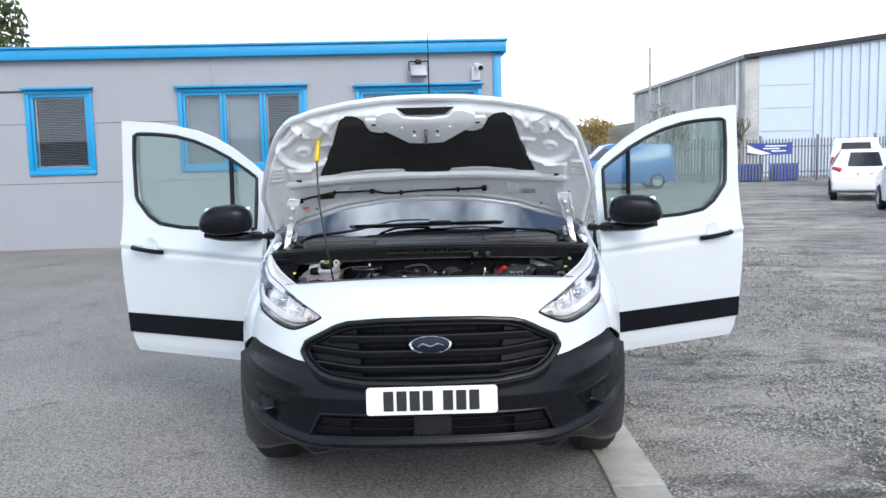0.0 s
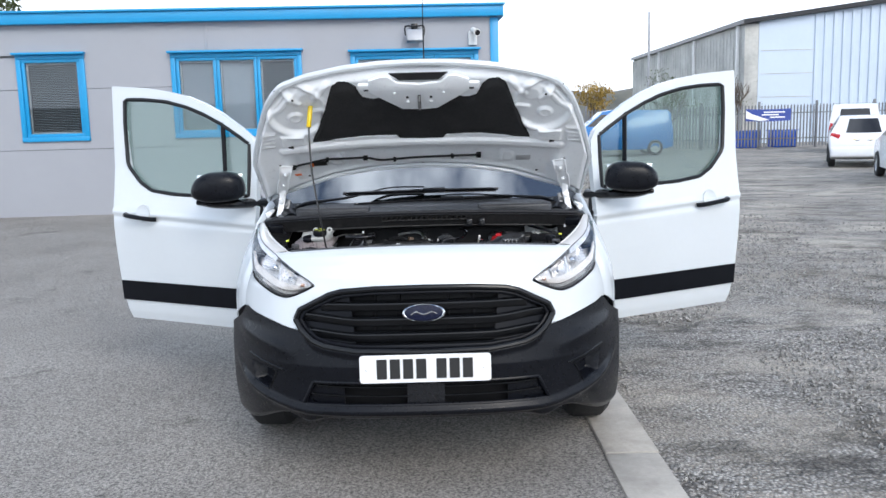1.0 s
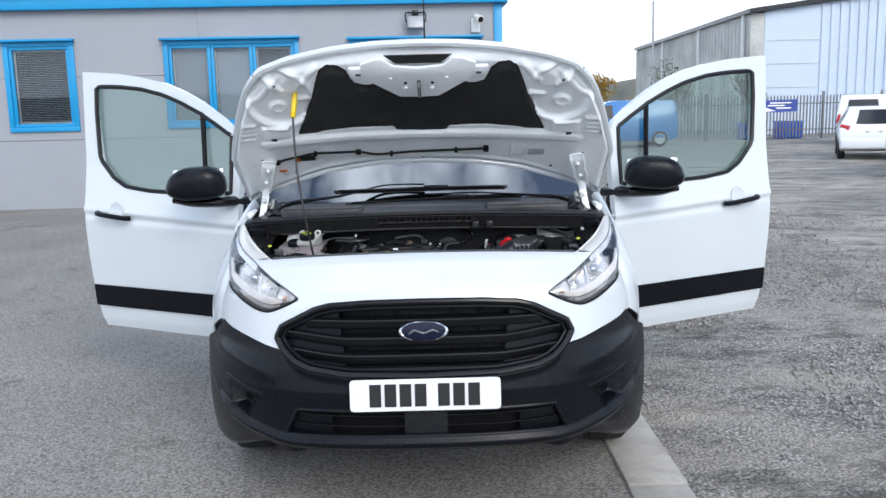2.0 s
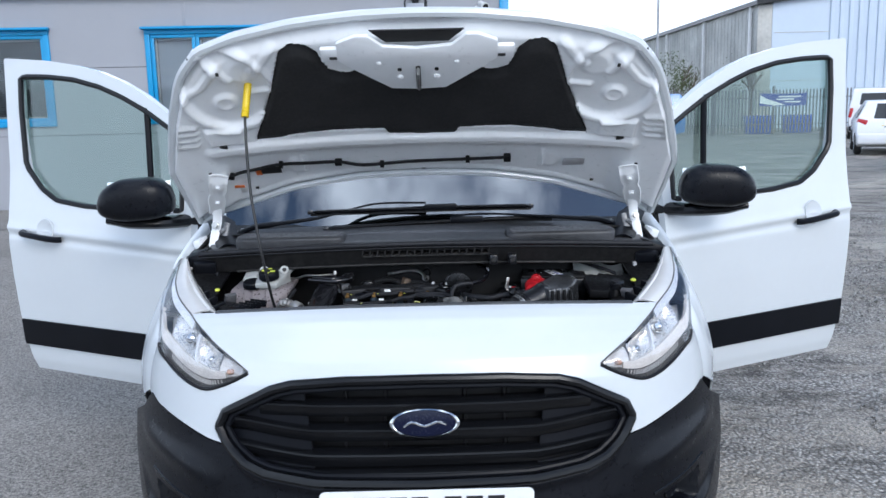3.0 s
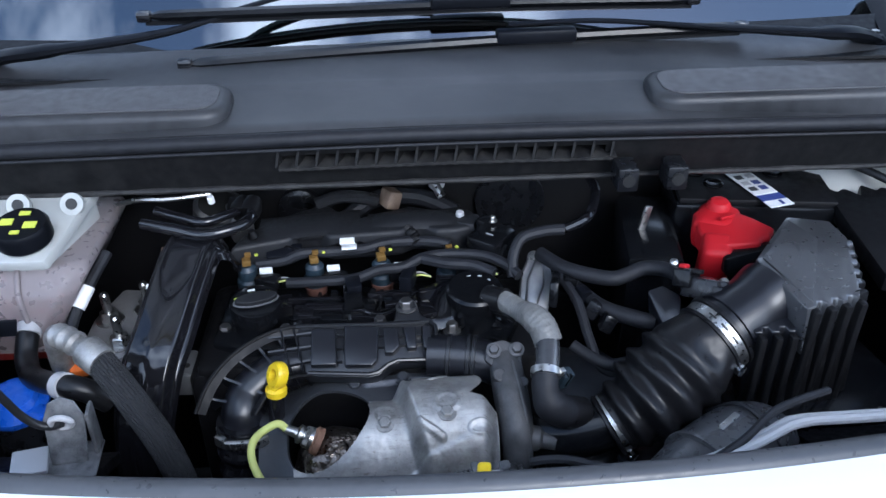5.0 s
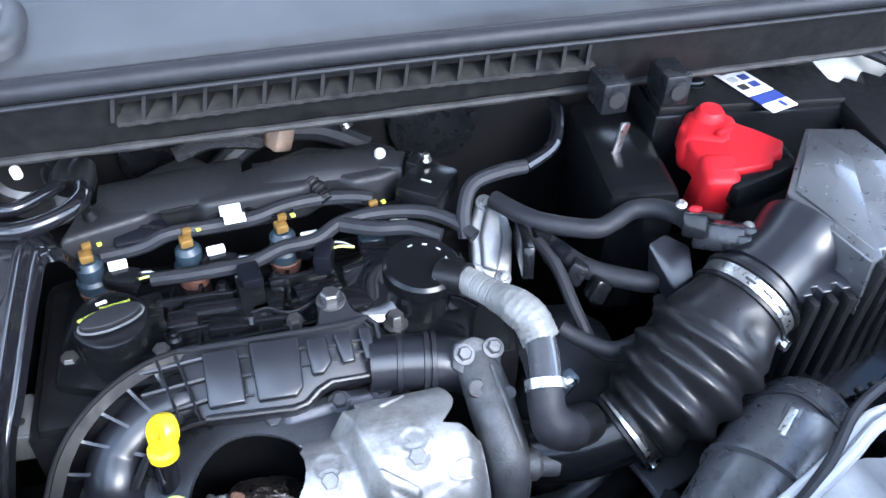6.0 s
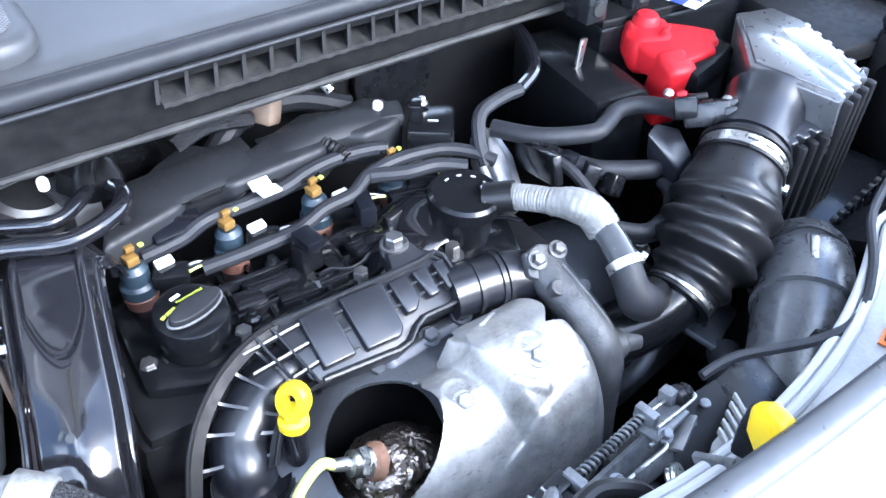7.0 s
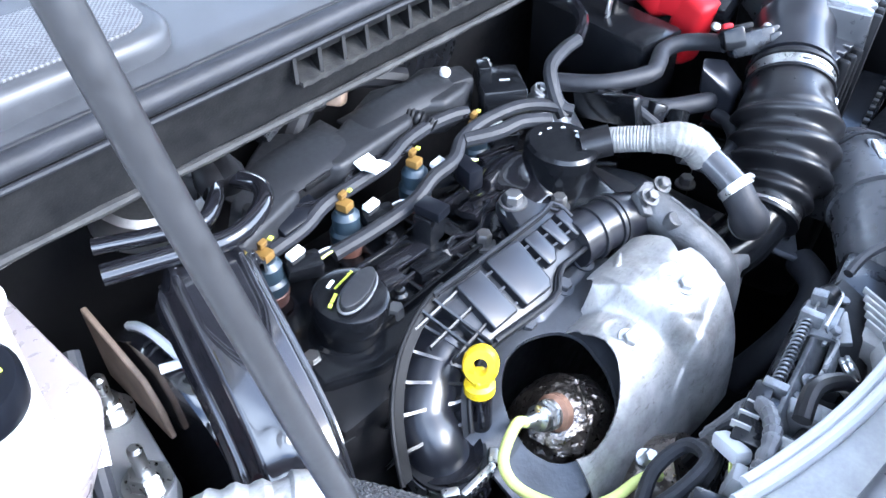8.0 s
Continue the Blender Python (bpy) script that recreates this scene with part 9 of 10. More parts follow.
    prism(bm, [(-0.021, -0.010), (-0.010, -0.016), (0.012, -0.016), (0.021, -0.006), (0.018, 0.012), (-0.004, 0.017), (-0.020, 0.010)], pose(0.054, 0.470, 0.905, 40, 8, -10), 0.010, 0.003, 2)
    part("cooler_flange", bm, CASTING, eg)
    for p in ((0.042, 0.463, 0.919), (0.068, 0.466, 0.917)):
        bt("flange_bolt", ALU_DK, eg, p, 0.0058, 0.006, (0, -0.5, 0.85))
    for p, r in (((0.046, 0.438, 0.905), 0.0075), ((0.071, 0.432, 0.899), 0.006)):
        lt("cast_boss", CASTING, eg, [(r, -0.008), (r, 0.002), (r * 0.8, 0.003), (r * 0.3, 0.0025)], p, (0.1, -0.5, 0.9), 18)
    tb("cooler_stub", CASTING, eg, [(0.066, 0.394, 0.856), (0.084, 0.392, 0.853), (0.102, 0.389, 0.851)], lambda t: 0.0135 - 0.0035 * smooth01(0.5, 0.6, t), 18, 5)
    lt("stub_bolt", STEEL, eg, [(0.0060, 0), (0.0060, 0.004), (0.0035, 0.005), (0.0035, 0.010)], (0.101, 0.390, 0.851), (1, -0.3, 0), 6)
    # pale hose over the cooler
    pi = tb("breather_hose", PALE_HOSE, VAN, [(0.058, 0.524, 0.944), (0.068, 0.504, 0.950), (0.078, 0.484, 0.954)], ribbed(0.0118, 0.0004, 16), 20, 24, label="pale wrapped breather hose with elbow")
    tb("pale_elbow", PALE_HOSE, pi, [(0.076, 0.488, 0.953), (0.085, 0.471, 0.957), (0.094, 0.457, 0.953), (0.099, 0.445, 0.941)], lambda t: 0.0128 + 0.0028 * smooth01(0, 0.5, t) + 0.0003 * math.sin(t * 70), 20, 14)
    tb("black_collar", RUBBER, pi, [(0.043, 0.540, 0.938), (0.061, 0.521, 0.945)], ribbed(0.0145, 0.0005, 4), 18, 10)
    tb("smoked_hose", SMOKED, pi, [(0.098, 0.449, 0.945), (0.096, 0.430, 0.939), (0.091, 0.406, 0.930)], 0.0128, 18, 6)
    tb("lower_elbow", HOSE, pi, [(0.091, 0.410, 0.931), (0.089, 0.397, 0.918), (0.095, 0.390, 0.902), (0.112, 0.395, 0.886)], lambda t: 0.0145 + 0.003 * smooth01(0.3, 0.6, t), 18, 8)
    lt("hose_clip", STEEL, pi, [(0.0150, -0.004), (0.0160, -0.004), (0.0160, 0.004), (0.0150, 0.004)], (0.0905, 0.408, 0.9305), (-0.15, -0.8, -0.45), 22)
    bx("clip_ear", STEEL, pi, (0.106, 0.404, 0.934), (0.006, 0.006, 0.010), (20, 10, 30), 0.001)
    tb("elbow_end", RUBBER, pi, [(0.106, 0.394, 0.890), (0.132, 0.404, 0.876)], ribbed(0.0175, 0.002, 3), 18, 12)
    bx("plug", INJ_BLUE, pi, (0.112, 0.420, 0.912), (0.016, 0.014, 0.024), (20, 10, 30), 0.003)
    for i in range(3):
        bx("plug_rib", PLASTIC_SM, pi, (0.108 + 0.004 * i, 0.414, 0.914), (0.0012, 0.004, 0.02), (20, 10, 30), 0)


def air_intake():
    ax = [(0.352, 0.482, 0.964), (0.318, 0.465, 0.952), (0.283, 0.449, 0.937), (0.258, 0.436, 0.924), (0.236, 0.424, 0.909), (0.213, 0.413, 0.893), (0.191, 0.406, 0.878), (0.169, 0.401, 0.864), (0.128, 0.402, 0.850), (0.085, 0.415, 0.838)]
    nk = tb("airbox_neck", DUCT_PAD, VAN, ax[:3], lambda t: 0.0385 + 0.004 * smooth01(0.35, 0.0, t), 32, 10, label="black plastic airbox outlet neck")
    lt("neck_ring", DUCT_PAD, nk, [(0.0385, -0.003), (0.0415, -0.002), (0.0415, 0.002), (0.0385, 0.003)], (0.300, 0.457, 0.9445), (-0.79, -0.37, -0.36), 36)
    # bellows: a smooth shoulder, then slanting uneven folds
    C = spline(ax[2:8], 6)

    def fold(u, v):
        p = along(C, u)
        d = (along(C, min(1, u + 0.02)) - along(C, max(0, u - 0.02))).normalized()
        e1 = d.cross(Vector((0, 0, 1))).normalized()
        e2 = d.cross(e1)
        q = 2 * math.pi * v
        slant = u + 0.035 * math.sin(q + 0.6) + 0.012 * math.sin(2 * q)
        r = 0.0415 + 0.0085 * smooth01(0.06, 0.30, u) - 0.0155 * smooth01(0.62, 0.97, u)
        k = smooth01(0.24, 0.34, slant) * smooth01(0.97, 0.88, u)
        r += 0.0046 * k * math.sin((slant - 0.30) * 2 * math.pi / 0.175)
        r -= 0.007 * math.exp(-(((u - 0.20) / 0.07) ** 2 + ((v - 0.62) / 0.06) ** 2))
        return p + r * (e1 * math.cos(q) + e2 * math.sin(q))

    bm = bmn()
    sheet(bm, lambda u, v: fold(u, 1 - v), 120, 72)
    be = part("intake_bellows", bm, RUBBER, VAN, "ribbed black rubber intake bellows", sharp=80)
    tb("intake_pipe", PLASTIC_SM, VAN, ax[7:], 0.0285, 24, 6)
    for c, d, r, scr in ((ax[2], (-0.80, -0.38, -0.42), 0.0425, (0.297, 0.408, 0.924)), (ax[7], (-0.88, -0.15, -0.46), 0.0335, (0.185, 0.381, 0.834))):
        dv = Vector(d).normalized()
        lt("hose_clamp", STEEL, be, [(r - 0.001, -0.0055), (r + 0.0006, -0.0055), (r + 0.0006, 0.0055), (r - 0.001, 0.0055)], c, d, 40)
        lt("clamp_lip", RUBBER, be, [(r - 0.003, -0.012), (r + 0.0025, -0.011), (r + 0.0025, -0.007), (r - 0.002, -0.006)], Vector(c) - dv * 0.0, d, 40)
        lt("clamp_lip", RUBBER, be, [(r - 0.003, 0.006), (r + 0.0020, 0.007), (r + 0.0020, 0.010), (r - 0.003, 0.011)], c, d, 40)
        lt("clamp_screw", CHROME, be, [(0.0035, -0.014), (0.0035, 0.0), (0.0068, 0.001), (0.0068, 0.005), (0.005, 0.006)], scr, (0.45, -0.85, -0.1), 18)
        bx("screw_slot", PRINT_HOLE, be, Vector(scr) + Vector((0.45, -0.85, -0.1)) * 0.0062, (0.001, 0.001, 0.009), (0, 30, 20), 0)
        bx("screw_block", STEEL, be, Vector(scr) + Vector((-0.006, 0.012, 0.002)), (0.009, 0.018, 0.010), (0, 0, 30), 0.002)
        for q in (0.35, 0.75, 1.15):
            e1 = dv.cross(Vector((0, 0, 1))).normalized()
            e2 = dv.cross(e1)
            m = Vector(c) + (e1 * math.cos(q + 3.4) + e2 * math.sin(q + 3.4)) * (r + 0.0005)
            bm = bmn()
            box(bm, (0, 0, 0), (0.010, 0.0022, 0.0012), b=0.0004)
            nn = (m - Vector(c)).normalized()
            bmesh.ops.transform(bm, matrix=Matrix.Translation(m) @ Matrix((dv.cross(nn), dv, nn)).transposed().to_4x4(), verts=bm.verts)
            part("clamp_slot", bm, PRINT_HOLE, be)
    # flow meter on the neck
    bm = bmn()
    box(bm, (0.282, 0.500, 0.966), (0.026, 0.044, 0.024), (-14, 22, 40), b=0.003)
    box(bm, (0.297, 0.484, 0.970), (0.028, 0.012, 0.014), (-14, 22, 40), b=0.002)
    box(bm, (0.291, 0.491, 0.975), (0.006, 0.030, 0.012), (-14, 22, 40), b=0.0015)
    mf = part("flow_meter", bm, PLASTIC_GR, nk, "dark air flow sensor with red clip")
    bx("meter_plug", PLASTIC_SM, mf, (0.266, 0.514, 0.972), (0.028, 0.022, 0.022), (-14, 22, 40), 0.003)
    bx("red_clip", RED, mf, (0.264, 0.520, 0.983), (0.010, 0.010, 0.006), (-14, 22, 40), 0.002)
    bx("plug_latch", PLASTIC_DK, mf, (0.272, 0.508, 0.984), (0.008, 0.020, 0.005), (-14, 22, 40), 0.001)
    for p in ((0.255, 0.529, 0.982), (0.302, 0.494, 0.976)):
        lt("meter_screw", STEEL, mf, [(0.005, 0), (0.005, 0.003), (0.0025, 0.005)], p, (-0.2, -0.3, 1), 12)
    bm = bmn()
    slab(bm, [(0.225, 0.520, 0.952), (0.246, 0.530, 0.952), (0.262, 0.512, 0.950), (0.256, 0.486, 0.935), (0.240, 0.486, 0.922)], (0.004, 0.0, -0.030), 0.003, 2)
    part("bracket_wedge", bm, DUCT_PAD, nk)
    # airbox: sloping lid with scalloped edges, stepped shoulder, ribbed walls, flange and base
    lid = [Vector(p) for p in ((0.337, 0.503, 1.000), (0.400, 0.577, 1.010), (0.446, 0.566, 1.009), (0.453, 0.532, 1.006))]
    a, c = Vector((0.453, 0.532, 1.006)), Vector((0.420, 0.427, 0.999))
    for i in range(6):
        p, n_ = a.lerp(c, (i + 0.25) / 6), a.lerp(c, (i + 0.75) / 6)
        lid += [p, p + Vector((0.006, 0.0, -0.001)), n_ + Vector((0.006, 0.0, -0.001)), n_]
    for i in range(3):
        x, y = 0.416 - 0.018 * i, 0.424 - 0.004 * i
        lid += [Vector((x, y, 0.998)), Vector((x - 0.003, y + 0.007, 0.998)), Vector((x - 0.009, y + 0.006, 0.998)), Vector((x - 0.012, y - 0.002, 0.998))]
    lid += [Vector((0.357, 0.412, 0.996))]
    bm = bmn()
    slab(bm, lid, (0.004, -0.002, -0.060), 0.0028, 2)
    ab = part("airbox", bm, LID, VAN, "black ribbed airbox with stepped lid", sharp=40)
    bm = bmn()
    slab(bm, [(0.344, 0.502, 1.0030), (0.398, 0.568, 1.0115), (0.418, 0.530, 1.0065), (0.366, 0.420, 0.9985)], (0, 0, -0.006), 0.0012, 2)
    part("lid_facet", bm, LID, ab)
    sh = [Vector((0.332, 0.500, 0.972)), Vector((0.318, 0.478, 0.968)), Vector((0.308, 0.428, 0.962))]
    for i in range(4):
        x = 0.312 + 0.018 * i
        sh += [Vector((x, 0.420, 0.962)), Vector((x + 0.008, 0.419, 0.963)), Vector((x + 0.010, 0.426, 0.964)), Vector((x + 0.016, 0.426, 0.964))]
    sh += [Vector((0.384, 0.425, 0.966)), Vector((0.400, 0.50, 0.972))]
    bm = bmn()
    slab(bm, sh, (0.004, -0.004, -0.105), 0.003, 2)
    part("airbox_shoulder", bm, DUCT_PAD, ab, sharp=40)
    bm = bmn()
    slab(bm, [(0.345, 0.50, 0.955), (0.40, 0.57, 0.955), (0.448, 0.56, 0.955), (0.424, 0.428, 0.955), (0.36, 0.414, 0.955)], (0, -0.004, -0.10), 0.006, 2)
    part("airbox_wall", bm, PLASTIC_DK, ab)
    for i in range(4):
        bx("airbox_rib", PLASTIC_DK, ab, (0.318 + 0.0165 * i, 0.415, 0.912), (0.0085, 0.012, 0.100), (2, 0, 4), 0.0035)
        bx("airbox_rib", PLASTIC_DK, ab, (0.366 + 0.018 * i, 0.413 + 0.004 * i, 0.925), (0.009, 0.012, 0.140), (2, 0, 10), 0.0035)
    for i in range(6):
        p = a.lerp(c, (i + 0.5) / 6)
        bx("airbox_rib", PLASTIC_DK, ab, (p.x + 0.004, p.y, 0.930), (0.016, 0.009, 0.140), (0, -3, 15), 0.0035)
    bm = bmn()
    box(bm, (0.400, 0.470, 0.858), (0.215, 0.160, 0.008), (0, 0, 9), b=0.002)
    part("airbox_flange", bm, PLASTIC_SM, ab)
    bm = bmn()
    box(bm, (0.400, 0.470, 0.842), (0.222, 0.168, 0.006), (0, 0, 9), b=0.002)
    part("base_flange", bm, PLASTIC_SM, ab)
    for i in range(13):
        bx("flange_tooth", PLASTIC_SM, ab, (0.308 + 0.0165 * i, 0.377 + 0.0026 * i, 0.850), (0.0022, 0.010, 0.020), (0, 0, 9), 0.0006)
        bx("flange_clip", DUSTY, ab, (0.314 + 0.0165 * i, 0.3775 + 0.0026 * i, 0.8635), (0.0065, 0.006, 0.004), (0, 0, 9), 0.001)
    bm = bmn()
    box(bm, (0.400, 0.475, 0.74), (0.205, 0.155, 0.20), (0, 0, 9), b=0.015)
    part("airbox_base", bm, PLASTIC_DK, ab)
    # snorkel
    SN = [(0.334, 0.392, 0.80), (0.318, 0.376, 0.848), (0.282, 0.352, 0.868), (0.238, 0.320, 0.868), (0.185, 0.280, 0.845), (0.135, 0.238, 0.80), (0.11, 0.22, 0.75)]
    sn = tb("air_snorkel", SNORKEL, VAN, SN, 0.0435, 36, 10, label="large dark grey air intake snorkel", flat=0.95)
    lt("snorkel_ring", SNORKEL, sn, [(0.0430, -0.003), (0.0465, -0.002), (0.0465, 0.002), (0.0430, 0.003)], (0.238, 0.320, 0.868), (-0.79, -0.59, -0.12), 40)
    bx("snorkel_clip", STEEL, sn, (0.265, 0.343, 0.912), (0.007, 0.030, 0.004), (4, 0, -52), 0.0015)
    bx("clip_seat", SNORKEL, sn, (0.267, 0.345, 0.908), (0.013, 0.036, 0.006), (4, 0, -52), 0.002)
    bx("snorkel_tab", PLASTIC_DK, sn, (0.196, 0.276, 0.893), (0.024, 0.008, 0.014), (0, 20, -30), 0.002)
    tb("snorkel_strap", HOSE, sn, [(0.262, 0.392, 0.880), (0.283, 0.372, 0.909), (0.300, 0.350, 0.908), (0.318, 0.33, 0.885)], 0.0022, 6)


def battery_side():
    bm = bmn()
    box(bm, (0.412, 0.718, 0.90), (0.21, 0.125, 0.16), (0, 0, -8), b=0.006)
    ba = part("battery", bm, PLASTIC_SM, VAN, "black car battery with warning label")
    bm = bmn()
    box(bm, (0.412, 0.718, 0.982), (0.20, 0.115, 0.010), (0, 0, -8), b=0.003)
    part("battery_lid", bm, PLASTIC_DK, ba)
    for x, y in ((0.360, 0.710), (0.345, 0.745), (0.450, 0.735)):
        lt("cell_plug", PLASTIC_SM, ba, [(0.013, 0), (0.013, 0.003), (0.010, 0.004), (0.004, 0.002)], (x, y, 0.987), n=20)
    M = pose(0.408, 0.712, 0.9885, 0, 0, -76)
    for cx, cy, w, d, m in ((0, 0, 0.080, 0.034, LABEL), (0.050, 0.0, 0.016, 0.034, NAVY_PR), (0.066, 0, 0.016, 0.034, LABEL), (-0.034, 0.006, 0.02, 0.006, PRINT_HOLE), (-0.01, 0.008, 0.010, 0.010, LABEL_GR), (0.008, 0.006, 0.010, 0.010, NAVY_PR), (0.024, 0.006, 0.010, 0.010, NAVY_PR), (-0.01, -0.008, 0.010, 0.010, PRINT_HOLE), (0.008, -0.009, 0.010, 0.010, LABEL_GR), (0.024, -0.009, 0.010, 0.010, PRINT_HOLE), (0.066, 0.004, 0.010, 0.004, NAVY_PR)):
        bm = bmn()
        box(bm, (cx, cy, 0.0008 if m is LABEL or w == 0.016 else 0.0016), (w, d, 0.0012), b=0)
        bmesh.ops.transform(bm, matrix=M, verts=bm.verts)
        part("warning_label" if m is LABEL else "label_print", bm, m, ba)
    # red terminal cover
    bm = bmn()
    box(bm, (0.344, 0.640, 0.961), (0.054, 0.060, 0.046), (6, 0, -30), b=0.014, seg=3)
    slab(bm, [(0.316, 0.652, 0.979), (0.338, 0.668, 0.982), (0.362, 0.650, 0.983), (0.384, 0.622, 0.984), (0.400, 0.596, 0.984), (0.392, 0.588, 0.983), (0.388, 0.578, 0.982), (0.378, 0.580, 0.981), (0.372, 0.568, 0.980), (0.346, 0.570, 0.978), (0.312, 0.572, 0.976), (0.310, 0.610, 0.976)], (0.002, 0.004, -0.030), 0.008, 3)
    tc = part("terminal_cover", bm, RED, ba, "red moulded battery terminal cover")
    part("cover_arm", box(bmn(), (0.366, 0.600, 0.962), (0.048, 0.046, 0.030), (8, 4, -28), b=0.010, seg=3), RED, tc)
    part("cover_skirt", box(bmn(), (0.327, 0.590, 0.937), (0.036, 0.040, 0.084), (16, 0, -14), b=0.009, seg=3), RED, tc)
    lt("cover_cap", RED, tc, [(0.016, 0), (0.015, 0.007), (0.011, 0.012), (0.003, 0.014)], (0.348, 0.652, 0.982), (0, -0.1, 1), 22)
    bx("cover_slot", RED, tc, (0.349, 0.622, 0.987), (0.022, 0.005, 0.004), (0, 0, 25), 0.0015)
    bm = bmn()
    prism(bm, [(0.0, 0.0), (0.075, 0.012), (0.085, 0.055), (0.05, 0.075), (0.0, 0.04)], pose(0.328, 0.548, 0.945, -6, -6, 2), 0.026, 0.005, 2)
    part("fuse_cover", bm, PLASTIC_SM, ba)
    bx("battery_clamp_strip", STEEL, VAN, (0.255, 0.655, 0.965), (0.010, 0.004, 0.045), (0, 12, 12), 0.001)
    # battery tray front wall
    bx("battery_tray", PLASTIC_SM, VAN, (0.265, 0.665, 0.88), (0.07, 0.17, 0.15), (0, 0, -8), 0.008)
    # pale inner wing and washer filler at the far side
    bm = bmn()
    sheet(bm, lambda u, v: (0.485 + 0.155 * u, 0.785 - 0.125 * v - 0.03 * u, 1.005 - 0.085 * v + 0.012 * math.sin(u * 6)), 12, 8, 0.006)
    iw = part("painted_inner_wing", bm, WHITE_PL, VAN, "white painted strut tower panel")
    tb("wing_cable", HOSE, iw, [(0.50, 0.76, 1.015), (0.54, 0.735, 1.005), (0.58, 0.70, 0.995), (0.61, 0.668, 0.985)], 0.006, 8)
    lt("cable_eye", STEEL, iw, [(0.012, 0), (0.012, 0.003), (0.005, 0.004)], (0.615, 0.668, 0.988), (0, -0.3, 1), 16)
    bm = bmn()
    zig = [(0.49, 0.50), (0.64, 0.48), (0.655, 0.66)]
    for i in range(6):
        x = 0.645 - 0.026 * i
        zig += [(x, 0.672 + 0.010 * (i % 2)), (x - 0.014, 0.690 + 0.008 * (i % 2))]
    prism(bm, zig, pose(0, 0, 0.935, 4, 0, 0) @ pose(0, 0, -0.02), 0.024, 0.004, 2)
    part("fuse_box_cover", bm, PLASTIC_DK, VAN, "black fuse box cover with notched edge")
    wf = lt("washer_filler_cap", PLASTIC_GR, VAN, [(0.020, 0), (0.022, 0.004), (0.022, 0.018), (0.016, 0.022), (0.004, 0.022)], (0.566, 0.480, 0.985), (0, -0.15, 1), 24, "grey round washer filler cap")
    bx("filler_neck", PLASTIC_DK, wf, (0.566, 0.482, 0.94), (0.035, 0.035, 0.09), (0, 0, 20), 0.01)
    bx("relay_block", CONDUIT, wf, (0.592, 0.452, 0.975), (0.036, 0.016, 0.026), (30, 0, -35), 0.003)
    bx("washer_tank", PLASTIC_DK, VAN, (0.60, 0.42, 0.90), (0.14, 0.16, 0.12), (0, 0, -20), 0.02)


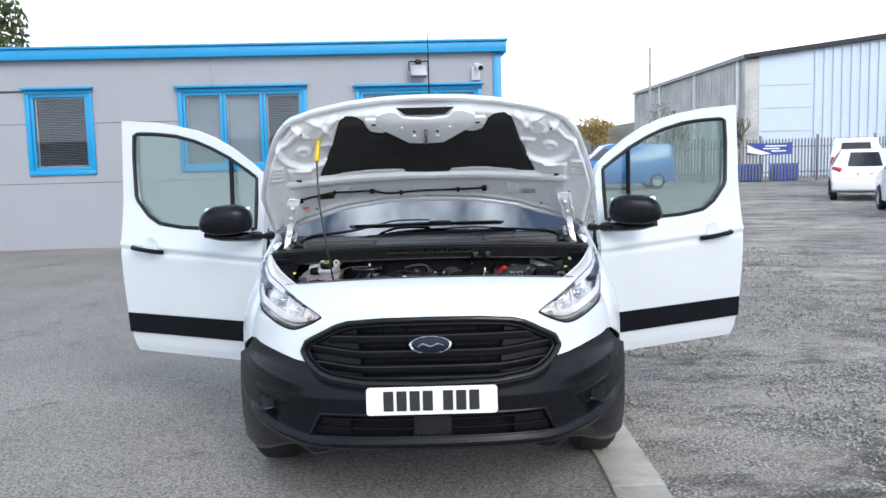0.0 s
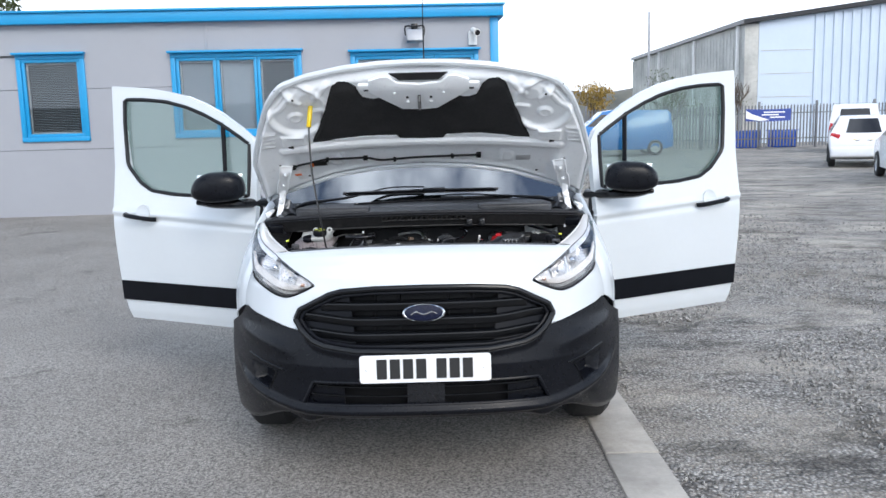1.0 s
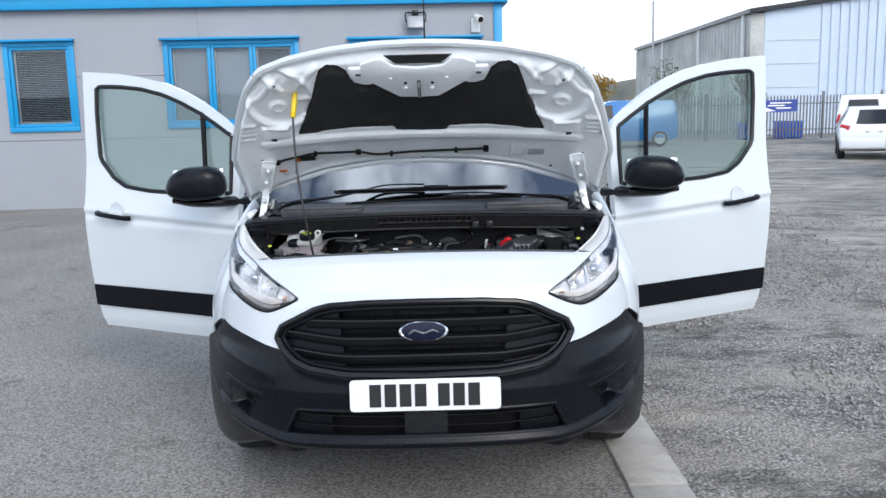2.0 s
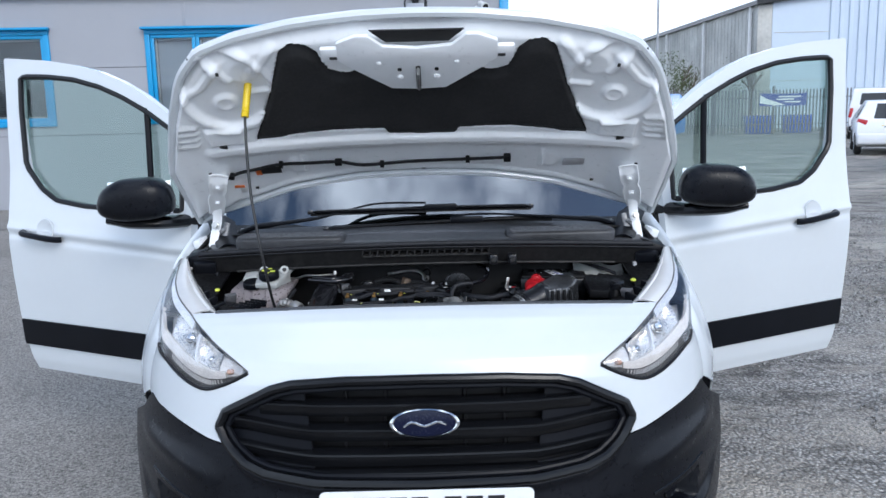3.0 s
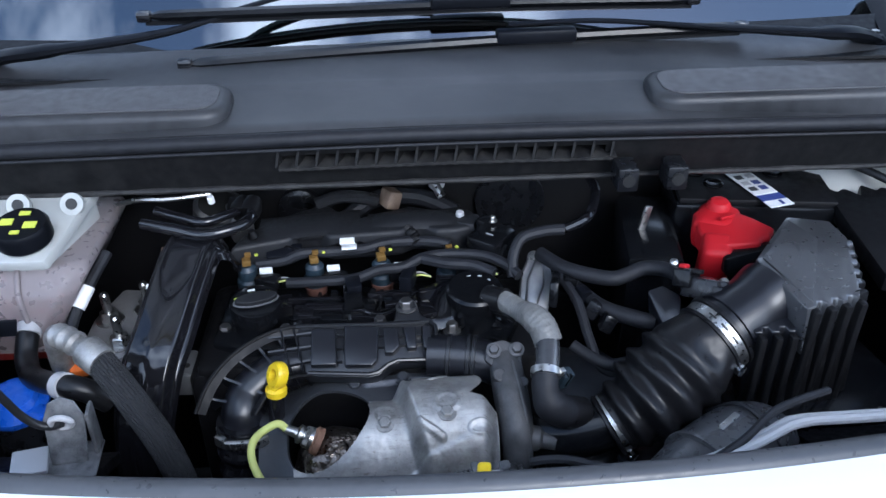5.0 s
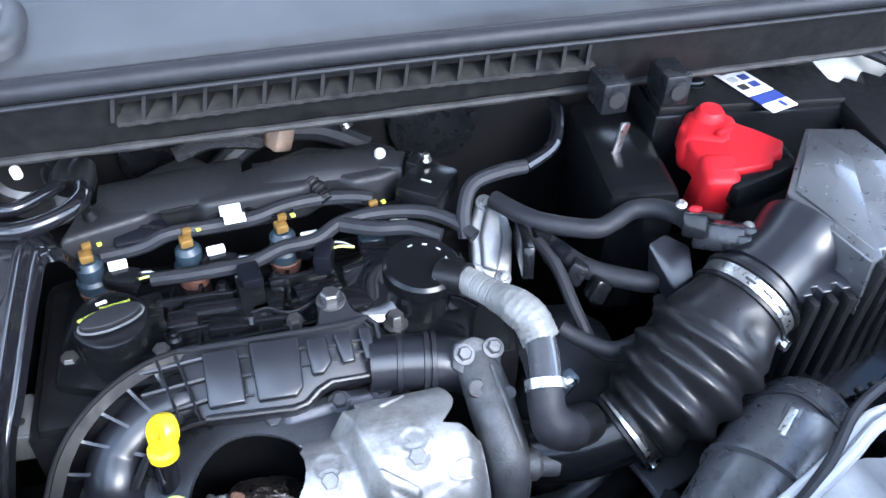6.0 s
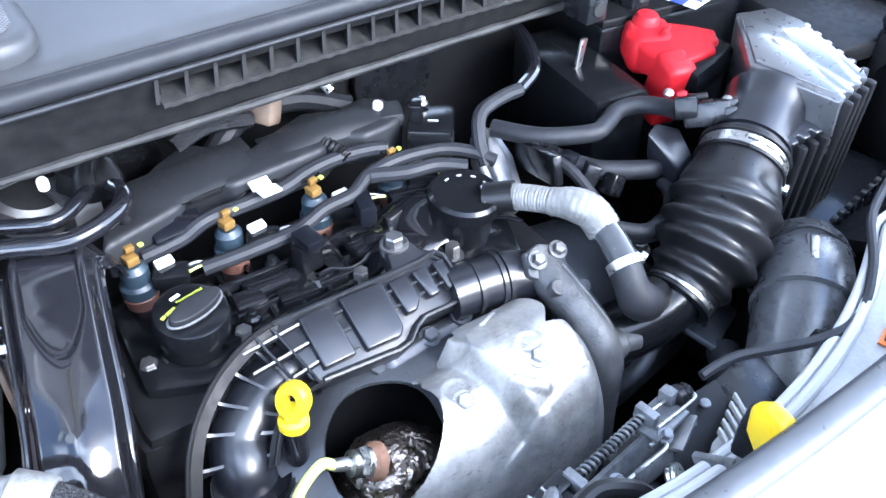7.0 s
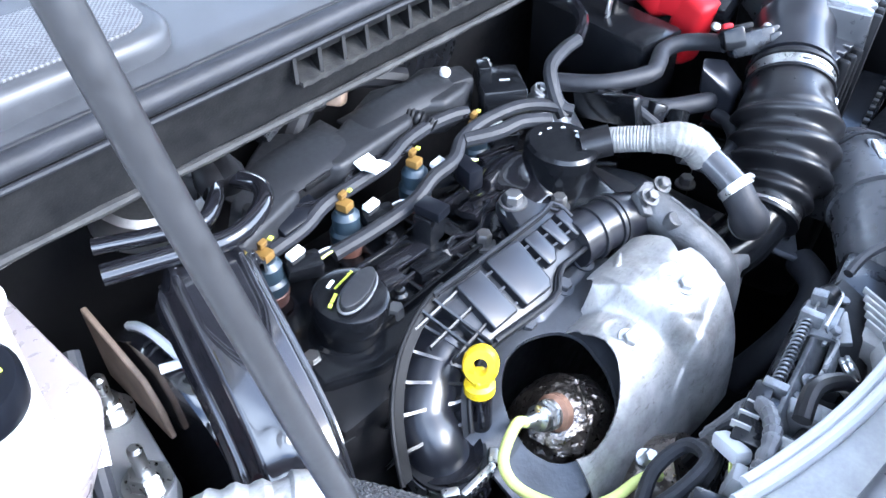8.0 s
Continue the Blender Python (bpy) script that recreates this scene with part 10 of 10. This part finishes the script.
def fluids_side():
    bm = bmn()
    slab(bm, [(-0.519, 0.545, 1.008), (-0.453, 0.545, 1.008), (-0.424, 0.690, 1.036), (-0.530, 0.690, 1.036)], (0.002, 0.004, -0.014), 0.003)
    slab(bm, [(-0.508, 0.560, 0.998), (-0.458, 0.560, 0.998), (-0.432, 0.68, 1.022), (-0.522, 0.68, 1.022)], (0, 0, -0.05), 0.006)
    br = part("brake_fluid_reservoir", bm, WHITE_PL, VAN, "white brake fluid reservoir with black cap")
    bm = bmn()
    slab(bm, [(-0.575, 0.625, 1.012), (-0.528, 0.618, 1.018), (-0.520, 0.70, 1.034), (-0.578, 0.70, 1.026)], (0, 0, -0.06), 0.010, 3)
    part("side_chamber", bm, WHITE_PL, br)
    for x, y in ((-0.500, 0.634), (-0.437, 0.632)):
        lt("eyelet", WHITE_PL, br, [(0.0112, -0.004), (0.0135, -0.004), (0.0135, 0.004), (0.0065, 0.004), (0.0065, -0.004)], (x - 0.006, y, 1.033), (0.05, -0.85, 0.5), 22)
        bx("eyelet_stem", WHITE_PL, br, (x - 0.006, y + 0.003, 1.022), (0.017, 0.012, 0.014), (0, 0, 0), 0.003)
        lt("eyelet_pin", PRINT_HOLE, br, [(0.0068, -0.003), (0.0068, 0.005)], (x - 0.006, y, 1.033), (0.05, -0.85, 0.5), 14)
    lt("cap_collar", WHITE_PL, br, [(0.027, -0.012), (0.027, 0.006)], (-0.480, 0.577, 1.014), (0, -0.2, 1), 28)
    lt("reservoir_cap", PLASTIC, br, [(0.029, 0), (0.031, 0.003), (0.031, 0.019), (0.028, 0.024), (0.004, 0.025)], (-0.480, 0.576, 1.019), (0, -0.2, 1), 30)
    for dx, dy, w, d in ((-0.014, 0.002, 0.014, 0.010), (0.013, -0.004, 0.014, 0.010), (0.002, 0.016, 0.012, 0.006), (0.0, -0.016, 0.01, 0.005)):
        bx("cap_print", LIME, br, (-0.480 + dx, 0.571 + dy, 1.0440 + dy * 0.2), (w, d, 0.0014), (11.3, 0, 0), 0)
    # coolant tank: shoulders, a body narrowing downwards and a dark red base
    bm = bmn()
    rows = (((-0.596, -0.420), (0.562, 0.735), 0.990), ((-0.600, -0.418), (0.552, 0.74), 0.978), ((-0.592, -0.428), (0.540, 0.74), 0.962), ((-0.584, -0.450), (0.538, 0.735), 0.925), ((-0.574, -0.474), (0.545, 0.73), 0.888), ((-0.570, -0.478), (0.552, 0.73), 0.880))
    rings = [[bm.verts.new(p) for p in ((xs[0], ys[0] + 0.006, z), (xs[0] + 0.03, ys[0], z), (xs[1] - 0.02, ys[0], z), (xs[1], ys[0] + 0.014, z), (xs[1], ys[1], z), (xs[0], ys[1], z))] for xs, ys, z in rows]
    for r0, r1 in zip(rings, rings[1:]):
        for i in range(6):
            bm.faces.new((r0[i], r1[i], r1[(i + 1) % 6], r0[(i + 1) % 6]))
    bm.faces.new(rings[0])
    bm.faces.new(rings[-1][::-1])
    bmesh.ops.recalc_face_normals(bm, faces=bm.faces)
    bev(bm, 0.004, 2, 12)
    tk = part("coolant_tank", bm, TANK, VAN, "milky coolant tank holding pink coolant")
    pink = mat("pink_coolant", (0.60, 0.10, 0.08), 0.4, 0, 0.1, 6)
    bx("coolant", pink, tk, (-0.524, 0.632, 0.903), (0.088, 0.15, 0.034), (0, 0, 0), 0.008)
    bx("tank_base", mat("red_stained_plastic", (0.16, 0.018, 0.016), 0.4, 0, 0.2, 20), tk, (-0.525, 0.622, 0.868), (0.090, 0.12, 0.022), (0, 0, 0), 0.005)
    bx("base_flange", TANK, tk, (-0.525, 0.615, 0.8815), (0.104, 0.134, 0.005), (0, 0, 0), 0.002)
    lt("tank_neck", TANK, tk, [(0.024, 0), (0.024, 0.016)], (-0.532, 0.578, 0.984), (0, -0.2, 1), 26)
    lt("tank_cap", PLASTIC, tk, [(0.027, 0), (0.029, 0.003), (0.029, 0.015), (0.026, 0.019), (0.004, 0.018)], (-0.532, 0.576, 0.994), (0, -0.2, 1), 30)
    for x in (-0.555, -0.525, -0.490):
        tb("tank_rib", TANK, tk, [(x - 0.004, 0.566, 0.991), (x - 0.002, 0.551, 0.979), (x, 0.5395, 0.962), (x + 0.003, 0.5375, 0.925)], 0.0035, 10, 4)
    # hoses
    hk = tb("coolant_hose", RUBBER, VAN, [(-0.490, 0.552, 0.924), (-0.491, 0.532, 0.914), (-0.489, 0.512, 0.899), (-0.474, 0.484, 0.898), (-0.446, 0.452, 0.914), (-0.412, 0.428, 0.926), (-0.390, 0.424, 0.922), (-0.372, 0.43, 0.90)], 0.0125, 16, 8, label="black coolant hose with pale clips")
    for p, d in (((-0.4905, 0.540, 0.919), (0, -0.85, -0.5)), ((-0.414, 0.429, 0.9255), (0.8, -0.5, 0.25))):
        lt("hose_clip", LABEL_GR, hk, [(0.0128, -0.006), (0.0145, -0.006), (0.0145, 0.006), (0.0128, 0.006)], p, d, 20)
    ac = tb("air_con_pipe", SHIELD, VAN, [(-0.436, 0.486, 0.905), (-0.432, 0.478, 0.940), (-0.423, 0.466, 0.963), (-0.402, 0.450, 0.967), (-0.372, 0.430, 0.959)], lambda t: 0.0128 + 0.0014 * math.sin(t * 60) * (t > 0.55), 20, 10, label="bright alloy pipe joining a woven hose")
    BP = spline([(-0.374, 0.432, 0.960), (-0.352, 0.413, 0.944), (-0.330, 0.393, 0.925), (-0.311, 0.377, 0.903), (-0.298, 0.370, 0.870), (-0.292, 0.370, 0.83), (-0.290, 0.372, 0.78), (-0.290, 0.374, 0.70)], 8)

    def weave(u, v):
        p = along(BP, u)
        d = (along(BP, min(1, u + 0.02)) - along(BP, max(0, u - 0.02))).normalized()
        e1 = d.cross(Vector((0, 1, 0))).normalized()
        e2 = d.cross(e1)
        q = 2 * math.pi * v
        r = 0.0140 + 0.0017 * abs(math.sin(12 * q)) * (0.75 + 0.25 * math.sin(u * 260 + 12 * q))
        return p + r * (e1 * math.cos(q) + e2 * math.sin(q))

    bm = bmn()
    sheet(bm, lambda u, v: weave(u, 1 - v), 110, 150)
    part("woven_hose", bm, BRAID, ac, "black braided hose")
    lt("crimp_sleeve", SHIELD, ac, [(0.0145, -0.012), (0.0172, -0.010), (0.0172, 0.010), (0.0160, 0.014)], (-0.376, 0.433, 0.960), (0.76, -0.55, -0.25), 24)
    bx("orange_tag", ORANGE, ac, (-0.420, 0.484, 0.902), (0.022, 0.014, 0.014), (20, 10, 30), 0.003)
    tb("thin_pipe", HOSE, VAN, [(-0.413, 0.62, 0.972), (-0.428, 0.585, 0.950), (-0.442, 0.555, 0.925), (-0.452, 0.53, 0.895)], 0.007, 10)
    lt("white_band", LABEL, VAN.children[-1], [(0.0072, -0.014), (0.0085, -0.014), (0.0085, 0.014), (0.0072, 0.014)], (-0.434, 0.572, 0.940), (-0.3, -0.6, -0.5), 14)
    bl = lt("screenwash_cap", BLUE_PL, VAN, [(0.034, 0), (0.036, 0.004), (0.036, 0.010), (0.026, 0.014), (0.022, 0.020), (0.004, 0.021)], (-0.490, 0.465, 0.868), (0.05, -0.15, 1), 32, "bright blue screenwash filler cap")
    bx("cap_tab", BLUE_PL, bl, (-0.460, 0.447, 0.875), (0.03, 0.022, 0.006), (0, 0, -30), 0.003)
    bx("filler_neck", PLASTIC_GR, bl, (-0.49, 0.468, 0.82), (0.05, 0.05, 0.09), (0, 0, 0), 0.012)
    bm = bmn()
    prism(bm, [(-0.016, -0.040), (0.018, -0.040), (0.020, 0.006), (0.012, 0.022), (0.0, 0.027), (-0.012, 0.022), (-0.018, 0.006)], pose(-0.384, 0.353, 0.942, 68, 0, 6), 0.003, 0.001, 1)
    box(bm, (-0.362, 0.362, 0.925), (0.004, 0.022, 0.055), (0, 0, 6), b=0.0015)
    box(bm, (-0.382, 0.345, 0.900), (0.050, 0.050, 0.004), (0, 0, 6), b=0.0015)
    hb = part("rod_bracket", bm, LATCH_ZN, VAN, "zinc bracket holding the prop rod foot")
    bm = bmn()
    tube(bm, [(-0.382 + 0.0095 * math.cos(q), 0.345 - 0.003 * math.sin(q), 0.950 + 0.0085 * math.sin(q)) for q in np.linspace(0, 6.28, 20)], 0.0032, 8, 1, cap=False)
    part("rod_grommet", bm, LABEL_GR, hb)
    bx("bracket_foot", GALV, hb, (-0.415, 0.330, 0.915), (0.034, 0.030, 0.006), (10, 0, 12), 0.002)
    # engine mount: plate, bolts
    bm = bmn()
    prism(bm, [(-0.46, 0.555), (-0.408, 0.545), (-0.392, 0.571), (-0.374, 0.664), (-0.384, 0.702), (-0.44, 0.71), (-0.46, 0.64)], pose(0, 0, 0.842), 0.018, 0.005, 2)
    em = part("engine_mount", bm, MOUNT, VAN, "grey cast engine mount with studs")
    for p in ((-0.393, 0.657, 0.86), (-0.409, 0.583, 0.86), (-0.437, 0.635, 0.86)):
        bt("mount_nut", STEEL, em, p, 0.012, 0.012)
        lt("mount_stud", STEEL, em, [(0.0055, 0), (0.0055, 0.030), (0.0035, 0.033)], (p[0], p[1], 0.87), n=14)
    bm = bmn()
    slab(bm, [(-0.352, 0.512, 0.868), (-0.300, 0.510, 0.868), (-0.296, 0.536, 0.870), (-0.310, 0.552, 0.870), (-0.350, 0.548, 0.870)], (0, 0.006, -0.006), 0.0015)
    slab(bm, [(-0.350, 0.511, 0.866), (-0.302, 0.509, 0.866), (-0.302, 0.514, 0.866), (-0.350, 0.516, 0.866)], (0, 0.004, -0.034), 0.0015)
    mb = part("mount_bracket", bm, ALU, VAN, "bare alloy mounting bracket on the engine end")
    for x in (-0.338, -0.315):
        lt("bracket_hole", PRINT_HOLE, mb, [(0.004, 0), (0.004, 0.002)], (x, 0.524, 0.8675), n=12)
    # drive cover with pale seam, tan guard
    bm = bmn()
    lathe(bm, [(0.03, -0.022), (0.082, -0.022), (0.085, -0.016), (0.085, 0.016), (0.082, 0.022), (0.03, 0.022)], (-0.344, 0.62, 0.845), (1, 0, 0), 44)
    pc = part("pulley_cover", bm, GLOSS_BLK, VAN, "glossy black round pulley cover")
    bm = bmn()
    tube(bm, [(-0.352, 0.62 - 0.087 * math.sin(q), 0.845 + 0.087 * math.cos(q)) for q in np.linspace(-0.7, 1.6, 14)], 0.0035, 8, 2)
    tube(bm, [(-0.368, 0.602, 0.932), (-0.340, 0.592, 0.930)], 0.0035, 8)
    part("pale_seam", bm, LABEL, pc)
    for i in range(6):
        q = 0.9 + 0.15 * i
        bx("cover_tooth", PLASTIC_SM, pc, (-0.340, 0.62 - 0.085 * math.sin(q), 0.845 + 0.085 * math.cos(q)), (0.03, 0.008, 0.016), (math.degrees(-q), 0, 0), 0.002)
    bm = bmn()
    prism(bm, [(0.700, 0.930), (0.690, 0.862), (0.608, 0.852), (0.614, 0.880), (0.628, 0.902)], Matrix.Translation((-0.374, 0, 0)) @ Matrix(((0, 0, 1, 0), (1, 0, 0, 0), (0, 1, 0, 0), (0, 0, 0, 1))), 0.005, 0.001, 1)
    part("tan_guard", bm, TAN, pc)
    # belt cover: a long glossy arch running down towards the front
    RG = [(0.655, 0.945), (0.640, 0.975), (0.614, 0.988), (0.582, 0.973), (0.547, 0.953), (0.512, 0.931), (0.484, 0.910), (0.460, 0.874), (0.446, 0.83), (0.44, 0.76)]
    rg = spline([(0, a, b) for a, b in RG], 6)

    def arch(u, v):
        p = along(rg, u)
        q = along(rg, min(1, u + 0.02)) - along(rg, max(0, u - 0.02))
        nn = Vector((0, -q.z, q.y)).normalized()
        if nn.z < 0:
            nn = -nn
        k = 2 * v - 1
        ak = abs(k)
        hgt = 0.010 * smooth01(0.995, 0.93, ak) + 0.014 * smooth01(0.88, 0.62, ak) + 0.004 * (1 - k * k)
        tip = 0.44 - 0.10 * (k / 0.55) ** 2
        hgt -= 0.0045 * smooth01(0.56, 0.50, ak) * smooth01(0.10, 0.13, u) * smooth01(tip + 0.03, tip, u)
        hgt += 0.004 * smooth01(0.48, 0.70, u) * math.exp(-(k / 0.34) ** 2)
        x = -0.293 + 0.037 * k - 0.075 * u
        return Vector((x, p.y - 0.010 * k, p.z)) + nn * (hgt - 0.024)

    bm = bmn()
    sheet(bm, arch, 90, 80, 0.003)
    bc = part("belt_cover", bm, GLOSS_BLK, VAN, "long glossy black timing belt cover", sharp=60)
    lt("cover_screw", PLASTIC_SM, bc, [(0.008, 0), (0.008, 0.001), (0.005, 0.0015), (0.004, 0.0005)], (-0.343, 0.497, 0.924), (0, -0.65, 0.75), 22)
    lt("screw_head", PLASTIC_SM, bc, [(0.0035, 0), (0.0035, 0.0025)], (-0.343, 0.4955, 0.925), (0, -0.65, 0.75), 12)
    # hoses and throttle body in the back corner
    tb("fuel_pipe", GLOSS_BLK, VAN, [(-0.36, 0.668, 1.0), (-0.325, 0.648, 1.0), (-0.295, 0.635, 1.0), (-0.272, 0.650, 1.0), (-0.255, 0.675, 0.995)], 0.0062, 12)
    tb("fuel_pipe", GLOSS_BLK, VAN, [(-0.37, 0.640, 0.998), (-0.330, 0.624, 0.998), (-0.29, 0.608, 0.998), (-0.255, 0.618, 1.0), (-0.240, 0.640, 1.0), (-0.245, 0.672, 0.995)], 0.0075, 12)
    for p in ((-0.256, 0.678, 0.995), (-0.244, 0.675, 0.996)):
        lt("pipe_joint", PLASTIC_DK, VAN.children[-1], [(0.013, -0.012), (0.014, 0.0), (0.010, 0.014)], p, (0.2, 0.9, 0.3), 14)
    bm = bmn()
    lathe(bm, [(0.030, 0), (0.034, 0.004), (0.034, 0.030), (0.028, 0.034), (0.026, 0.008)], (-0.302, 0.735, 0.945), (0.2, -0.25, 1), 30)
    box(bm, (-0.270, 0.715, 0.955), (0.030, 0.05, 0.04), (0, 0, 20), b=0.006)
    th = part("throttle_body", bm, ALU_DK, VAN, "bare alloy throttle body in the back corner")
    # black disc paints the dark inside of the bore
    lt("throttle_bore", PRINT_HOLE, th, [(0.0275, 0), (0.0275, 0.002)], (-0.2965, 0.728, 0.973), (0.2, -0.25, 1), 26)
    bx("throttle_actuator", PLASTIC_DK, th, (-0.262, 0.70, 0.985), (0.03, 0.022, 0.02), (10, 20, 40), 0.004)
    lt("white_cap", LABEL, VAN, [(0.0045, 0), (0.0045, 0.008), (0.003, 0.010)], (-0.290, 0.668, 1.010), (0, -0.3, 1), 14)
    tb("brake_pipe", STEEL, VAN, [(-0.43, 0.715, 0.985), (-0.39, 0.70, 1.0), (-0.35, 0.70, 1.0), (-0.30, 0.71, 1.0)], 0.0035, 8)
    # left lamp back cover and small modules
    bm = bmn()
    box(bm, (-0.56, 0.43, 0.93), (0.11, 0.13, 0.08), (0, 14, 24), b=0.02)
    lc = part("lamp_back_cover", bm, PLASTIC_DK, VAN)
    for i in range(5):
        bx("cover_rib", PLASTIC, lc, (-0.545 + 0.012 * i, 0.40 + 0.02 * i, 0.965), (0.05, 0.004, 0.02), (0, 14, 24), 0.001)
    bx("relay_block", CONDUIT, lc, (-0.585, 0.505, 0.975), (0.034, 0.016, 0.030), (20, 0, 35), 0.003)


def engine_bay():
    cowl()
    bay_shell()
    latch()
    engine_block()
    manifold()
    resonator()
    gearbox()
    exhaust_side()
    air_intake()
    battery_side()
    fluids_side()

# ---- build ----
van_outside()
engine_bay()
office()
warehouse()
fence()
parked_cars()
far_things()
build_ground()
loose_stones()
unseen_wall()
